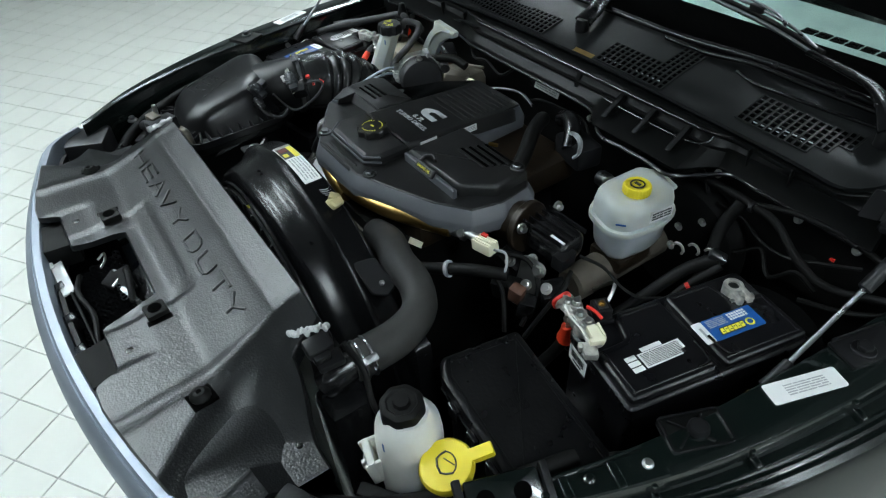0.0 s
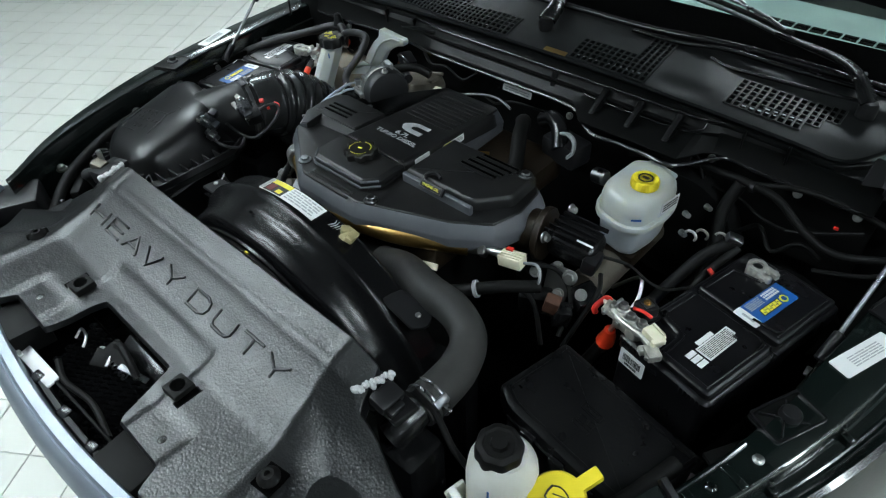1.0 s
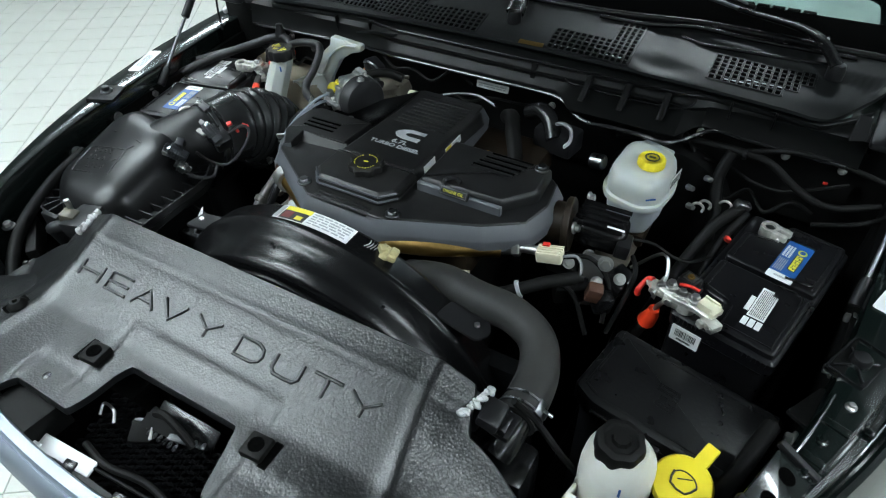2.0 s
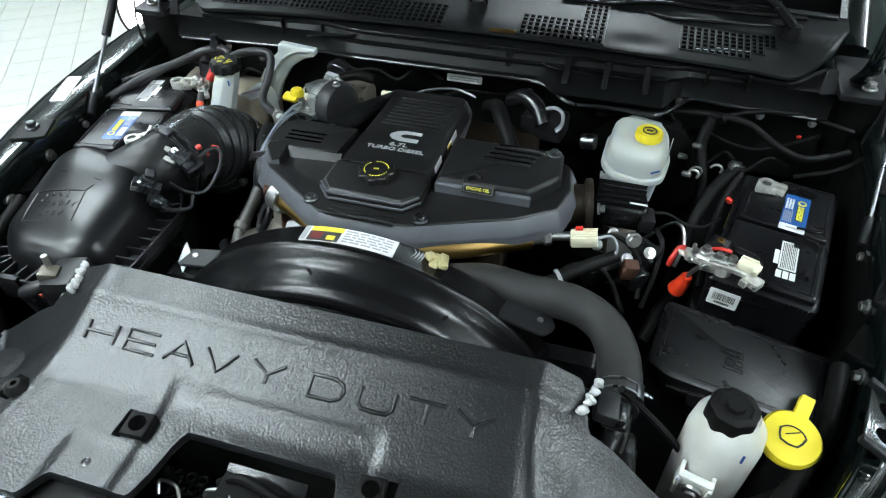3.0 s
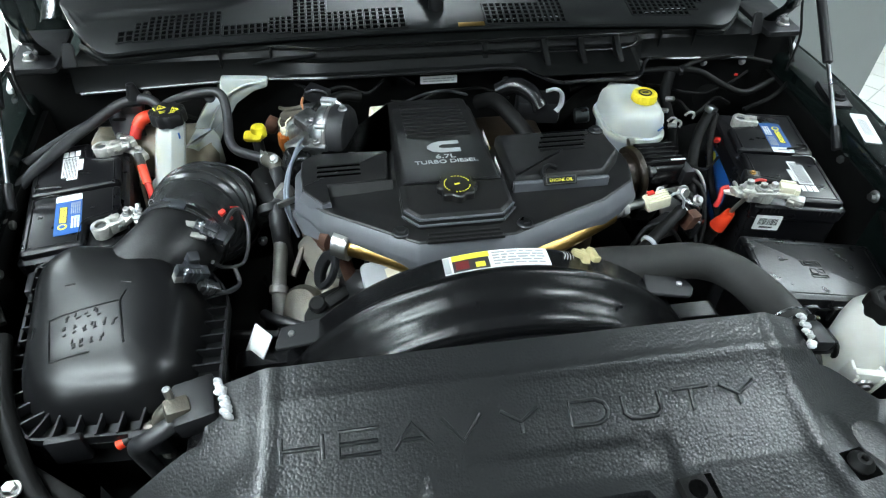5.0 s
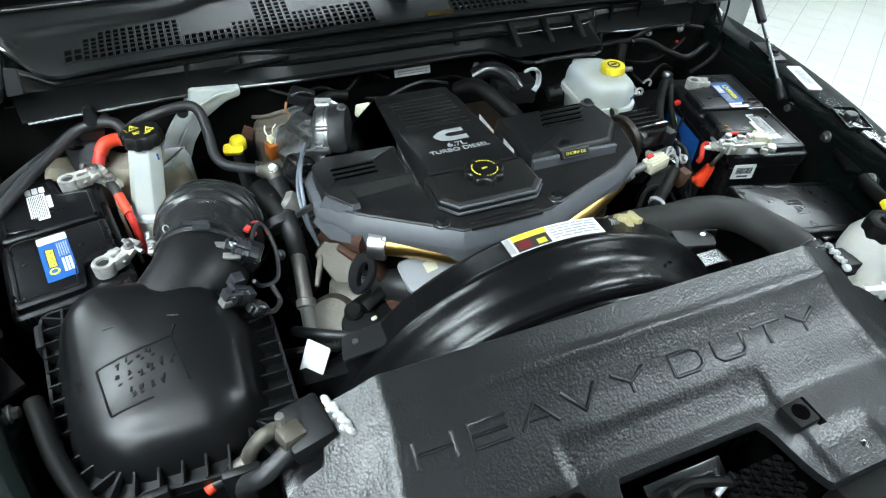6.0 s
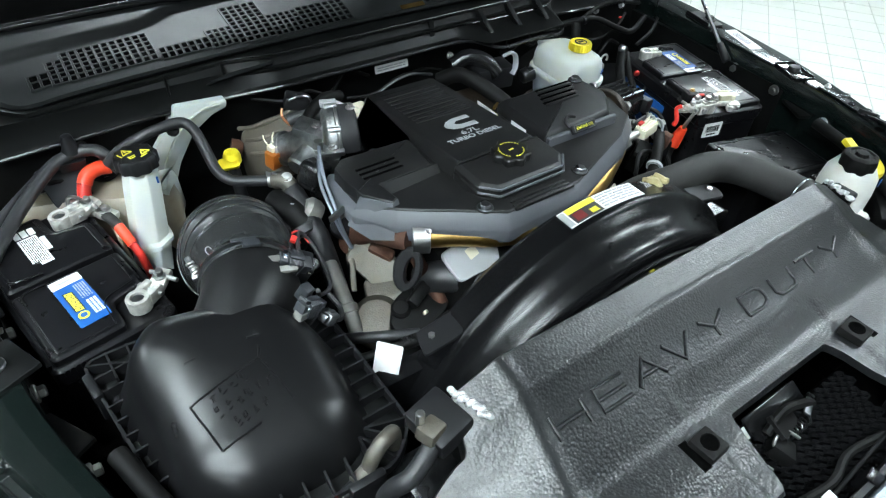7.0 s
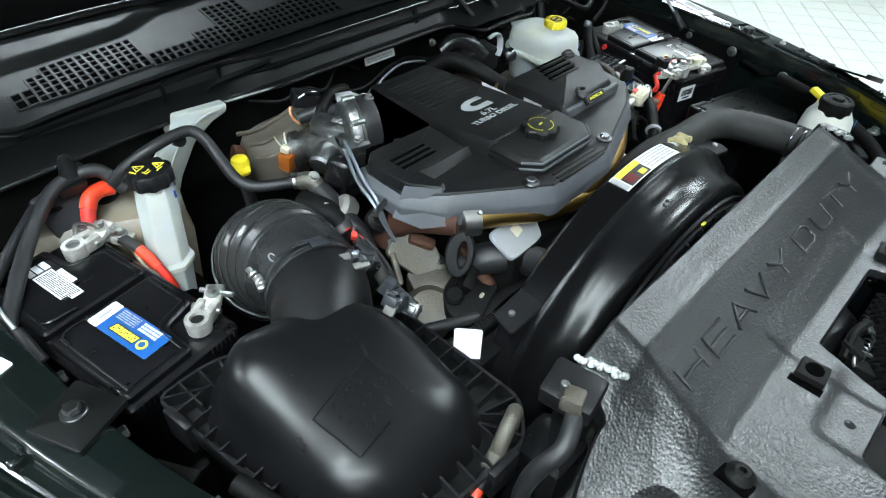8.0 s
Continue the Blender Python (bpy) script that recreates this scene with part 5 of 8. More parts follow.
# block, head and pipes below the cover
ENG = thing("engine", (0, 0.6, 0.62), "grimy cast iron engine under its cover", "engine")
part("block", box(B(), (-0.02, 0.62, 0.84), (0.34, 0.44, 0.46), bev=0.02), M_DARK, ENG)
part("head", box(B(), (0.015, 0.65, 1.085), (0.36, 0.4, 0.06), bev=0.012), M_BROWN, ENG)
part("front_case", box(B(), (0.01, 0.42, 0.96), (0.22, 0.06, 0.18), bev=0.02), M_BROWN, ENG, "oil stained front casing")
part("gold_pipe", tube(B(), [(-0.04, 0.41, 1.112), (0.04, 0.412, 1.118), (0.12, 0.432, 1.121), (0.19, 0.468, 1.120), (0.235, 0.495, 1.117)], 0.017, 16), M_GOLD, ENG, "heat tinted golden pipe")
part("pipe_union", cyl(B(), (0.232, 0.494, 1.117), (0.265, 0.505, 1.122), 0.0125, seg=14, bev=0.002), M_STEEL, ENG)
part("pipe_nut", cyl(B(), (0.255, 0.502, 1.12), (0.268, 0.506, 1.122), 0.016, seg=6, bev=0.002), M_STEEL, ENG)
part("sensor_body", cyl(B(), (0.265, 0.505, 1.122), (0.30, 0.507, 1.128), 0.008, seg=12), M_STEEL, ENG)
cn = part("sensor_plug", box(B(), (0.322, 0.505, 1.131), (0.044, 0.026, 0.022), (0, -8, 8), bev=0.003), M_CREAM, ENG, "cream ribbed connector")
for i in range(4):
    part("plug_rib", box(B(), (0.322, 0.496 + i * 0.006, 1.1425), (0.04, 0.002, 0.003), (0, -8, 8)), M_CREAM, cn)
part("plug_tab", box(B(), (0.312, 0.512, 1.143), (0.012, 0.008, 0.005), (0, -8, 8)), M_RED, cn, "red lock tab")
part("plug_lead", tube(B(), [(0.343, 0.508, 1.133), (0.365, 0.515, 1.136), (0.378, 0.508, 1.122), (0.375, 0.50, 1.09)], 0.0025, 6), M_GREY, ENG)
part("inlet_casting", tube(B(), [(0.20, 0.60, 1.10), (0.27, 0.60, 1.115), (0.315, 0.605, 1.12)], lambda u: 0.045 - 0.006 * u, 18), M_BROWN, ENG, "oil stained brown casting")
part("flange", cyl(B(), (0.312, 0.604, 1.12), (0.325, 0.606, 1.121), 0.05, seg=20, bev=0.002), M_BROWN, ENG)
vb = part("valve_motor", box(B(), (0.375, 0.62, 1.118), (0.09, 0.07, 0.055), (0, 6, 8), bev=0.018, seg=4), M_GLOSS, ENG, "black finned valve motor")
for i in range(5):
    part("fin", box(B(), (0.372, 0.59 + i * 0.015, 1.1475), (0.085, 0.003, 0.008), (0, 6, 8)), M_GLOSS, vb)
part("plug", box(B(), (0.42, 0.60, 1.115), (0.025, 0.04, 0.03), (0, 6, 8), bev=0.004), M_BLACK, vb)
part("bright_tag", box(B(), (0.402, 0.6, 1.1465), (0.03, 0.005, 0.001), (0, 6, 8)), M_LABEL, vb)
for p in ((0.33, 0.665, 1.145), (0.335, 0.575, 1.142)):
    part("bolt", hexbolt(B(), p, 0.007, 0.012, (1, 0, 0.2)), M_STEEL, vb)
part("stay", prism(B(), fillet([(-0.02, -0.05), (0.02, -0.045), (0.026, 0.05), (-0.022, 0.05)], 0.01), [(0, 0), (0.004, 0)], Matrix.Translation((0.385, 0.55, 1.06)) @ turn(70, 0, 10)), M_STEEL, ENG, "pressed steel stay")
part("stay_bolt", hexbolt(B(), (0.405, 0.56, 1.10), 0.009, 0.012, (0.2, -1, 0.5)), M_STEEL, ENG)
for k, (p, sz, r) in enumerate((((0.33, 0.56, 1.07), (0.05, 0.04, 0.03), (10, 20, 15)), ((0.43, 0.57, 1.06), (0.04, 0.05, 0.035), (0, 15, -20)), ((0.36, 0.53, 1.04), (0.06, 0.03, 0.05), (15, 0, 30)), ((0.42, 0.52, 1.05), (0.03, 0.03, 0.04), (5, 10, 40)))):
    part("bracket", box(B(), p, sz, r, bev=0.005), M_GLOSS if k % 2 else M_DARK, ENG)
for p in ((0.37, 0.575, 1.092), (0.345, 0.545, 1.087), (0.435, 0.55, 1.085), (0.40, 0.535, 1.075)):
    part("bracket_bolt", hexbolt(B(), p, 0.007, 0.010, (0.2, -0.6, 0.7)), M_STEEL, ENG)
for pts in ([(0.30, 0.52, 1.10), (0.34, 0.54, 1.105), (0.38, 0.56, 1.10), (0.42, 0.545, 1.07), (0.43, 0.5, 1.02)], [(0.28, 0.47, 1.06), (0.32, 0.5, 1.075), (0.37, 0.505, 1.06), (0.41, 0.48, 1.0)], [(0.44, 0.60, 1.10), (0.455, 0.57, 1.09), (0.45, 0.53, 1.05), (0.44, 0.5, 1.0)]):
    part("engine_lead", tube(B(), pts, 0.0045, 8), M_RUBBER, ENG)
part("casting_tag", box(B(), (0.185, 0.445, 1.075), (0.03, 0.003, 0.012), (-40, 0, 20)), M_CREAM, ENG)
part("loom", tube(B(), [(0.20, 0.40, 1.05), (0.27, 0.43, 1.08), (0.33, 0.47, 1.098), (0.38, 0.51, 1.10)], 0.011, 12), M_RUBBER, ENG, "taped black wiring loom")
part("loom_tie", cyl(B(), (0.292, 0.443, 1.088), (0.297, 0.446, 1.09), 0.0155, seg=14), M_GREY, ENG)
part("brown_plug", box(B(), (0.405, 0.51, 1.075), (0.026, 0.022, 0.035), (10, 10, 20), bev=0.004), M_RUST, ENG, "brown connector")

# exhaust crossover with its clamp, left front of the engine
EX = thing("crossover_pipe", (-0.2, 0.47, 1.08), "rusty exhaust crossover pipe with a band clamp", "pipe")
part("elbow", tube(B(), [(-0.276, 0.606, 1.035), (-0.267, 0.588, 1.072), (-0.262, 0.560, 1.098), (-0.256, 0.527, 1.113), (-0.247, 0.503, 1.119), (-0.235, 0.484, 1.1215)], lambda u: 0.0245 - 0.003 * u, 18), M_RUST, EX, "rough rusty elbow")
part("band_clamp", cyl(B(), (-0.233, 0.482, 1.122), (-0.209, 0.469, 1.122), 0.0255, seg=24, bev=0.001), M_STEEL, EX, "bright steel band clamp")
part("clamp_bolt", hexbolt(B(), (-0.219, 0.464, 1.140), 0.004, 0.010, (0.2, -0.6, 0.5)), M_STEEL, EX)
part("crossover", tube(B(), [(-0.213, 0.471, 1.122), (-0.168, 0.447, 1.122), (-0.12, 0.42, 1.119), (-0.06, 0.406, 1.112), (0.0, 0.404, 1.10)], 0.0175, 18), M_GOLD, EX, "heat tinted steel tube")
part("canister", cyl(B(), (-0.287, 0.617, 1.068), (-0.291, 0.598, 1.094), 0.0215, seg=22, bev=0.007), M_BLACK, EX, "round black vacuum canister")
part("canister_stay", box(B(), (-0.290, 0.606, 1.106), (0.05, 0.012, 0.004), (0, 10, 30), bev=0.001), M_STEEL, EX)
part("manifold_lug", box(B(), (-0.252, 0.545, 1.054), (0.045, 0.022, 0.014), (20, 20, -50), bev=0.006), M_RUST, EX)

# turbo inlet / throttle body group
TB = thing("throttle_body", (-0.25, 0.74, 1.1), "grey cast aluminium throttle body with a black actuator", "throttle body")
AX = Vector((0.93, -0.36, 0.06)).normalized()
qa = AX.to_track_quat("Z", "Y").to_matrix()
DC = Vector((-0.236, 0.737, 1.171))
part("casting", tube(B(), [(-0.305, 0.822, 1.118), (-0.288, 0.800, 1.128), (-0.268, 0.775, 1.142), (-0.245, 0.745, 1.160)], lambda u: 0.024 + 0.010 * u, 22), M_CAST, TB)
part("inlet_flange", lathe(B(), [(0.020, -0.004), (0.031, -0.004), (0.031, 0.004), (0.020, 0.004)], (-0.296, 0.812, 1.122), Vector((-0.5, 0.66, -0.3)).to_track_quat("Z", "Y").to_matrix(), 24, caps=False), M_CAST, TB)
part("face", lathe(B(), [(0.020, -0.016), (0.044, -0.012), (0.050, -0.006), (0.0515, 0.0), (0.0515, 0.008), (0.049, 0.010)], DC, qa, 40), M_CAST, TB, "bright machined rim")
part("seam", lathe(B(), [(0.0505, 0.009), (0.0525, 0.010), (0.0525, 0.0135), (0.0505, 0.0145)], DC, qa, 40, caps=False), M_STEEL, TB)
part("actuator", lathe(B(), [(0.0495, 0.010), (0.0505, 0.016), (0.0505, 0.036), (0.046, 0.043), (0.034, 0.046), (0.020, 0.0462), (0.0, 0.0465)], DC, qa, 40), M_HOSE, TB, "black round actuator cover")
for a in (20, 80, 140, 200, 260, 320):
    v = Vector((0.051 * math.cos(radians(a)), 0.051 * math.sin(radians(a)), 0.0))
    part("rim_lug", cyl(B(), DC + qa @ (v + Vector((0, 0, -0.006))), DC + qa @ (v + Vector((0, 0, 0.016))), 0.0052, seg=10, bev=0.001), M_CAST, TB)
deck = block(B(), fillet(rect(-0.034, -0.020, 0.030, 0.020), 0.006), 0.0, 0.020, 0.003, pose(-0.262, 0.752, 1.170, 6, 10, -48))
box(deck, (-0.268, 0.770, 1.188), (0.024, 0.014, 0.010), (6, 10, -48), bev=0.002)
box(deck, (-0.246, 0.738, 1.194), (0.018, 0.022, 0.010), (6, 10, -48), bev=0.002)
for k in range(4):
    part("cast_rib", box(B(), (-0.281 + 0.011 * k, 0.768 - 0.0125 * k, 1.186), (0.003, 0.034, 0.012), (6, 10, -48), bev=0.0008), M_CAST, TB)
part("top_casting", deck, M_CAST, TB, "ribbed cast housing")
leg = box(B(), (-0.252, 0.700, 1.150), (0.040, 0.022, 0.050), (8, -4, -22), bev=0.004)
box(leg, (-0.262, 0.694, 1.170), (0.050, 0.020, 0.008), (8, -4, -22), bev=0.002)
part("front_casting", leg, M_CAST, TB)
for p in ((-0.240, 0.722, 1.202), (-0.262, 0.738, 1.196), (-0.282, 0.772, 1.182), (-0.205, 0.722, 1.222), (-0.258, 0.690, 1.178), (-0.235, 0.692, 1.176)):
    part("bolt", hexbolt(B(), p, 0.0055, 0.008), M_STEEL, TB)
part("motor", cyl(B(), (-0.312, 0.726, 1.135), (-0.270, 0.748, 1.146), 0.020, seg=18, bev=0.004), M_CAST, TB)
vb = box(B(), (-0.296, 0.690, 1.138), (0.046, 0.044, 0.050), (10, 20, 30), bev=0.012, seg=3)
cyl(vb, (-0.305, 0.672, 1.150), (-0.292, 0.690, 1.140), 0.018, seg=18, bev=0.005)
cyl(vb, (-0.292, 0.665, 1.112), (-0.286, 0.690, 1.118), 0.022, seg=18, bev=0.006)
part("black_body", vb, M_GLOSS, TB, "glossy black valve body")
part("pale_damper", lathe(B(), [(0.0, 0.0), (0.016, 0.003), (0.021, 0.012), (0.021, 0.026), (0.014, 0.033)], (-0.312, 0.640, 1.092), turn(-18, -50, 0).to_3x3(), 24), M_TUBE, TB, "pale grey round damper")
part("cable_sleeve", tube(B(), [(-0.276, 0.828, 1.166), (-0.255, 0.820, 1.172), (-0.235, 0.810, 1.174), (-0.214, 0.800, 1.172)], 0.0115, 12), M_HOSE, TB)
part("plug", box(B(), (-0.252, 0.838, 1.192), (0.046, 0.034, 0.026), (0, 14, -24), bev=0.006), M_BLACK, TB)
part("plug_latch", tube(B(), [(-0.272, 0.826, 1.204), (-0.256, 0.822, 1.210), (-0.238, 0.820, 1.206), (-0.230, 0.824, 1.194)], 0.0022, 6), M_GUN, TB)
part("copper_lead", tube(B(), [(-0.280, 0.842, 1.185), (-0.284, 0.836, 1.172), (-0.276, 0.828, 1.158), (-0.266, 0.822, 1.156)], 0.0024, 8), M_COPPER, TB, "bare copper coloured lead")
part("tag", box(B(), (-0.229, 0.757, 1.221), (0.028, 0.012, 0.010), (0, 0, -20), bev=0.001), M_GREY, TB, "pale grey tag")
part("tag_arm", tube(B(), [(-0.216, 0.753, 1.222), (-0.205, 0.745, 1.216), (-0.198, 0.738, 1.206)], 0.003, 8), M_STEEL, TB)
for dx, dz in ((0.0, 0.0), (-0.009, -0.01)):
    part("steel_line", tube(B(), [(-0.277, 0.701, 1.184 + dz * 1.6), (-0.288 + dx * 0.4, 0.676, 1.183 + dz * 1.4), (-0.303 + dx * 0.7, 0.632, 1.166 + dz), (-0.310 + dx * 0.6, 0.585, 1.142 + dz * 0.5), (-0.308 + dx * 0.4, 0.570, 1.110), (-0.300, 0.560 + dx * 0.4, 1.075)], 0.0030, 8), M_SATIN, TB, "thin bright steel line")
for p in ((-0.277, 0.702, 1.184), (-0.277, 0.698, 1.167)):
    part("banjo", cyl(B(), Vector(p) - Vector((0, 0, 0.007)), Vector(p) + Vector((0, 0, 0.007)), 0.008, seg=6), M_STEEL, TB)
part("rod_clip", box(B(), (-0.305, 0.578, 1.138), (0.046, 0.005, 0.010), (0, -8, 18)), M_STEEL, TB)
junk = thing("coolant_pipe_bundle", (-0.36, 0.6, 0.9), "dark oily pipes and fittings between bellows and engine", "pipe")
for k, (pts, r, mm_) in enumerate([([(-0.334, 0.700, 1.115), (-0.333, 0.680, 1.108), (-0.334, 0.640, 1.095), (-0.335, 0.600, 1.080), (-0.333, 0.575, 1.040), (-0.331, 0.545, 0.985)], 0.0165, M_HOSE), ([(-0.37, 0.47, 0.98), (-0.35, 0.44, 1.0), (-0.31, 0.415, 1.005), (-0.27, 0.40, 1.0)], 0.009, M_HOSE)]):
    part("pipe", tube(B(), pts, r, 12), mm_, junk)
for p in ((-0.35, 0.66, 1.11), (-0.362, 0.57, 1.06)):
    part("fitting", hexbolt(B(), p, 0.006, 0.012, (-0.4, -0.5, 0.7)), M_GUN, junk, "dull plated fitting")
for p in ((-0.355, 0.625, 1.07), (-0.345, 0.535, 1.0)):
    part("bracket", box(B(), p, (0.05, 0.03, 0.02), (25, 15, 40), bev=0.004), M_DARK, junk)
hs = thing("turbo_housing", (-0.32, 0.85, 1.05), "stained cast metal turbo heat shield", "heat shield")
tsh = prism(B(), fillet([(-0.345, 0.885), (-0.300, 0.842), (-0.245, 0.848), (-0.205, 0.862), (-0.20, 0.92), (-0.30, 0.945), (-0.345, 0.935)], 0.018, 4), [(1.03, 0.0), (1.095, 0.0), (1.113, 0.006), (1.121, 0.018)], Matrix(((1, 0, 0, 0), (0, 1, 0, 0), (0.22, 0.0, 1, 0.066), (0, 0, 0, 1))))
part("shell", tsh, M_TAN, hs)
for y0, z0 in ((0.850, 1.098), (0.868, 1.118), (0.905, 1.124)):
    part("shell_rib", tube(B(), [(-0.338, y0 + 0.03, z0 - 0.012), (-0.318, y0 + 0.006, z0 - 0.002), (-0.27, y0 + 0.002, z0 + 0.006), (-0.21, y0 + 0.008, z0 + 0.018)], 0.0042, 8), M_TAN, hs)
part("rust_patch", lathe(B(), [(0.0, 0.0), (0.014, 0.002), (0.019, 0.010), (0.019, 0.024)], (-0.345, 0.905, 1.082), turn(-20, -70, 0).to_3x3(), 20), M_RUST, hs, "rusted end boss")
part("hose", tube(B(), [(-0.17, 0.83, 1.185), (-0.205, 0.82, 1.195), (-0.24, 0.80, 1.192), (-0.262, 0.785, 1.178)], 0.010, 10), M_RUBBER, hs)
og = thing("sensor_connector", (-0.33, 0.75, 1.1), "amber sensor connector with wires", "connector")
part("body", box(B(), (-0.322, 0.803, 1.114), (0.026, 0.024, 0.034), (8, 0, 20), bev=0.004), M_AMBER, og, "amber brown plug")
part("top", box(B(), (-0.322, 0.805, 1.134), (0.014, 0.016, 0.014), (8, 0, 20), bev=0.003), M_CREAM, og)
for k in (-1, 1):
    part("wire", tube(B(), [(-0.322 + 0.004 * k, 0.806, 1.138), (-0.324 + 0.007 * k, 0.812, 1.150), (-0.318 + 0.010 * k, 0.826, 1.152)], 0.0013, 6), M_CREAM, og)
# left front accessories: castings, tube, bracket
AC = thing("engine_front_castings", (-0.3, 0.5, 0.9), "stained aluminium castings and brackets at the engine front", "casting")
part("bracket_plate", prism(B(), fillet([(-0.030, -0.055), (0.012, -0.06), (0.034, -0.02), (0.03, 0.03), (0.012, 0.045), (-0.03, 0.035)], 0.011, 4), [(0, 0), (0.006, 0), (0.009, 0.003)], Matrix.Translation((-0.268, 0.552, 1.035)) @ turn(40, -34, 4)), M_ALU, AC, "stained alloy bracket plate")
part("bracket_bolt", hexbolt(B(), (-0.254, 0.572, 1.064), 0.006, 0.005, (-0.2, -0.75, 0.6)), M_RUST, AC)
part("bracket_rib", box(B(), (-0.300, 0.560, 1.035), (0.010, 0.092, 0.012), (30, 0, -26), bev=0.003), M_ALU, AC)
hb = block(B(), fillet([(-0.036, -0.026), (0.030, -0.032), (0.040, 0.008), (0.018, 0.03), (-0.034, 0.026)], 0.012, 4), 0, 0.045, 0.010, Matrix.Translation((-0.258, 0.520, 0.968)) @ turn(18, -8, -18))
cyl(hb, (-0.240, 0.528, 0.98), (-0.237, 0.515, 1.022), 0.015, seg=18, bev=0.005)
part("pump_housing", hb, M_ALU, AC, "bright cast aluminium housing")
part("housing_bolt", hexbolt(B(), (-0.237, 0.514, 1.022), 0.006, 0.006, (0.1, -0.4, 0.9)), M_GUN, AC)
part("alternator", lathe(B(), [(0.036, 0), (0.044, 0.01), (0.044, 0.045), (0.034, 0.058), (0.015, 0.062)], (-0.292, 0.490, 0.948), turn(28, -22, 0).to_3x3(), 28), M_ALU, AC, "rough cast aluminium housing")
tb = block(B(), fillet([(-0.055, -0.03), (0.04, -0.04), (0.062, -0.005), (0.05, 0.034), (-0.01, 0.042), (-0.05, 0.02)], 0.014, 4), 0, 0.03, 0.006, Matrix.Translation((-0.248, 0.445, 0.982)) @ turn(12, -10, 24))
box(tb, (-0.238, 0.452, 1.026), (0.05, 0.02, 0.03), (30, -15, 24), bev=0.005)
cyl(tb, (-0.272, 0.452, 1.0), (-0.276, 0.446, 1.022), 0.016, seg=18, bev=0.004)
part("tensioner_bracket", tb, M_DARK, AC, "black pressed bracket")
part("drain_tube", tube(B(), [(-0.222, 0.492, 1.10), (-0.222, 0.482, 1.07), (-0.212, 0.46, 1.035), (-0.205, 0.43, 1.0)], 0.0115, 12), M_RUST, AC, "rusty drain tube")
part("coolant_hose", tube(B(), [(-0.215, 0.480, 1.02), (-0.196, 0.456, 1.040), (-0.165, 0.430, 1.042), (-0.135, 0.402, 1.032), (-0.11, 0.385, 1.0)], 0.027, 18), M_HOSE, AC, "fat glossy black rubber hose")
for cx, cy in ((-0.252, 0.411),):
    part("clip", box(B(), (cx, cy, 1.028), (0.009, 0.006, 0.007), (20, 10, 40 + cx * 90), bev=0.002), M_CREAM, AC, "small white plastic clip")
part("heat_tag", prism(B(), fillet([(-0.045, -0.03), (0.04, -0.035), (0.055, 0.0), (0.03, 0.03), (-0.05, 0.025)], 0.012, 4), [(0, 0), (0.005, 0), (0.007, 0.002)], Matrix.Translation((-0.150, 0.437, 1.078)) @ turn(35, 0, 5)), M_GREY, AC, "dull steel plate")
part("tag_label", flat(B(), rect(-0.012, -0.008, 0.014, 0.01), Matrix.Translation((-0.147, 0.4355, 1.0858)) @ turn(35, 0, 15)), M_CREAM, AC, "small printed sticker")
en = Vector((-0.70, -0.52, 0.48)).normalized()
eu = (Vector((0.25, 0.1, 1)) - en * en.dot(Vector((0.25, 0.1, 1)))).normalized()
em = Matrix((eu.cross(en), eu, en)).transposed().to_4x4()
em.translation = Vector((-0.2495, 0.4635, 1.080))


def oval(rx, ry, z, cx=0.0, cy=0.0, k=24):
    return [em @ Vector((cx + rx * math.cos(i * math.tau / k), cy + ry * math.sin(i * math.tau / k), z)) for i in range(k)]


eye = rings(B(), [oval(0.007, 0.021, 0.0, 0.004), oval(0.020, 0.034, 0.0), oval(0.023, 0.037, 0.003), oval(0.023, 0.037, 0.009), oval(0.020, 0.034, 0.012),
                  oval(0.009, 0.023, 0.012, 0.004), oval(0.007, 0.021, 0.010, 0.004), oval(0.007, 0.021, 0.0, 0.004)], False, False)
bmesh.ops.remove_doubles(eye, verts=eye.verts, dist=0.0001)
part("lifting_eye", eye, M_BLACK, AC, "black lifting eye")
part("dip_tube", tube(B(), [(-0.328, 0.64, 1.10), (-0.332, 0.606, 1.068), (-0.337, 0.55, 1.035), (-0.342, 0.497, 1.006), (-0.345, 0.46, 0.97)], 0.0125, 14), M_TUBE, AC, "dull grey metal tube")
part("tube_collar", cyl(B(), (-0.330, 0.618, 1.080), (-0.334, 0.59, 1.057), 0.0165, seg=16, bev=0.002), M_TUBE, AC)
part("tube_flare", cyl(B(), (-0.341, 0.505, 1.011), (-0.343, 0.492, 1.003), 0.0165, seg=16, bev=0.002), M_TUBE, AC)
part("rubber_elbow", tube(B(), [(-0.365, 0.705, 1.10), (-0.352, 0.66, 1.10), (-0.338, 0.628, 1.080), (-0.332, 0.606, 1.064)], 0.022, 14), M_RUBBER, AC, "black rubber elbow hose")
part("rubber_band", cyl(B(), (-0.349, 0.632, 1.087), (-0.347, 0.618, 1.078), 0.026, seg=16, bev=0.002), M_HOSE, AC)
part("lower_pipe", tube(B(), [(-0.36, 0.4, 0.88), (-0.28, 0.42, 0.9), (-0.2, 0.45, 0.9)], 0.04, 14), M_DARK, AC)
part("belt", tube(B(), [(-0.26, 0.405, 0.99), (-0.2, 0.4, 1.01), (-0.12, 0.4, 0.98), (-0.1, 0.4, 0.85)], 0.012, 6, flat=0.35), M_RUBBER, AC)
TAG = thing("white_tag", (-0.352, 0.355, 1.03), "blank white tag on a black cable", "tag")
nrm = Vector((-0.6, -0.55, 0.55)).normalized()
upv = (Vector((0, 0, 1)) - nrm * nrm.z).normalized()
rgt = upv.cross(nrm)
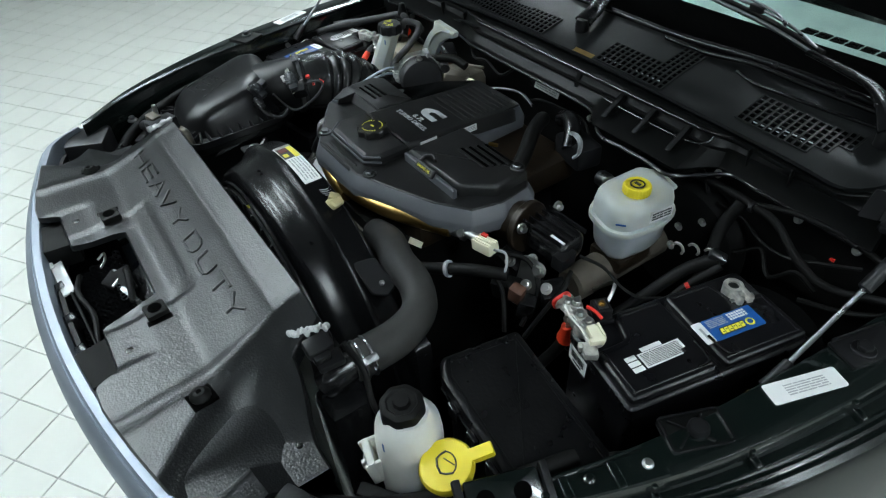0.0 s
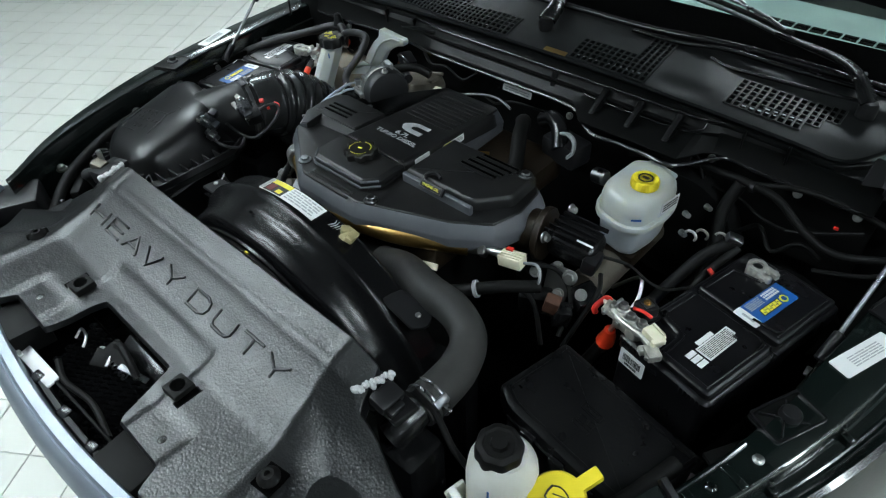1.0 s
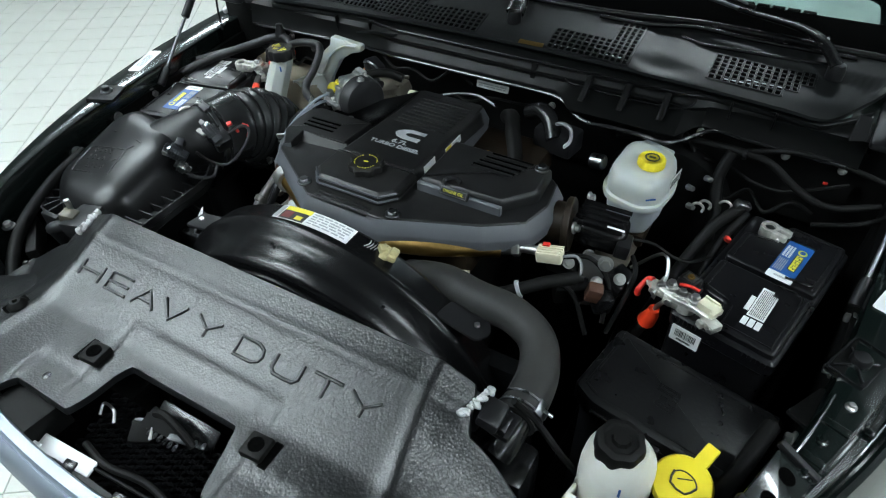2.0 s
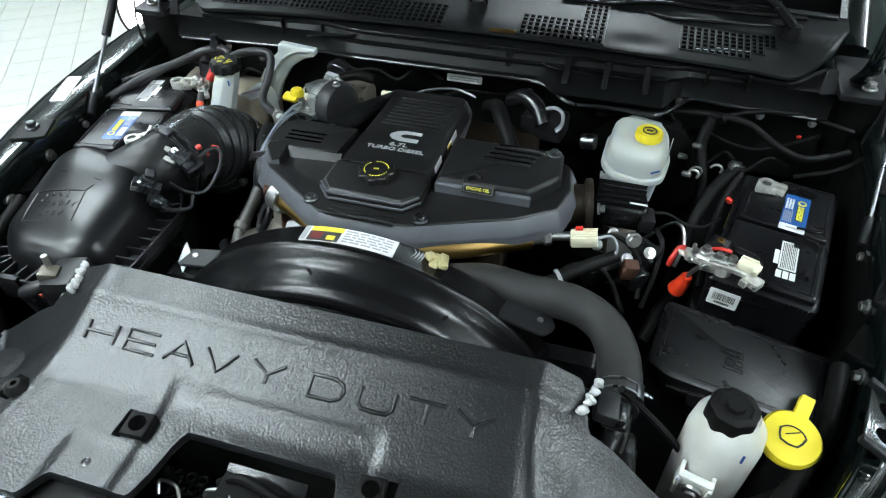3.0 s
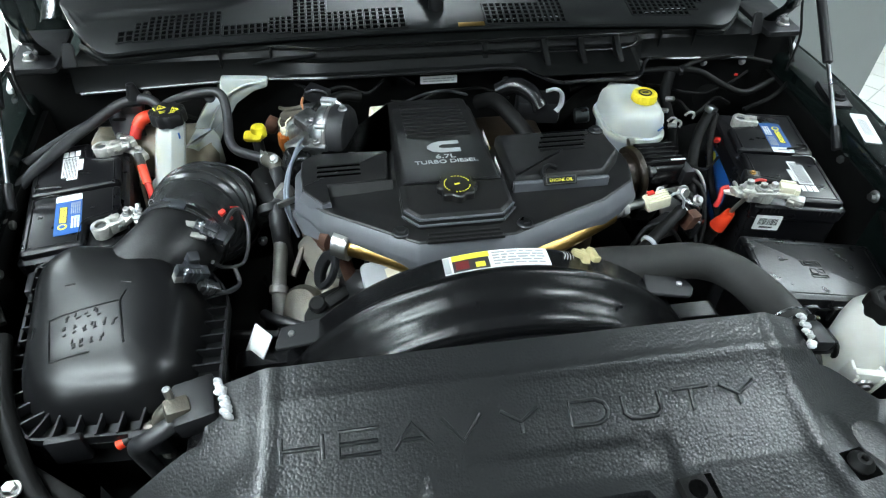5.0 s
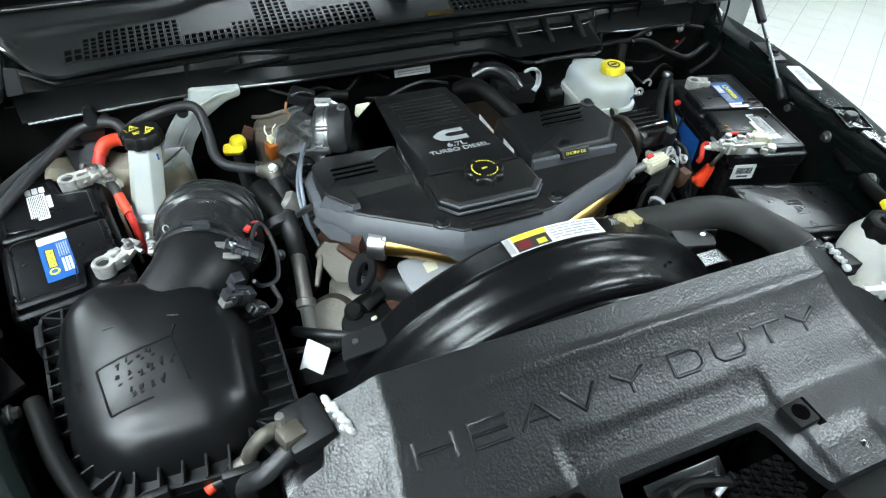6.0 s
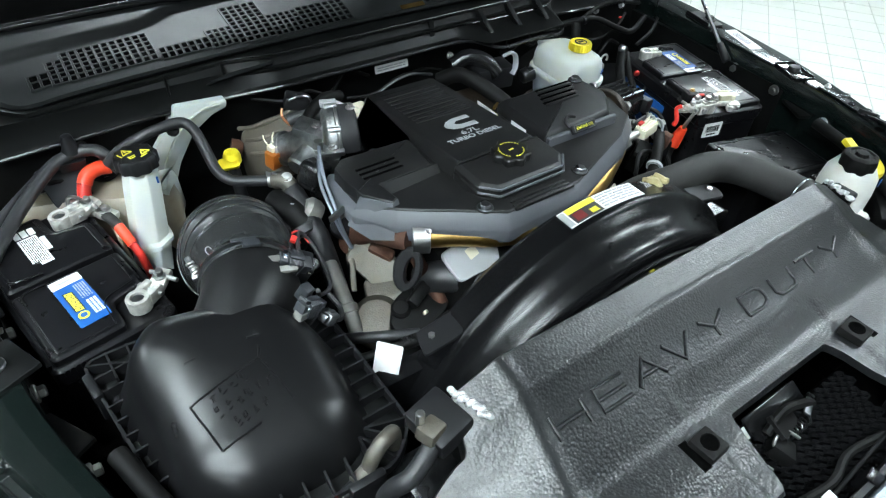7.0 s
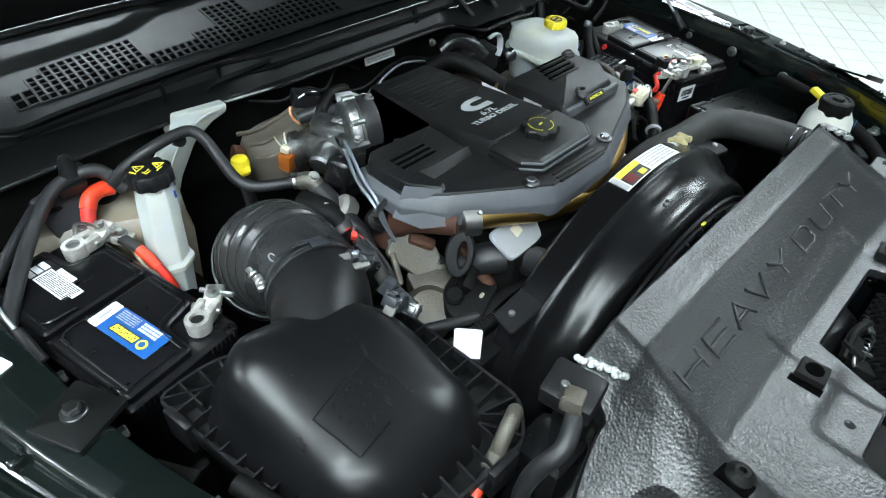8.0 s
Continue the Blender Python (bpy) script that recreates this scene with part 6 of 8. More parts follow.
tm = Matrix((rgt, upv, nrm)).transposed().to_4x4()
part("sheet", prism(B(), fillet([(-0.019, -0.026), (0.018, -0.028), (0.02, 0.024), (-0.019, 0.025)], 0.003), [(0, 0), (0.002, 0)], Matrix.Translation(Vector((-0.352, 0.352, 1.046)) + nrm * 0.012) @ tm), M_LABEL, TAG)
part("cable", tube(B(), [(-0.46, 0.40, 1.02), (-0.40, 0.375, 1.045), (-0.35, 0.36, 1.055), (-0.29, 0.345, 1.062), (-0.22, 0.34, 1.07)], 0.007, 10), M_RUBBER, TAG)
cf = B()
for i in range(14):
    p = Vector((-0.33 + i * 0.0042, 0.356 - i * 0.001, 1.057 + i * 0.0006))
    cyl(cf, p, p + Vector((0.0022, -0.0004, 0.0003)), 0.0095, seg=12)
part("conduit", cf, M_RUBBER, TAG, "corrugated black conduit")

# ---- batteries ----
def battery(cx, cy, rot, label, flip, W=0.0845, Ln=0.163):
    """A group size car battery: case, two part lid, terminals and stickers. Local x across, y along."""
    m = pose(cx, cy, 0.011, 0, 0, rot)
    t = thing("battery", (cx, cy, 0.911), label, "battery", "batteries")
    part("case", prism(B(), fillet(rect(-W + 0.004, -Ln + 0.004, W - 0.004, Ln - 0.004), 0.012), [(0.9, 0.003), (0.905, 0.0), (1.05, 0.0), (1.055, -0.004), (1.068, -0.004), (1.07, -0.002)], m), M_BATT, t)
    part("lid", prism(B(), fillet(rect(-W, -Ln, W, Ln), 0.012), [(1.068, 0.0), (1.078, 0.0), (1.082, 0.004), (1.0825, 0.006)], m), M_BATT, t)
    # raised lid panels leave the terminal corners low
    sx = flip
    for k in (-1, 1):
        q = [(-sx * (W - 0.008), k * 0.006), (-sx * (W - 0.008), k * (Ln - 0.008)), (sx * 0.018, k * (Ln - 0.008)), (sx * 0.022, k * 0.101), (sx * (W - 0.012), k * 0.090), (sx * (W - 0.012), k * 0.006)]
        if k * sx > 0:
            q = q[::-1]
        pn = part("lid_panel", prism(B(), fillet(q, 0.008), [(1.08, 0.0), (1.0915, 0.0), (1.0945, 0.003), (1.095, 0.005)], m), M_BATT, t)
        edge = inset(fillet(q, 0.008), 0.010)
        groove = B()
        tube(groove, [m @ Vector((*edge[i], 1.0952)) for i in range(0, len(edge), 1)], 0.0012, 6, 1)
        part("lid_edge", groove, M_BATT, pn)
        hd = B()
        hx = -sx * (W - 0.02)
        tube(hd, [m @ Vector((hx, k * 0.035, 1.095)), m @ Vector((hx, k * 0.02, 1.099)), m @ Vector((hx + sx * 0.012, k * 0.014, 1.1)), m @ Vector((hx + sx * 0.04, k * 0.013, 1.098))], 0.0022, 6, 4)
        part("catch", hd, M_GLOSS, pn)
    for k in (-1, 1):
        vents = B()
        for i in range(6):
            box(vents, m @ Vector((k * (W - 0.03) - 0.0 + (i - 2.5) * 0.007, -Ln - 0.001, 1.074)), (0.0014, 0.003, 0.008), (0, 0, rot))
        part("ridge_row", vents, M_BATT, t)
    return t, m


def maker_label(t, m, lx, ly, rz):
    """The blue label: white end, yellow word bar and small print, as plain shapes."""
    k = m @ pose(lx, ly, 1.0953, 0, 0, rz)
    lb = part("blue_label", flat(B(), fillet(rect(-0.040, -0.021, 0.052, 0.021), 0.003), k), M_BLUE, t, "blue label with a yellow word bar")
    part("white_end", flat(B(), fillet(rect(-0.058, -0.021, -0.040, 0.021), 0.003), k, 0.0008), M_LABEL, lb)
    part("word_bar", flat(B(), fillet([(-0.026, -0.0145), (0.019, -0.0145), (0.022, -0.001), (-0.023, -0.001)], 0.002), k, 0.0010), M_INK, lb, "black word bar")
    sh = B()
    for i in range(6):
        x = -0.0235 + i * 0.0073
        flat(sh, [(x, -0.0128), (x + 0.0058, -0.0128), (x + 0.0076, -0.0028), (x + 0.0018, -0.0028)], k, 0.0013)
    part("word_blocks", sh, M_YINK, lb, "row of slanted yellow blocks")
    cut = B()
    for i in range(6):
        x = -0.0235 + i * 0.0073
        flat(cut, rect(x + 0.0024, -0.0105 + 0.003 * (i % 2), x + 0.0050, -0.0088 + 0.003 * (i % 2)), k, 0.0016)
    part("word_cuts", cut, M_INK, lb)
    part("roundel", lathe(B(), [(0.0075, 0), (0.0075, 0.0012), (0, 0.0012)], k @ Vector((0.031, -0.008, 0)), seg=18), M_YINK, lb, "plain yellow roundel")
    part("roundel_core", lathe(B(), [(0.0045, 0), (0.0045, 0.0017), (0, 0.0017)], k @ Vector((0.031, -0.008, 0)), seg=14), M_BLUE, lb)
    dots = B()
    for i in range(7):
        for j in range(3):
            flat(dots, rect(0.006 + i * 0.0048, 0.005 + j * 0.0048, 0.0095 + i * 0.0048, 0.0085 + j * 0.0048), k, 0.0011)
    part("white_dots", dots, M_LABEL, lb)
    part("small_print", bars(B(), k, -0.034, 0.003, 0.0, 0.019, 5, random.Random(2), 0.5, 0.0011, 3), M_GREY, lb)
    part("bar_code", bars(B(), k @ pose(-0.049, 0, 0, 0, 0, 90), -0.012, -0.004, 0.01, 0.004, 1, random.Random(4), 0.5, 0.0014, 9), M_GREY, lb)


def paper_label(t, m, lx, ly, rz):
    k = m @ pose(lx, ly, 1.0953, 0, 0, rz)
    lb = part("paper_label", flat(B(), [(-0.030, -0.0135), (0.034, -0.0135), (0.034, -0.004), (0.044, -0.004), (0.044, 0.0135), (-0.030, 0.0135)], k), M_LABEL, t, "white printed battery label")
    part("tick_boxes", [flat(bm, rect(-0.052, -0.014 + i * 0.0105, -0.034, -0.0055 + i * 0.0105), k) for bm in [B()] for i in range(3)][-1], M_LABEL, lb, "three small white boxes")
    part("side_slip", flat(B(), rect(-0.02, 0.0145, 0.016, 0.022), k), M_LABEL, lb)
    part("print", bars(B(), k, -0.027, -0.0115, 0.04, 0.0115, 9, random.Random(6), 0.45, 0.001, 7), M_INK, lb)


DB, md = battery(0.647, 0.651, -13.5, "black car battery with blue and white lid labels", -1)
maker_label(DB, md, 0.017, 0.060, 90)
paper_label(DB, md, 0.024, -0.074, 92)
kf = md @ pose(-0.048, -0.1635, 1.045, 90, 0, 0)
fl = part("front_label", flat(B(), fillet(rect(-0.024, -0.017, 0.024, 0.017), 0.002), kf, 0.001), M_LABEL, DB, "white barcode label")
bc, rb = B(), random.Random(9)
x = -0.017
while x < 0.018:
    w = rb.choice((0.0006, 0.001, 0.0016))
    flat(bc, rect(x, -0.005, x + w, 0.010), kf, 0.0014)
    x += w + rb.choice((0.0008, 0.0012))
part("bar_code", bc, M_INK, fl)
part("code_digits", bars(B(), kf, -0.012, -0.013, 0.012, -0.008, 1, random.Random(7), 0.8, 0.0014, 6), M_INK, fl)
part("side_label", flat(B(), rect(-0.10, -0.06, 0.06, 0.05), md @ pose(-0.0825, 0.02, 0.99, 90, 0, -90), 0.001), M_BLUE, DB, "large blue side label")
part("side_roundel", lathe(B(), [(0.016, 0), (0.016, 0.002), (0, 0.002)], md @ Vector((-0.083, 0.08, 1.02)), turn(0, -90, -13.5).to_3x3(), 18), M_YINK, DB)
PB, mp = battery(-0.689, 0.700, 11, "black car battery beside the coolant bottle", 1)
maker_label(PB, mp, -0.008, -0.072, -89)
paper_label(PB, mp, -0.0138, 0.079, -90)


def clamp(p, rot, name="battery_clamp", big=True):
    c = thing(name, p, "dull grey lead battery terminal clamp", "terminal clamp", "terminal clamps")
    m = pose(*p, 0, 0, rot)
    ring = B()
    rings(ring, [[m @ Vector((r * math.cos(a), r * math.sin(a), z)) for a in [2 * math.pi * i / 20 for i in range(20)]] for r, z in ((0.016, -0.002), (0.0165, 0.017), (0.0155, 0.019), (0.0095, 0.019), (0.0095, -0.002), (0.016, -0.002))], False, False)
    part("ring", ring, M_LEAD, c)
    part("post", lathe(B(), [(0.009, 0), (0.0085, 0.0155), (0, 0.016)], m @ Vector((0, 0, 0)), seg=16), M_GUN, c, "dark lead post")
    for k in (-1, 1):
        part("jaw", box(B(), m @ Vector((0.022, k * 0.009, 0.009)), (0.026, 0.011, 0.02), (0, 0, rot), bev=0.003), M_LEAD, c)
    part("bolt", cyl(B(), m @ Vector((0.024, -0.02, 0.01)), m @ Vector((0.024, 0.02, 0.01)), 0.0035, seg=8), M_STEEL, c)
    part("nut", cyl(B(), m @ Vector((0.024, 0.012, 0.01)), m @ Vector((0.024, 0.019, 0.01)), 0.0065, seg=6), M_STEEL, c)
    if big:
        part("strap", box(B(), m @ Vector((0.045, 0.0, 0.012)), (0.034, 0.024, 0.011), (0, -14, rot + 12), bev=0.003), M_LEAD, c)
        part("side_stud", cyl(B(), m @ Vector((0.05, -0.026, 0.016)), m @ Vector((0.05, 0.02, 0.016)), 0.0035, seg=8), M_STEEL, c)
        part("washer", cyl(B(), m @ Vector((0.046, 0, 0.0175)), m @ Vector((0.046, 0, 0.0195)), 0.0095, seg=14), M_STEEL, c)
        part("stud", hexbolt(B(), m @ Vector((0.046, 0, 0.015)), 0.006, 0.014), M_STEEL, c)
    return c


clamp((-0.617, 0.580, 1.099), 35)
clamp((-0.671, 0.823, 1.099), 14)
clamp((0.633, 0.773, 1.097), -20, big=False)
clamp((0.548, 0.524, 1.099), 170)
FZ = thing("fuse_terminal", (0.55, 0.52, 1.1), "bolted grey fuse terminal bridge on the battery post", "terminal")
mf = pose(0.551, 0.520, 1.117, 0, 0, -17)


def on_bridge(x, y, z):
    return mf @ Vector((x, y, z))


bridge = prism(B(), fillet([(-0.048, -0.012), (-0.02, -0.015), (0.012, -0.011), (0.045, -0.014), (0.045, 0.010), (0.01, 0.013), (-0.03, 0.014), (-0.05, 0.008)], 0.005), [(-0.005, 0.001), (-0.003, 0), (0.003, 0), (0.005, 0.002)], mf)
box(bridge, on_bridge(-0.012, -0.004, 0.006), (0.03, 0.016, 0.006), (0, 0, -12), bev=0.002)
part("bridge", bridge, M_LEAD, FZ)
arm = prism(B(), fillet([(-0.082, 0.004), (-0.06, -0.006), (-0.035, -0.004), (-0.035, 0.012), (-0.058, 0.018), (-0.078, 0.017)], 0.004), [(-0.003, 0), (0.002, 0), (0.004, 0.002)], mf @ pose(0, 0, -0.004, 0, -6, 0))
part("arm", arm, M_LEAD, FZ, "grey cast lug arm")
part("cube", box(B(), (0.541, 0.566, 1.112), (0.030, 0.028, 0.026), (0, 0, -24), bev=0.003), M_BLACK, FZ, "black fuse cube")
part("cube_foot", box(B(), (0.541, 0.566, 1.101), (0.038, 0.034, 0.008), (0, 0, -24), bev=0.002), M_BLACK, FZ)
part("cube_window", box(B(), (0.541, 0.566, 1.126), (0.019, 0.016, 0.002), (0, 0, -24), bev=0.0008), M_GUN, FZ, "smoky fuse window")
part("cube_stud", hexbolt(B(), (0.541, 0.566, 1.1265), 0.004, 0.005), M_GOLD, FZ)
for x, y in ((-0.036, 0.004), (-0.014, -0.002), (0.006, 0.002)):
    part("washer", cyl(B(), on_bridge(x, y, 0.005), on_bridge(x, y, 0.0068), 0.0105, seg=16), M_STEEL, FZ)
    part("nut", hexbolt(B(), on_bridge(x, y, 0.006), 0.0068, 0.013), M_STEEL, FZ)
fuse = box(B(), on_bridge(0.030, 0.002, 0.011), (0.030, 0.021, 0.013), (0, 0, -22), bev=0.002)
box(fuse, on_bridge(0.030, 0.010, 0.0185), (0.026, 0.004, 0.004), (0, 0, -22), bev=0.001)
box(fuse, on_bridge(0.044, -0.004, 0.012), (0.008, 0.022, 0.010), (0, 0, -30), bev=0.001)
part("cream_fuse", fuse, M_CREAM, FZ, "pale plastic fuse holder")
tail = box(B(), on_bridge(0.046, -0.014, -0.004), (0.026, 0.022, 0.014), (0, 0, -38), bev=0.003)
box(tail, on_bridge(0.034, -0.020, -0.006), (0.012, 0.014, 0.012), (0, 0, -38), bev=0.002)
part("tail", tail, M_LEAD, FZ)
part("clamp_bolt", cyl(B(), on_bridge(0.050, -0.030, -0.003), on_bridge(0.036, 0.002, -0.003), 0.0035, seg=8), M_STEEL, FZ)
part("red_boot", tube(B(), [on_bridge(-0.068, 0.008, -0.003), on_bridge(-0.078, 0.008, -0.010), (0.470, 0.537, 1.092), (0.470, 0.540, 1.078)], lambda u: 0.0042 + 0.0012 * u, 10), M_RED, FZ, "red rubber boot")
part("red_sleeve", tube(B(), [on_bridge(-0.030, 0.020, 0.004), on_bridge(-0.014, 0.026, 0.006), on_bridge(0.000, 0.030, 0.003)], 0.0030, 8), M_RED, FZ, "short red sleeve")
OC = thing("orange_cap_lead", (0.501, 0.54, 1.02), "orange capped terminal lead", "cable")
part("cap", tube(B(), [(0.503, 0.535, 1.062), (0.501, 0.54, 1.042), (0.495, 0.545, 1.018)], lambda u: 0.009 + 0.007 * u, 12), M_ORANGE, OC)
part("lead", tube(B(), [(0.495, 0.545, 1.02), (0.478, 0.54, 0.97), (0.46, 0.50, 0.92)], 0.011, 10), M_RUBBER, OC)
part("pin", tube(B(), [(0.52, 0.53, 1.10), (0.508, 0.534, 1.075), (0.503, 0.536, 1.058)], 0.004, 8), M_STEEL, OC)

# battery cables
CB = thing("battery_cable", (0.55, 0.78, 1.05), "thick black taped battery cable with grey lug", "cable", "battery cables")
part("cable", tube(B(), [(0.58, 0.805, 1.118), (0.545, 0.77, 1.085), (0.52, 0.72, 1.04), (0.50, 0.65, 1.0), (0.48, 0.56, 0.97)], 0.011, 12), M_RUBBER, CB)
part("cable", tube(B(), [(0.59, 0.80, 1.11), (0.565, 0.75, 1.07), (0.55, 0.68, 1.02), (0.54, 0.6, 0.98)], 0.007, 12), M_RUBBER, CB)
part("lug", box(B(), (0.578, 0.803, 1.121), (0.03, 0.02, 0.016), (10, 20, 30), bev=0.005), M_GUN, CB)
part("red_mark", cyl(B(), (0.572, 0.74, 1.082), (0.575, 0.745, 1.085), 0.007, seg=10), M_RED, CB)
PC = thing("positive_cable", (-0.6, 0.85, 1.05), "red sleeved positive cable behind the battery", "cable", "battery cables")
part("orange_boot", tube(B(), [(-0.572, 0.914, 1.121), (-0.592, 0.914, 1.124), (-0.610, 0.907, 1.121), (-0.620, 0.899, 1.110)], 0.0125, 14), M_ORANGE, PC)
part("red_boot", tube(B(), [(-0.620, 0.899, 1.111), (-0.625, 0.892, 1.100), (-0.628, 0.886, 1.090)], 0.0112, 14), M_RED, PC)
part("clamp_block", box(B(), (-0.640, 0.866, 1.088), (0.030, 0.034, 0.018), (0, 0, 40), bev=0.003), M_LEAD, PC)
part("clamp_block", box(B(), (-0.628, 0.836, 1.098), (0.042, 0.016, 0.012), (0, 8, -22), bev=0.003), M_LEAD, PC)
part("clamp_block", box(B(), (-0.606, 0.822, 1.092), (0.030, 0.022, 0.014), (0, 12, -48), bev=0.003), M_LEAD, PC)
part("clamp_arch", tube(B(), [(-0.655, 0.872, 1.092), (-0.650, 0.870, 1.112), (-0.638, 0.862, 1.114), (-0.626, 0.846, 1.108)], 0.0042, 8, flat=0.6), M_STEEL, PC, "bent bright strap")
for p in ((-0.644, 0.866, 1.097), (-0.628, 0.838, 1.103), (-0.607, 0.824, 1.098)):
    part("nut", hexbolt(B(), p, 0.0065, 0.011), M_STEEL, PC)
part("grey_lead", tube(B(), [(-0.612, 0.828, 1.094), (-0.604, 0.806, 1.092), (-0.598, 0.789, 1.084)], 0.0085, 12), M_SLEEVE, PC)
part("orange_lead", tube(B(), [(-0.599, 0.792, 1.086), (-0.595, 0.779, 1.077), (-0.590, 0.764, 1.064)], 0.0085, 14), M_ORANGE, PC)
part("red_lead", tube(B(), [(-0.590, 0.764, 1.064), (-0.585, 0.750, 1.046), (-0.582, 0.738, 1.020), (-0.580, 0.730, 0.97)], 0.0068, 12), M_RED, PC)
part("frayed_lead", tube(B(), [(-0.604, 0.806, 1.090), (-0.604, 0.780, 1.066), (-0.598, 0.748, 1.035), (-0.588, 0.71, 0.99)], 0.0032, 8), M_AGED, PC, "pale stained inner lead")
TRAY = [(0.647, 0.651, -13.5), (-0.689, 0.700, 11)]
for x, y, r in TRAY:
    t = solo("battery_tray", block(B(), fillet(rect(-0.098, -0.175, 0.098, 0.175), 0.012), 0.612, 0.910, 0.006, pose(x, y, 0, 0, 0, r)), M_BLACK, "plain black plastic tray under a battery", "tray", group="battery trays")

# ---- fuse box ----
FB = thing("fuse_box", (0.585, 0.37, 0.95), "flat black fuse box with a faint moulded mark on its lid", "fuse box")
fq = [(0.442, 0.322), (0.474, 0.303), (0.688, 0.284), (0.726, 0.430), (0.470, 0.456)]
FBM = Matrix(((1, 0, 0, 0), (0, 1, 0, 0), (-0.13, 0.02, 1, 0.067), (0, 0, 0, 1)))      # the lid falls away towards the wing
part("lid", prism(B(), fillet(fq, 0.010), [(1.030, 0.0), (1.056, 0.0), (1.062, 0.002), (1.0645, 0.006), (1.065, 0.010)], FBM), M_SCUFF, FB)
part("lid_rim", rings(B(), [[FBM @ Vector((x, y, z)) for x, y in inset(fillet(fq, 0.010), e)] for z, e in ((1.0648, 0.012), (1.0662, 0.013), (1.0662, 0.016), (1.0646, 0.017))], False, False), M_SCUFF, FB, "fine moulded rim")
part("body", prism(B(), fillet(fq, 0.010), [(0.62, 0.016), (1.0, 0.012), (1.034, 0.008)], FBM), M_BLACK, FB)
part("front_edge", tube(B(), [FBM @ Vector((x, y, 1.045)) for x, y in ((0.476, 0.301), (0.58, 0.2915), (0.684, 0.282))], 0.0028, 8), M_GLOSS, FB)
for k in (0.2, 0.45, 0.7):
    x, y = 0.476 + k * 0.208, 0.301 - k * 0.019
    part("lid_catch", box(B(), FBM @ Vector((x, y - 0.003, 1.040)), (0.024, 0.010, 0.030), (0, 0, -5), bev=0.002), M_GLOSS, FB, "black lid catch")
mk = B()
for cx, cy, w, h in ((0.568, 0.380, 0.034, 0.012), (0.568, 0.380, 0.024, 0.006), (0.564, 0.362, 0.012, 0.011), (0.578, 0.362, 0.010, 0.009), (0.568, 0.350, 0.030, 0.006)):
    q = [FBM @ Vector((cx + x, cy + y - 0.1 * x, 1.0656)) for x, y in fillet(rect(-w / 2, -h / 2, w / 2, h / 2), 0.002, 2)]
    for i in range(len(q)):
        cyl(mk, q[i], q[(i + 1) % len(q)], 0.0008, seg=6)
part("moulded_mark", mk, M_SCUFF, FB, "faint worn moulded mark")

# ---- white bottle with black cap, yellow washer cap ----
WB = thing("white_bottle", (0.535, 0.20, 0.9), "white plastic fluid bottle with a black cap", "bottle")
part("body", lathe(B(), [(0.045, 0), (0.047, 0.1), (0.047, 0.19), (0.044, 0.215), (0.034, 0.232), (0.03, 0.24)], (0.54, 0.205, 0.915), seg=32), M_WHITE, WB)
def lobed_cap(c, r, amp, n, steps):
    """A screw cap with shallow lobes round its rim; steps are (z, scale)."""
    a = [2 * math.pi * i / (8 * n) for i in range(8 * n)]
    return rings(B(), [[(c[0] + (r + amp * math.cos(n * t)) * k * math.cos(t), c[1] + (r + amp * math.cos(n * t)) * k * math.sin(t), z) for t in a] for z, k in steps])


part("cap", lobed_cap((0.535, 0.203), 0.030, 0.0009, 8, [(1.140, 0.97), (1.144, 1.0), (1.163, 1.0), (1.169, 0.95), (1.1715, 0.84), (1.172, 0.7), (1.1695, 0.62), (1.1695, 0.4), (1.175, 0.34), (1.1755, 0.1)]), M_RUBBER, WB, "dusty black screw cap")
bk = B()
box(bk, (0.515, 0.155, 1.05), (0.045, 0.012, 0.055), (10, 0, -15), bev=0.004)
box(bk, (0.497, 0.165, 1.05), (0.006, 0.03, 0.05), (10, 0, -15), bev=0.002)
box(bk, (0.535, 0.155, 1.05), (0.006, 0.03, 0.05), (10, 0, -15), bev=0.002)
part("bracket", bk, M_WHITE, WB)
part("bracket_bolt", lathe(B(), [(0.013, 0), (0.012, 0.004), (0.007, 0.005), (0.007, 0.009), (0, 0.009)], (0.514, 0.149, 1.05), turn(100, 0, -15).to_3x3(), 14), M_STEEL, WB)
part("blue_mark", box(B(), (0.553, 0.1595, 1.128), (0.003, 0.001, 0.016)), M_BLUE, WB)
YC = thing("washer_filler", (0.615, 0.215, 0.95), "yellow washer fluid cap with a wiper symbol", "cap")
my = Matrix.Translation((0.616, 0.214, 1.117)) @ turn(14, 4, -20)
part("cap", lathe(B(), [(0.036, -0.010), (0.037, -0.006), (0.037, 0.0), (0.034, 0.004), (0.0, 0.005)], my @ Vector((0, 0, 0)), my.to_3x3(), 36), M_YELLOW, YC)
part("tab", prism(B(), fillet(rect(-0.009, 0.028, 0.009, 0.064), 0.003), [(-0.006, 0), (0.002, 0), (0.004, 0.001)], my), M_YELLOW, YC)
sy = B()
tube(sy, [my @ Vector(p) for p in ((-0.016, 0.006, 0.0056), (-0.011, -0.009, 0.0056), (0.009, -0.009, 0.0056), (0.015, 0.006, 0.0056))], 0.0014, 6, 2)
tube(sy, [my @ Vector((0.016 * math.cos(a), 0.002 + 0.012 * math.sin(a), 0.0056)) for a in (0.3, 0.8, 1.3, 1.8, 2.3, 2.84)], 0.001, 6, 2)
tube(sy, [my @ Vector(p) for p in ((-0.008, 0.0, 0.0056), (0.006, 0.011, 0.0056))], 0.0008, 6, 2)
part("symbol", sy, M_INK, YC, "black wiper symbol")
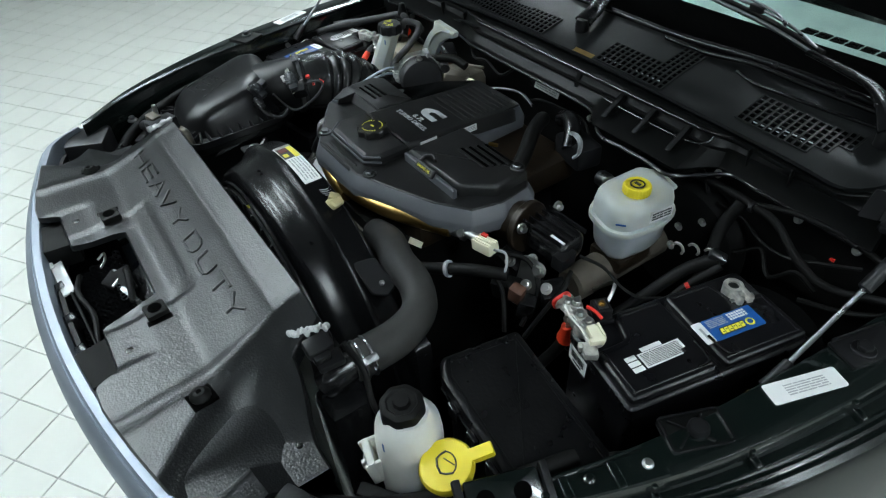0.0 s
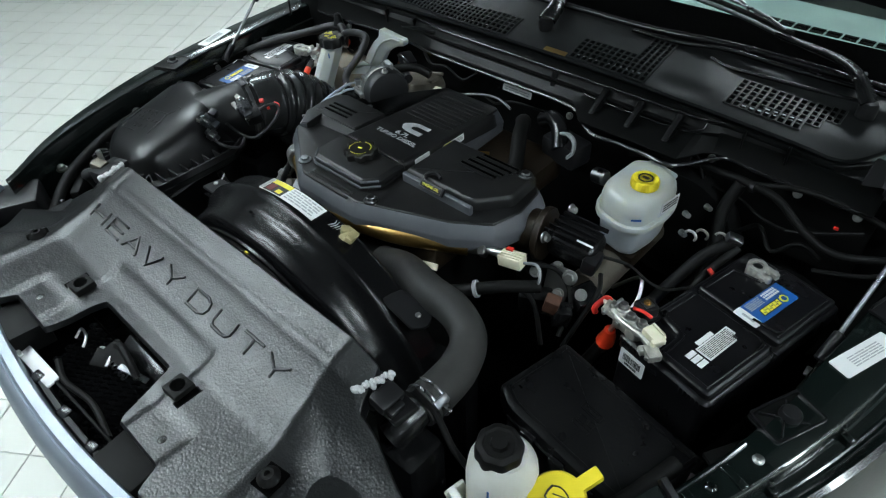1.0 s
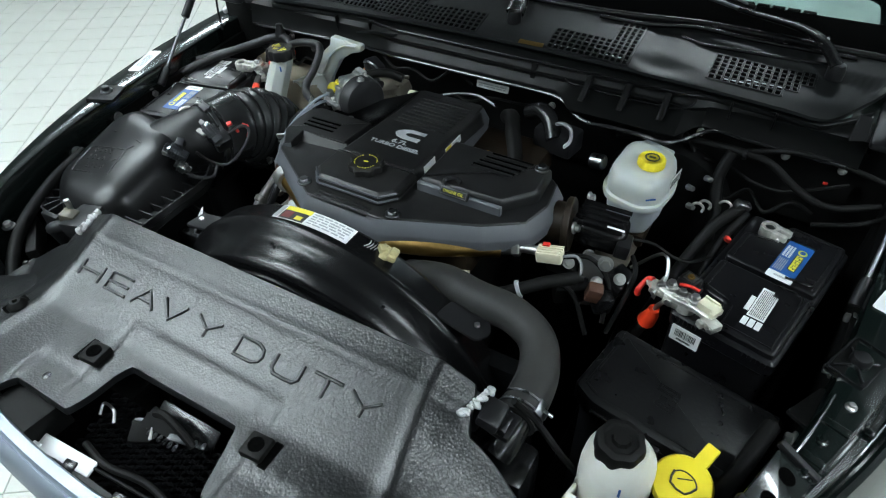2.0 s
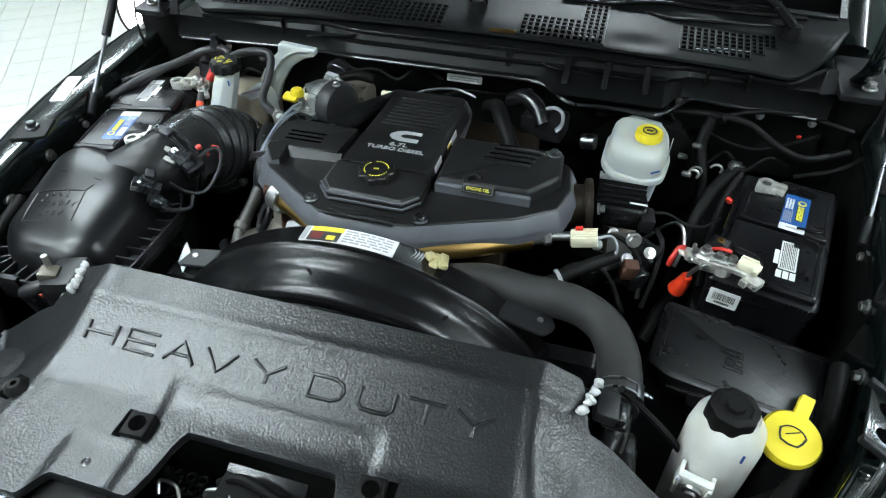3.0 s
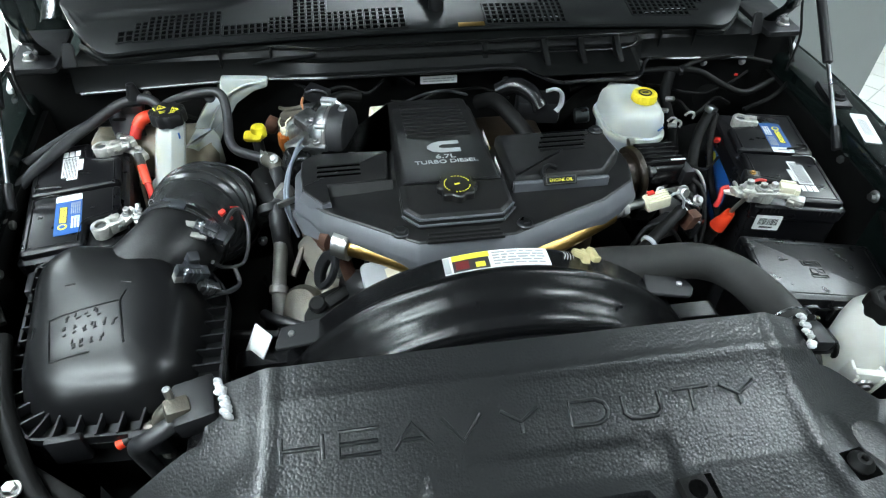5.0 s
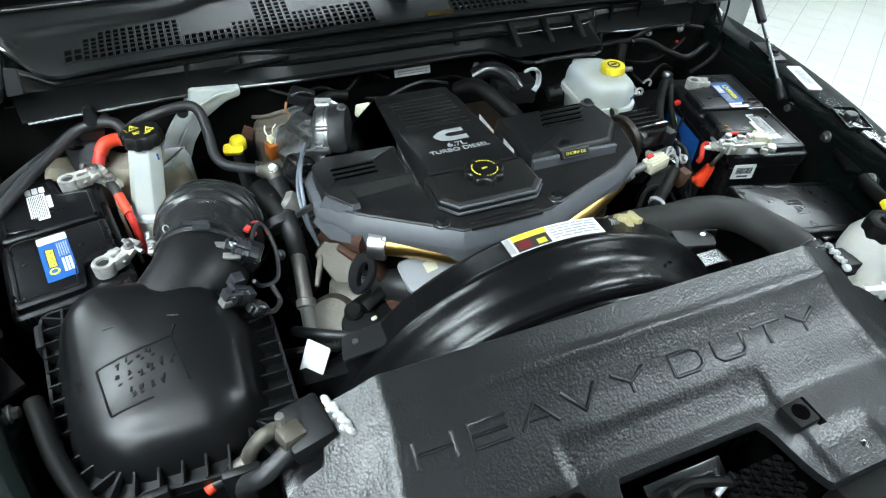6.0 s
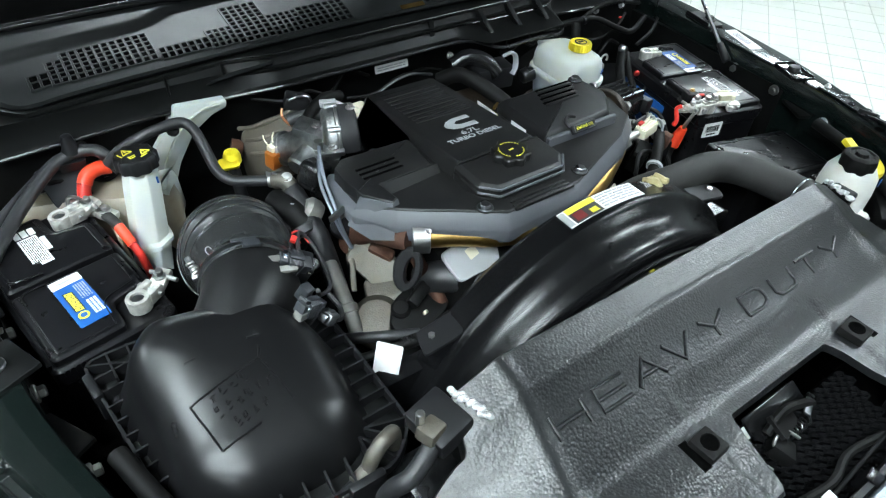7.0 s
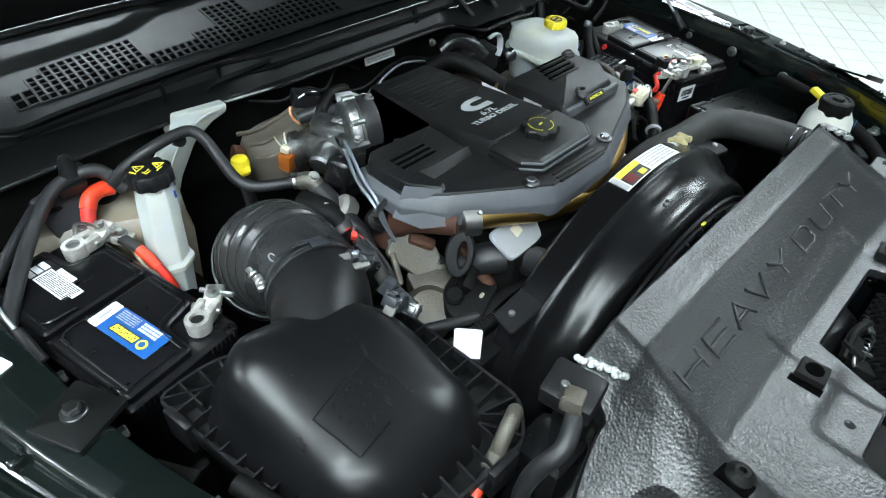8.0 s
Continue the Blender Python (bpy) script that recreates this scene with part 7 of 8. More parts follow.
part("neck", tube(B(), [(0.618, 0.212, 1.10), (0.62, 0.205, 1.04), (0.622, 0.2, 0.9), (0.622, 0.2, 0.63)], 0.028, 16), M_BLACK, YC)

# ---- brake fluid reservoir ----
BR2 = thing("brake_fluid_reservoir", (0.395, 0.785, 1.0), "milky brake fluid reservoir with a yellow cap", "reservoir")
o1 = fillet([(0.332, 0.768), (0.350, 0.735), (0.409, 0.719), (0.440, 0.736), (0.453, 0.81), (0.441, 0.866), (0.372, 0.884), (0.338, 0.865)], 0.034, 5)
part("upper", prism(B(), o1, [(1.113, 0.001), (1.118, 0.0), (1.138, 0.001), (1.150, 0.004), (1.158, 0.010), (1.162, 0.018), (1.163, 0.028)]), M_MILKY, BR2)
part("flange", prism(B(), o1, [(1.100, 0.0), (1.101, -0.0055), (1.104, -0.0065), (1.110, -0.0065), (1.113, -0.0055), (1.114, 0.0)]), M_MILKY, BR2, "moulded seam flange")
part("lower", prism(B(), o1, [(1.028, 0.040), (1.030, 0.024), (1.036, 0.014), (1.048, 0.009), (1.101, 0.003)]), M_MILKY_LOW, BR2, "fluid filled lower half")
part("lip", prism(B(), fillet([(0.352, 0.862), (0.43, 0.852), (0.432, 0.872), (0.372, 0.89)], 0.006), [(1.148, 0.001), (1.151, 0), (1.153, 0.001)]), M_MILKY, BR2)
part("neck", lathe(B(), [(0.021, -0.002), (0.021, 0.010)], (0.405, 0.786, 1.161), seg=20), M_WHITE, BR2)
cp = part("cap", prism(B(), [((0.025 + 0.0006 * math.cos(24 * a)) * math.cos(a), (0.025 + 0.0006 * math.cos(24 * a)) * math.sin(a)) for a in [2 * math.pi * i / 96 for i in range(96)]], [(1.166, 0), (1.179, 0), (1.182, 0.002), (1.1825, 0.005), (1.1815, 0.007)], pose(0.405, 0.786, 0)), M_YELLOW, BR2, "ribbed yellow screw cap")
part("cap_mark", lathe(B(), [(0.0135, 0), (0.0135, 0.0015), (0.011, 0.0018), (0.011, 0.0)], (0.405, 0.786, 1.1813), seg=28), M_INK, cp)
part("cap_mark", box(B(), (0.405, 0.786, 1.1825), (0.012, 0.005, 0.0014)), M_INK, cp)
ms = pose(0.4512, 0.808, 1.132, 90, 0, 82)
part("side_label", flat(B(), rect(-0.026, -0.012, 0.026, 0.012), ms, 0.0012), M_LABEL, BR2, "white side label")
part("print", bars(B(), ms, -0.022, -0.009, 0.022, 0.009, 3, random.Random(31), 0.6, 0.0016, 5), M_INK, BR2)
part("blue_dash", box(B(), (0.428, 0.7285, 1.130), (0.018, 0.0015, 0.003), (0, -8, 28)), M_BLUE, BR2)
MC = thing("brake_master_cylinder", (0.39, 0.8, 0.9), "dark stained brake master cylinder", "cylinder")
part("barrel", cyl(B(), (0.385, 0.66, 0.985), (0.39, 0.98, 0.985), 0.035, seg=18, bev=0.006), M_TAN, MC)
part("booster", lathe(B(), [(0.05, 0), (0.13, 0.02), (0.14, 0.05), (0.12, 0.09)], (0.42, 0.90, 0.99), turn(-90, 0, 0).to_3x3(), 32), M_DARK, MC)
part("foot", box(B(), (0.39, 0.79, 1.01), (0.08, 0.09, 0.03), bev=0.006), M_BROWN, MC)
part("mount_tab", box(B(), (0.395, 0.905, 1.166), (0.075, 0.03, 0.006), (10, 0, 0), bev=0.002), M_DARK, MC)

# ---- air filter box, duct and bellows ----
AB = thing("air_filter_box", (-0.55, 0.36, 0.9), "glossy black air filter box with a domed lid", "air filter box")
dome = fillet([(-0.648, 0.268), (-0.60, 0.226), (-0.485, 0.222), (-0.446, 0.258), (-0.444, 0.392), (-0.485, 0.458), (-0.622, 0.482), (-0.660, 0.44)], 0.045, 6)
TILT_LID = Matrix(((1, 0, 0, 0), (0, 1, 0, 0), (0, 0.22, 1, -0.22 * 0.33), (0, 0, 0, 1)))
def dome_lid():
    """Domed lid: rounded shoulders, then a crown that closes over the centre."""
    loops = [[TILT_LID @ Vector((x, y, z)) for x, y in inset(dome, d)] for z, d in ((1.055, -0.03), (1.07, -0.022), (1.09, -0.014), (1.112, -0.006), (1.126, 0.0), (1.136, 0.006), (1.1435, 0.014), (1.149, 0.024), (1.153, 0.036))]
    c = sum(loops[-1], Vector()) / len(loops[-1])
    last = loops[-1]
    for f, dz in ((0.82, 0.0028), (0.62, 0.0048), (0.4, 0.0062), (0.2, 0.0068), (0.05, 0.007)):
        loops.append([c + (p - c) * f + Vector((0, 0, dz)) for p in last])
    return rings(B(), loops)


part("dome", dome_lid(), M_LID, AB, sharp=80)
fo = fillet([(-0.672, 0.270), (-0.628, 0.196), (-0.44, 0.185), (-0.398, 0.225), (-0.402, 0.42), (-0.44, 0.48), (-0.64, 0.528), (-0.708, 0.524)], 0.02, 4)
part("flange", prism(B(), fo, [(1.062, 0.002), (1.064, 0.0), (1.076, 0.0), (1.08, 0.004), (1.081, 0.006)]), M_SKIRT, AB)
part("lower_case", prism(B(), fo, [(0.62, 0.06), (0.95, 0.03), (1.063, 0.02)]), M_SKIRT, AB)
outer_line = inset(fo, 0.004)
n = len(outer_line)
acc, ribs = 0.0, []
for i in range(n):
    a, b = Vector(outer_line[i]), Vector(outer_line[(i + 1) % n])
    L = (b - a).length
    d = 0.026 - acc
    while d < L:
        p = a + (b - a) * d / L
        w = (b - a).normalized()
        ribs.append((p, math.degrees(math.atan2(w.y, w.x)) + 90))
        d += 0.026
    acc = L - (d - 0.026)
for p, a in ribs:
    q = Vector((math.cos(radians(a)), math.sin(radians(a))))
    c = p + q * 0.022
    part("flange_rib", box(B(), (c.x, c.y, 1.088), (0.05, 0.0028, 0.018), (0, 0, a)), M_BLACK, AB)
part("rim_wall", rings(B(), [[Vector((x, y, z)) for x, y in inset(fo, d)] for z, d in ((1.078, 0.0), (1.094, -0.001), (1.094, 0.003), (1.078, 0.003))], False, False), M_BLACK, AB)
for x, y, a in ((-0.703, 0.478, 98), (-0.684, 0.33, 98), (-0.48, 0.184, 0), (-0.58, 0.19, 3)):
    part("clip", box(B(), (x, y, 1.075), (0.045, 0.012, 0.05), (0, 0, a), bev=0.004), M_BLACK, AB, "black spring clip")
mk = B()
rnd = random.Random(17)
crown = BVHTree.FromBMesh(dome_lid())


def lid_z(x, y):
    """Height of the domed lid over a point of the plan."""
    hit = crown.ray_cast(Vector((x, y, 2)), Vector((0, 0, -1)))[0]
    return hit.z if hit else 1.1582 + 0.22 * (y - 0.33)


PX, PY, PA = -0.563, 0.319, radians(9)


def on_lid(u, v):
    x, y = PX + u * math.cos(PA) - v * math.sin(PA), PY + u * math.sin(PA) + v * math.cos(PA)
    return Vector((x, y, lid_z(x, y) + 0.0002))


def lid_line(pts, r=0.0014):
    tube(mk, [on_lid(*p) for p in pts], r, 6, 2)


for j, (u0, v0) in enumerate(((-0.028, 0.019), (-0.031, 0.0), (-0.022, -0.020))):
    for i in range((4, 6, 4)[j]):
        u, w, h = u0 + i * 0.0125, 0.0085, 0.013
        for k in range(3):
            a, b, up = rnd.uniform(0, 0.5), rnd.uniform(-0.5, 0.2), rnd.random() < 0.5
            lid_line([(u + a * w, v0 + b * h), (u + (a + (0.1 if up else 0.5)) * w, v0 + (b + (0.4 if up else 0.1)) * h)], 0.0013)
for pts in (((-0.048, 0.026), (0.042, 0.030)), ((0.042, 0.030), (0.045, -0.034)), ((-0.048, 0.026), (-0.046, -0.036)), ((-0.046, -0.036), (0.002, -0.036)), ((0.042, 0.030), (0.050, 0.044)), ((-0.028, 0.074), (-0.015, 0.072)), ((0.045, 0.060), (0.058, 0.056))):
    lid_line([(pts[0][0] + (pts[1][0] - pts[0][0]) * q / 5, pts[0][1] + (pts[1][1] - pts[0][1]) * q / 5) for q in range(6)])
tagged(part("moulded_panel", mk, M_LID, AB), "raised illegible moulding", kind="stuff")
part("duct", tube(B(), [(-0.560, 0.400, 1.098), (-0.540, 0.432, 1.114), (-0.512, 0.462, 1.122), (-0.492, 0.486, 1.1245), (-0.478, 0.516, 1.1225), (-0.474, 0.535, 1.121)], lambda u: 0.055 + 0.012 * min(1, u * 1.4), 36, 8), M_DUCT, AB, "plain black outlet duct")
DU = thing("intake_bellows", (-0.46, 0.65, 1.0), "ribbed black rubber intake bellows with a wide end flange", "hose")
B0, B1 = Vector((-0.4765, 0.521, 1.122)), Vector((-0.4556, 0.6554, 1.0668))
D0, D1 = Vector((0.249, 0.966, -0.07)).normalized(), Vector((0.225, 0.50, -0.836)).normalized()


def along(u):
    """The bent axis of the bellows from the clamp (0) to the end flange (1)."""
    a, b = B0 + D0 * 0.052, B1 - D1 * 0.052
    return B0 * (1 - u) ** 3 + a * 3 * u * (1 - u) ** 2 + b * 3 * u * u * (1 - u) + B1 * u ** 3


def pleat(u):
    """A smooth cone, four tight pleats, then the flat annulus of the flange."""
    if u < 0.08:
        return 0.0690
    if u < 0.36:
        return 0.0700 + 0.0055 * (u - 0.08) / 0.28
    if u < 0.90:
        k = (u - 0.36) / 0.54 * 4
        return 0.0755 + 0.0115 * k / 4 + 0.0010 - 0.0072 * (0.5 - 0.5 * math.cos(2 * math.pi * k)) ** 1.6
    return 0.0870


part("bellows", tube(B(), [along(i / 110) for i in range(111)], pleat, 52, 1), M_BELLOWS, DU, sharp=60)
qf = D1.to_track_quat("Z", "Y").to_matrix()
part("end_flange", lathe(B(), [(0.084, 0.002), (0.0880, 0.000), (0.0895, -0.006), (0.0918, -0.006), (0.0928, -0.002), (0.0928, 0.008), (0.0905, 0.010), (0.0905, 0.016), (0.0925, 0.018), (0.0925, 0.024), (0.089, 0.027), (0.07, 0.028)], B1, qf, 64, caps=False), M_BELLOWS, DU, "broad rolled rubber rim")
part("neck", tube(B(), [B1 + D1 * 0.02, B1 + D1 * 0.06, B1 + D1 * 0.10 + Vector((0.01, 0.02, -0.01)), B1 + D1 * 0.14 + Vector((0.02, 0.05, -0.02))], 0.072, 36, 6), M_RUBBER, DU)
qc = D0.to_track_quat("Z", "Y").to_matrix()
part("band", lathe(B(), [(0.069, -0.010), (0.0705, -0.009), (0.0705, 0.012), (0.069, 0.014)], B0, qc, 52, caps=False), M_BELLOWS, DU, "smooth rubber cuff")
part("clamp_band", lathe(B(), [(0.0704, -0.0045), (0.0718, -0.004), (0.0718, 0.004), (0.0704, 0.0045)], B0, qc, 52, caps=False), M_GUN, DU, "thin steel clamp band")
part("clamp_housing", box(B(), (-0.540, 0.548, 1.150), (0.010, 0.022, 0.011), (22, 0, -18), bev=0.0025), M_STEEL, DU)
part("clamp_screw", hexbolt(B(), (-0.5415, 0.558, 1.158), 0.0042, 0.012, (-0.1, 0.8, 0.6)), M_STEEL, DU)
for i in range(3):
    part("clamp_worm", cyl(B(), (-0.5405, 0.541 + 0.005 * i, 1.1535 + 0.0022 * i), (-0.5405, 0.543 + 0.005 * i, 1.1545 + 0.0022 * i), 0.0058, seg=12), M_STEEL, DU)
part("clamp_tab", box(B(), (-0.466, 0.517, 1.1935), (0.024, 0.012, 0.006), (4, 8, -14), bev=0.0015), M_PLUG, DU)
part("tab_rail", box(B(), (-0.472, 0.528, 1.1945), (0.034, 0.006, 0.003), (4, 5, -14), bev=0.001), M_PLUG, DU)
part("moulded_mark", tube(B(), [along(0.27) + Vector((-0.046 + 0.004 * math.cos(a), -0.012 + 0.005 * math.sin(a), 0.060 + 0.003 * math.sin(a))) for a in (0, 1, 2, 3, 4, 5, 6.28)], 0.0008, 6, 3), M_GREY, DU, "small printed ring")
MAF = thing("air_flow_sensor", (-0.43, 0.45, 1.1), "grey wiring plugs of the air flow sensor", "sensor")
def ribbed_plug(c, rot, L, w, h):
    """A moulded connector: stepped body, latch and grip ribs."""
    m = pose(*c, *rot)
    bm = B()
    for off, size in (((0, 0, 0), (L * 0.55, w, h)), ((L * 0.36, 0, 0), (L * 0.4, w * 0.78, h * 0.8)), ((-L * 0.36, 0, 0), (L * 0.28, w * 0.66, h * 0.7)), ((0, 0, h * 0.55), (L * 0.5, w * 0.34, h * 0.2))):
        box(bm, m @ Vector(off), size, tuple(math.degrees(a) for a in m.to_euler()), bev=0.0018)
    for i in range(4):
        box(bm, m @ Vector((-L * 0.2 + i * L * 0.13, 0, 0)), (L * 0.045, w * 1.1, h * 1.1), tuple(math.degrees(a) for a in m.to_euler()), bev=0.0006, seg=1)
    return bm


part("body", ribbed_plug((-0.424, 0.486, 1.162), (14, 34, -10), 0.046, 0.026, 0.022), M_PLUG, MAF)
part("latch", box(B(), (-0.442, 0.488, 1.176), (0.030, 0.010, 0.006), (14, 12, -8), bev=0.0015), M_TUBE, MAF, "pale grey latch arm")
part("latch", box(B(), (-0.436, 0.472, 1.167), (0.024, 0.010, 0.006), (14, 12, -8), bev=0.0015), M_TUBE, MAF, "pale grey latch arm")
part("latch_pin", hexbolt(B(), (-0.431, 0.487, 1.178), 0.0045, 0.006), M_CHROME, MAF)
part("socket", box(B(), (-0.412, 0.496, 1.140), (0.030, 0.036, 0.034), (10, 30, -20), bev=0.004), M_BLACK, MAF)
part("stud", hexbolt(B(), (-0.405, 0.479, 1.144), 0.0045, 0.004, (0.3, -0.4, 0.8)), M_CREAM, MAF)
part("plug", ribbed_plug((-0.440, 0.402, 1.160), (10, 34, 26), 0.044, 0.024, 0.020), M_PLUG, MAF, "grey connector")
part("fin_plate", box(B(), (-0.438, 0.418, 1.170), (0.016, 0.016, 0.022), (24, 20, 26), bev=0.002), M_PLUG, MAF)
part("pale_latch", box(B(), (-0.455, 0.394, 1.160), (0.016, 0.014, 0.012), (14, 24, 26), bev=0.0015), M_TUBE, MAF, "pale grey connector tip")
part("latch_pin", hexbolt(B(), (-0.443, 0.394, 1.168), 0.0042, 0.006), M_CHROME, MAF)
part("tail_boot", ribbed_plug((-0.420, 0.392, 1.136), (10, 40, 26), 0.030, 0.018, 0.016), M_GUN, MAF, "dull grey cable boot")
part("red_tab", box(B(), (-0.406, 0.522, 1.169), (0.008, 0.010, 0.007), (10, 20, -40), bev=0.001), M_RED, MAF, "red lock tab")
part("red_tab", box(B(), (-0.397, 0.530, 1.150), (0.005, 0.006, 0.006), (10, 20, -40), bev=0.001), M_RED, MAF, "red lock tab")
part("loom", tube(B(), [(-0.410, 0.500, 1.150), (-0.392, 0.540, 1.158), (-0.380, 0.545, 1.145), (-0.373, 0.514, 1.125), (-0.380, 0.47, 1.108), (-0.405, 0.450, 1.118), (-0.415, 0.430, 1.150)], 0.0032, 8), M_HOSE, MAF)
part("loom", tube(B(), [(-0.412, 0.390, 1.128), (-0.398, 0.402, 1.112), (-0.386, 0.43, 1.10), (-0.392, 0.452, 1.112)], 0.0038, 8), M_HOSE, MAF)
part("red_wire", tube(B(), [(-0.398, 0.548, 1.158), (-0.386, 0.552, 1.152), (-0.378, 0.535, 1.138)], 0.0014, 6), M_RED, MAF)

# ---- coolant bottle ----
CBt = thing("coolant_bottle", (-0.54, 0.83, 0.95), "stained milky coolant bottle with a black cap", "bottle")
hexo = fillet([(-0.567, 0.843), (-0.560, 0.817), (-0.531, 0.808), (-0.508, 0.825), (-0.508, 0.852), (-0.532, 0.868), (-0.558, 0.864)], 0.003, 3)
lean = Matrix(((1, 0, 0.20, -0.230), (0, 1, 0.36, -0.414), (0, 0, 1, 0), (0, 0, 0, 1)))
part("neck_column", prism(B(), hexo, [(0.93, 0.004), (1.0, 0.0), (1.030, -0.001), (1.034, -0.006), (1.040, -0.006), (1.044, 0.0), (1.125, 0.001), (1.150, 0.003), (1.156, 0.008)], lean), M_MILKY, CBt, "faceted milky filler column")
part("tank", prism(B(), fillet([(-0.735, 0.905), (-0.66, 0.885), (-0.585, 0.850), (-0.53, 0.828), (-0.492, 0.838), (-0.475, 0.90), (-0.48, 0.965), (-0.735, 0.975)], 0.02, 4), [(0.90, 0.01), (1.03, 0.0), (1.066, 0.006), (1.082, 0.022)]), M_AGED, CBt, "brown stained tank")
part("wing", prism(B(), fillet([(-0.545, 1.00), (-0.492, 1.00), (-0.457, 1.082), (-0.422, 1.134), (-0.383, 1.160), (-0.354, 1.168), (-0.352, 1.184), (-0.444, 1.191), (-0.449, 1.168), (-0.470, 1.150), (-0.497, 1.116), (-0.525, 1.07)], 0.006, 4), [(-0.012, 0.004), (-0.009, 0.0), (0.006, 0.0), (0.009, 0.004)], Matrix.Translation((0, 0.932, 0)) @ turn(90, 0, 0)), M_MILKY, CBt, "milky flared upper panel")
part("wing_seam", tube(B(), [(-0.52, 0.921, 1.02), (-0.478, 0.921, 1.10), (-0.442, 0.921, 1.150), (-0.40, 0.921, 1.176), (-0.365, 0.921, 1.180)], 0.0025, 6), M_MILKY, CBt)
part("wing_root", prism(B(), fillet([(-0.535, 0.845), (-0.500, 0.845), (-0.468, 0.92), (-0.520, 0.925)], 0.006), [(1.0, 0), (1.06, 0.002), (1.085, 0.008)]), M_MILKY, CBt)
part("neck", lathe(B(), [(0.027, 0), (0.027, 0.014)], (-0.537, 0.838, 1.146), seg=24), M_MILKY, CBt)
lob = [((0.0330 + 0.0018 * math.cos(10 * a)) * math.cos(a), (0.0330 + 0.0018 * math.cos(10 * a)) * math.sin(a)) for a in [2 * math.pi * i / 80 for i in range(80)]]
dc = part("cap", prism(B(), lob, [(1.153, 0.003), (1.156, 0), (1.174, 0), (1.178, 0.003), (1.179, 0.007)], pose(-0.537, 0.838, 0)), M_BLACK, CBt, "black ribbed pressure cap with yellow symbols")
sy = B()
for dx, dy, w in ((-0.012, 0.008, 0.016), (0.014, -0.002, 0.015)):
    k = pose(-0.537 + dx, 0.838 + dy, 1.1796, 0, 0, 25)
    tri_pts = [Vector((-w / 2, -w / 2.6, 0)), Vector((w / 2, -w / 2.6, 0)), Vector((0, w / 2, 0))]
    for i in range(3):
        cyl(sy, k @ tri_pts[i], k @ tri_pts[(i + 1) % 3], 0.0009, seg=6)
    cyl(sy, k @ Vector((0, -0.003, 0)), k @ Vector((0, 0.003, 0)), 0.0008, seg=6)
for dx, dy, w, h in ((-0.005, -0.008, 0.010, 0.002), (-0.005, -0.013, 0.010, 0.002), (-0.010, -0.0105, 0.002, 0.007), (-0.022, 0.0, 0.002, 0.012), (0.012, -0.014, 0.012, 0.002)):
    flat(sy, rect(-w / 2, -h / 2, w / 2, h / 2), pose(-0.537 + dx, 0.838 + dy, 1.1792, 0, 0, 25))
part("symbols", sy, M_YINK, dc)
part("teal_mark", box(B(), (-0.519, 0.808, 1.138), (0.003, 0.002, 0.012)), M_BLUE, CBt)
part("mount_plate", prism(B(), fillet([(-0.03, -0.05), (0.03, -0.05), (0.02, 0.045), (-0.045, 0.03)], 0.008), [(0, 0.002), (0.004, 0), (0.006, 0.002)], pose(-0.640, 0.928, 1.105, 60, 0, 0)), M_PLUG, CBt, "thin grey mounting panel")

# hoses beside it
HH = thing("heater_hose", (-0.4, 0.8, 1.1), "dark grey heater hose with wire clamps", "hose", "heater hoses")
part("hose", tube(B(), [(-0.575, 0.900, 1.135), (-0.55, 0.89, 1.160), (-0.515, 0.882, 1.178), (-0.475, 0.880, 1.187), (-0.445, 0.877, 1.187), (-0.432, 0.860, 1.174), (-0.428, 0.825, 1.148), (-0.426, 0.793, 1.130), (-0.412, 0.770, 1.121), (-0.385, 0.752, 1.120), (-0.352, 0.728, 1.124)], 0.0092, 14), M_HOSE, HH)
part("clamp", cyl(B(), (-0.360, 0.733, 1.124), (-0.350, 0.726, 1.1245), 0.0125, seg=16, bev=0.001), M_STEEL, HH, "wire hose clamp")
for k in (-1, 1):
    part("clamp_ear", box(B(), (-0.356 + 0.004 * k, 0.726 - 0.003 * k, 1.138), (0.003, 0.010, 0.010), (0, 0, 35), bev=0.001), M_STEEL, HH)
part("tee", tube(B(), [(-0.352, 0.727, 1.124), (-0.343, 0.716, 1.128), (-0.337, 0.707, 1.124), (-0.334, 0.698, 1.112)], 0.0145, 16), M_ALU, HH)
part("tee_bolt", hexbolt(B(), (-0.338, 0.706, 1.138), 0.006, 0.006, (-0.2, -0.5, 0.8)), M_STEEL, HH)
part("clip", cyl(B(), (-0.463, 0.880, 1.176), (-0.463, 0.899, 1.166), 0.011, 0.009, seg=12, bev=0.002), M_BLACK, HH)
H2 = thing("heater_hose", (-0.7, 0.9, 1.1), "dark grey heater hose along the scuttle", "hose", "heater hoses")
part("hose", tube(B(), [(-0.80, 0.72, 1.10), (-0.75, 0.80, 1.12), (-0.69, 0.885, 1.135), (-0.64, 0.925, 1.15), (-0.585, 0.92, 1.155), (-0.56, 0.895, 1.12)], 0.0105, 14), M_HOSE, H2)
part("hose", tube(B(), [(-0.80, 0.79, 1.11), (-0.74, 0.86, 1.12), (-0.68, 0.93, 1.125)], 0.0085, 12), M_HOSE, H2)
part("clip", lathe(B(), [(0.016, 0), (0.012, 0.012), (0.008, 0.03), (0.003, 0.032)], (-0.618, 0.930, 1.158), seg=12), M_BLACK, H2)
part("clip_base", prism(B(), fillet(rect(-0.022, -0.012, 0.022, 0.012), 0.004), [(-0.01, 0.003), (0.006, 0)], pose(-0.625, 0.925, 1.14)), M_BLACK, H2)
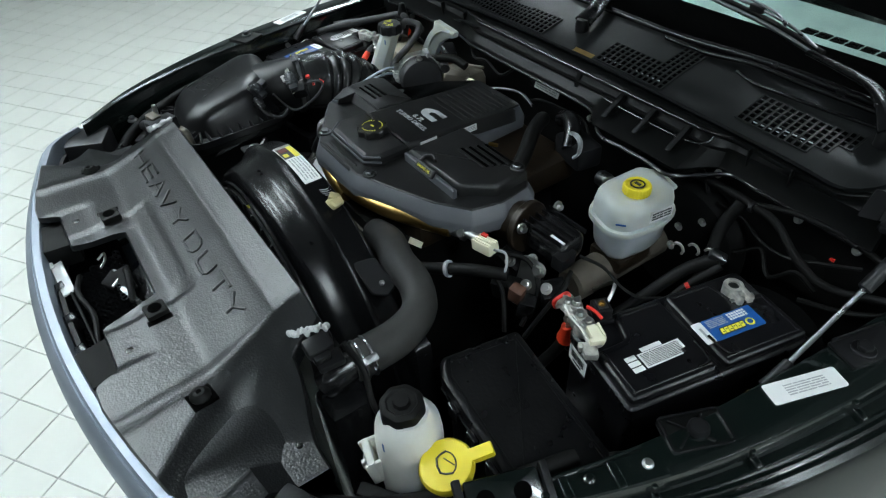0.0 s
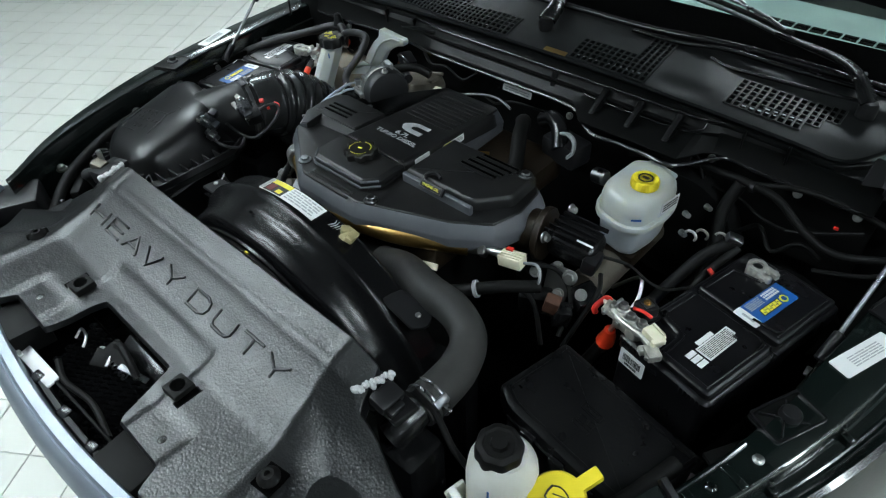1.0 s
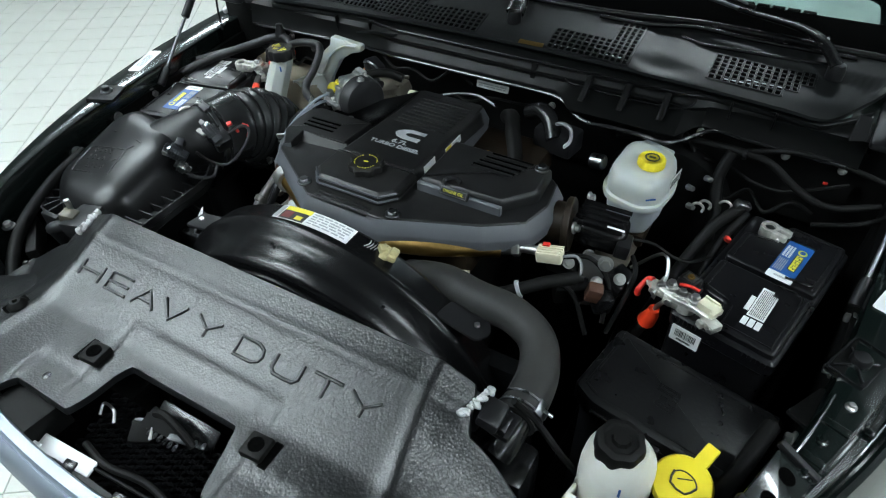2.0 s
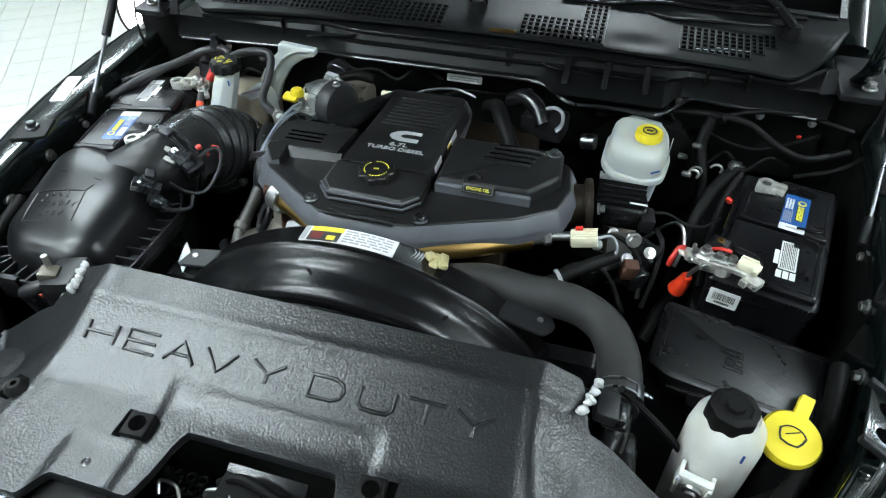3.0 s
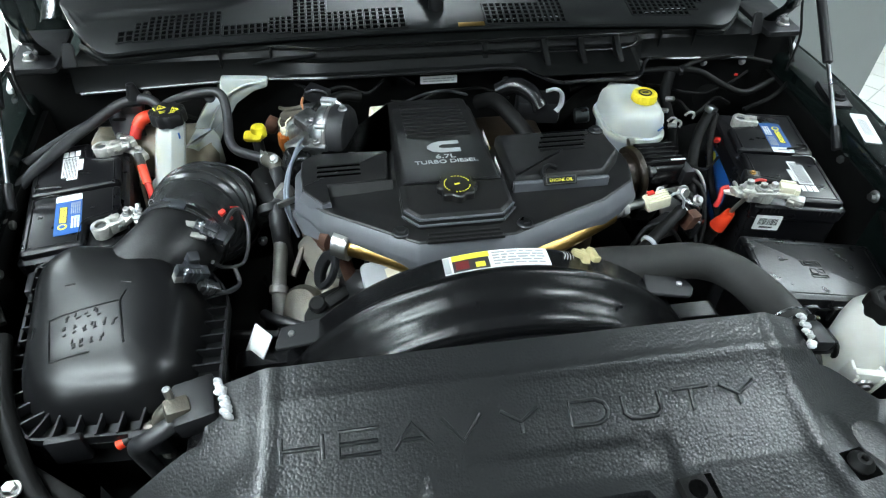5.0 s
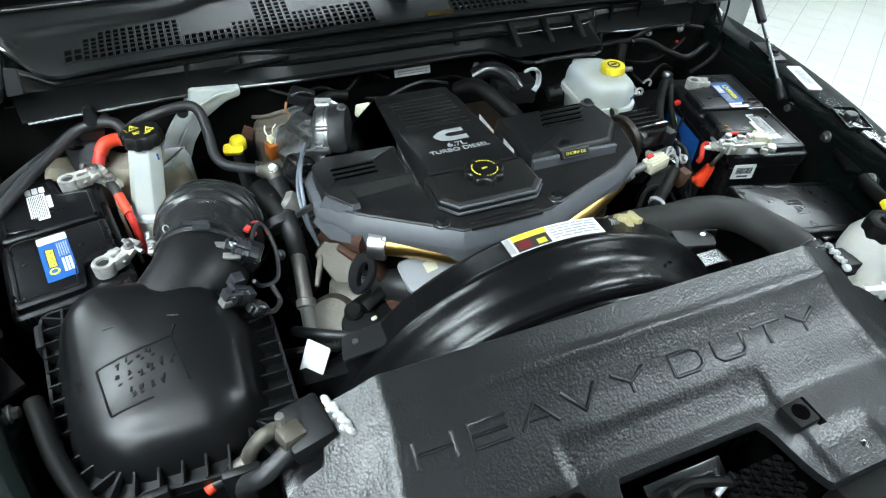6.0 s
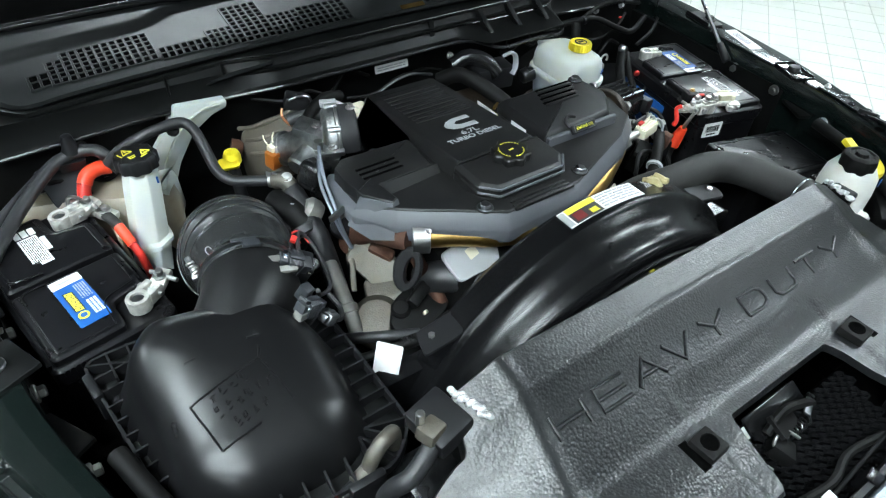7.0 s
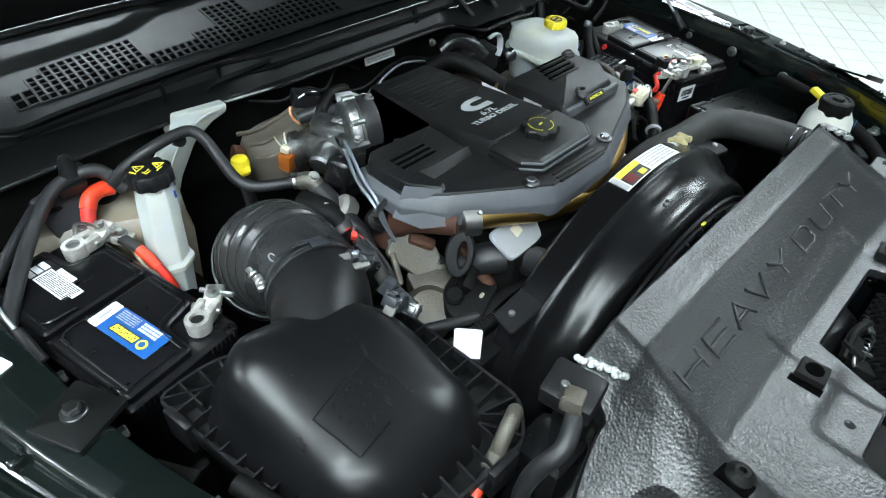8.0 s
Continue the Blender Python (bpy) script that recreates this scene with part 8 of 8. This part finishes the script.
DS = thing("transmission_dipstick", (-0.382, 0.85, 1.0), "yellow dipstick pull on a dark tube", "dipstick")
part("handle", lathe(B(), [(0.012, -0.012), (0.016, -0.008), (0.016, 0.006), (0.013, 0.013), (0.006, 0.016), (0, 0.0165)], (-0.380, 0.862, 1.102), seg=18), M_YELLOW, DS)
part("ring", prism(B(), fillet(rect(-0.026, -0.012, 0.012, 0.012), 0.009), [(-0.004, 0.001), (0.0, 0), (0.004, 0.001)], pose(-0.384, 0.848, 1.100, 25, 0, -10)), M_YELLOW, DS)
part("tube", tube(B(), [(-0.384, 0.852, 1.09), (-0.38, 0.845, 1.02), (-0.37, 0.82, 0.92)], 0.011, 12), M_HOSE, DS)

# air conditioning lines at the front corner
ACL = thing("refrigerant_line", (-0.44, 0.18, 1.0), "bare aluminium refrigerant pipes with a port", "pipe")
part("pipe", tube(B(), [(-0.415, 0.155, 1.172), (-0.425, 0.145, 1.168), (-0.455, 0.135, 1.155), (-0.475, 0.145, 1.13), (-0.478, 0.155, 1.08), (-0.47, 0.16, 1.0)], 0.0105, 12), M_HOSE, ACL, "grey coated pipe")
part("loop", tube(B(), [(-0.475, 0.20, 1.02), (-0.470, 0.20, 1.09), (-0.455, 0.203, 1.115), (-0.44, 0.207, 1.12), (-0.43, 0.212, 1.11), (-0.428, 0.215, 1.06), (-0.43, 0.215, 0.98)], 0.0095, 12), M_ALU, ACL, "bright bent aluminium pipe")
part("port", cyl(B(), (-0.492, 0.195, 1.082), (-0.468, 0.201, 1.088), 0.010, seg=14, bev=0.002), M_ALU, ACL)
part("port_plug", cyl(B(), (-0.515, 0.19, 1.075), (-0.49, 0.195, 1.082), 0.008, seg=12, bev=0.002), M_BLACK, ACL)
part("port_seal", cyl(B(), (-0.522, 0.188, 1.072), (-0.513, 0.19, 1.076), 0.007, seg=12), M_ORANGE, ACL, "orange rubber seal")
part("fitting", box(B(), (-0.418, 0.155, 1.182), (0.028, 0.024, 0.018), (0, 10, 20), bev=0.004), M_ALU, ACL)
part("fitting_bolt", cyl(B(), (-0.425, 0.165, 1.185), (-0.425, 0.165, 1.208), 0.005, seg=8, bev=0.001), M_STEEL, ACL)
part("bracket", box(B(), (-0.40, 0.165, 1.17), (0.05, 0.06, 0.03), (0, -8, 10), bev=0.005), M_BLACK, ACL)
# front corner braces, both sides
for s in (1, -1):
    br = thing("corner_bracket", (s * 0.66, 0.22, 1.05), "black steel corner bracket bolted to the wing", "bracket", "corner brackets")
    part("plate", box(B(), (s * 0.765, 0.42, 1.09), (0.07, 0.075, 0.008), (0, 0, -30 * s), bev=0.002), M_DARK, br)
    part("bolt", hexbolt(B(), (s * 0.765, 0.415, 1.094), 0.010, 0.014), M_STEEL, br)
    part("arm", box(B(), (s * 0.60, 0.15, 1.05), (0.12, 0.02, 0.05), (0, 0, 35 * s), bev=0.004), M_DARK, br)
    part("rail", tube(B(), [(s * 0.52, 0.05, 1.06), (s * 0.60, 0.13, 1.085), (s * 0.665, 0.25, 1.10), (s * 0.70, 0.36, 1.105)], 0.012, 10), M_DARK, br)
    part("nut", hexbolt(B(), (s * 0.62, 0.13, 1.095), 0.008, 0.012), M_STEEL, br)

# ---- firewall clutter ----
WL = thing("wiring_loom", (0.6, 0.93, 1.1), "black taped wiring loom along the firewall", "wiring")
part("loom", tube(B(), [(0.30, 0.93, 1.12), (0.40, 0.94, 1.14), (0.50, 0.935, 1.150), (0.545, 0.925, 1.155), (0.60, 0.92, 1.148), (0.66, 0.90, 1.12), (0.72, 0.90, 1.10), (0.80, 0.93, 1.11)], 0.0075, 10), M_RUBBER, WL)
part("loom", tube(B(), [(0.53, 0.925, 1.15), (0.52, 0.90, 1.10), (0.535, 0.86, 1.04), (0.54, 0.82, 0.98)], 0.012, 10), M_RUBBER, WL)
part("loom", tube(B(), [(0.545, 0.925, 1.155), (0.62, 0.94, 1.17), (0.70, 0.95, 1.165), (0.80, 0.96, 1.14)], 0.0055, 10), M_RUBBER, WL)
part("cable", tube(B(), [(0.83, 1.02, 1.22), (0.845, 0.98, 1.18), (0.835, 0.92, 1.13), (0.78, 0.88, 1.10), (0.70, 0.86, 1.08)], 0.005, 8), M_RUBBER, WL)
part("tie", cyl(B(), (0.548, 0.92, 1.153), (0.555, 0.92, 1.154), 0.0095, seg=12), M_BLACK, WL)
part("red_mark", box(B(), (0.70, 0.93, 1.13), (0.008, 0.004, 0.004)), M_RED, WL)
for p in ((0.475, 0.83, 1.11), (0.487, 0.80, 1.09), (0.50, 0.86, 1.12)):
    part("fitting", cyl(B(), p, Vector(p) + Vector((0.012, -0.012, 0.006)), 0.006, 0.005, 12, 0.001), M_STEEL, WL, "bright line fitting")
part("thin_wire", tube(B(), [(0.42, 0.64, 1.10), (0.46, 0.66, 1.09), (0.50, 0.665, 1.07), (0.53, 0.68, 1.06), (0.56, 0.70, 1.07)], 0.003, 6), M_RUBBER, WL)
part("brake_line", tube(B(), [(0.43, 0.68, 1.0), (0.47, 0.68, 1.05), (0.49, 0.66, 1.07), (0.50, 0.63, 1.05), (0.49, 0.60, 1.02)], 0.0035, 8), M_STEEL, WL)
part("grommet", lathe(B(), [(0.055, 0), (0.05, 0.012), (0.03, 0.02), (0.0, 0.022)], (0.66, 0.985, 1.06), turn(90, 0, 0).to_3x3(), 24), M_RUBBER, WL, "round rubber grommet")
BK = thing("breather_pipe", (0.17, 0.84, 1.1), "black breather pipes behind the engine cover", "pipe")
part("hose", tube(B(), [(0.075, 0.86, 1.14), (0.10, 0.83, 1.16), (0.12, 0.79, 1.155), (0.15, 0.74, 1.13), (0.165, 0.70, 1.11)], 0.016, 12), M_RUBBER, BK)
part("elbow", tube(B(), [(0.12, 0.875, 1.155), (0.15, 0.865, 1.172), (0.18, 0.845, 1.165), (0.20, 0.82, 1.14)], 0.018, 12), M_GLOSS, BK)
part("box", box(B(), (0.20, 0.845, 1.13), (0.09, 0.06, 0.05), (0, 0, -10), bev=0.008), M_BLACK, BK)
part("pale_clip", tube(B(), [(0.205, 0.815, 1.182), (0.222, 0.81, 1.188), (0.236, 0.81, 1.178), (0.238, 0.808, 1.155), (0.228, 0.806, 1.14)], 0.0075, 8, flat=0.5), M_GREY, BK, "pale grey connector clip")
part("silver_line", tube(B(), [(-0.12, 0.83, 1.145), (-0.06, 0.85, 1.165), (0.0, 0.86, 1.172), (0.05, 0.85, 1.165)], 0.003, 8), M_GUN, BK)
part("connector", box(B(), (-0.135, 0.82, 1.15), (0.035, 0.03, 0.025), (0, 10, 20), bev=0.005), M_CREAM, BK, "pale cast connector")
part("union", cyl(B(), (0.28, 0.83, 1.11), (0.31, 0.825, 1.115), 0.016, seg=14, bev=0.003), M_GUN, BK)
part("yellow_dot", box(B(), (0.10, 0.70, 1.15), (0.02, 0.005, 0.006), (0, 0, 30)), M_GOLD, BK)

# small clips, leads and fittings along the firewall
CL = thing("firewall_leads", (0.5, 0.93, 1.05), "thin dark leads with pale clips on the firewall", "wiring")
rnd = random.Random(44)
for k, (x0, x1, z0) in enumerate(((0.48, 0.74, 1.12), (0.5, 0.7, 1.06), (0.30, 0.46, 1.15), (-0.70, -0.50, 1.10), (-0.1, 0.16, 1.13), (-0.3, -0.05, 1.16))):
    pts = [(x0 + (x1 - x0) * i / 5, 0.935 + rnd.uniform(-0.02, 0.015), z0 + rnd.uniform(-0.025, 0.02)) for i in range(6)]
    part("lead", tube(B(), pts, rnd.uniform(0.0025, 0.0045), 8), M_RUBBER, CL)
for p in ((0.505, 0.80, 1.09), (0.515, 0.835, 1.075), (0.55, 0.83, 1.09)):
    c = Vector(p)
    part("hook_clip", tube(B(), [c + Vector((0.011 * math.cos(a), 0.0, 0.011 * math.sin(a))) for a in (-0.6, 0.1, 0.8, 1.5, 2.2, 2.9)], 0.0026, 8, 3), M_LEAD, CL, "pale open hook clip")
for p in ((0.62, 0.95, 1.155), (0.46, 0.945, 1.165), (0.36, 0.94, 1.16), (0.72, 0.955, 1.15), (-0.45, 0.95, 1.16), (-0.6, 0.955, 1.15), (0.15, 0.93, 1.15)):
    part("stud", hexbolt(B(), p, 0.0055, 0.010, (0, -1, 0.3)), M_STEEL, CL, "small plated stud")

# ---- floor tiles ----
TS, TURNED = 0.1915, 34.4
tile_mesh = finish(prism(B(), rect(-TS / 2 + 0.0022, -TS / 2 + 0.0022, TS / 2 - 0.0022, TS / 2 - 0.0022), [(-0.005, 0), (-0.001, 0), (0.0, 0.001)]), "tile", M_TILE)
mr = turn(0, 0, TURNED)
rest_v, rest_f = [], []
near = []
for i in range(-52, 53):
    for j in range(-52, 53):
        p = mr @ Vector((-0.7202 + i * TS, 0.0438 + j * TS, 0))
        if not (-6.4 < p.x < 6.4 and -5.4 < p.y < 7.4):
            continue
        if -3.2 < p.x < -0.55 and -1.9 < p.y < 0.75 and len(near) < 300:
            near.append(p)
            continue
        k = len(rest_v)
        h = TS / 2 - 0.0022
        for z, d in ((-0.004, 0.0), (0.0, 0.0008)):
            rest_v += [tuple(p + mr @ Vector((a * (h - d), b * (h - d), z))) for a, b in ((-1, -1), (1, -1), (1, 1), (-1, 1))]
        rest_f += [(k + 4, k + 5, k + 6, k + 7)] + [(k + a, k + (a + 1) % 4, k + 4 + (a + 1) % 4, k + 4 + a) for a in range(4)]
me = bpy.data.meshes.new("tiling")
me.from_pydata(rest_v, [], rest_f)
me.materials.append(M_TILE)
rest = new("tiling", me)
rest.parent = FLOOR
tagged(rest, "pale square tiles farther out", kind="stuff")
for p in near:
    o = new("tile", tile_mesh)
    o.parent = FLOOR
    o.location = p
    o.rotation_euler = (0, 0, radians(TURNED))
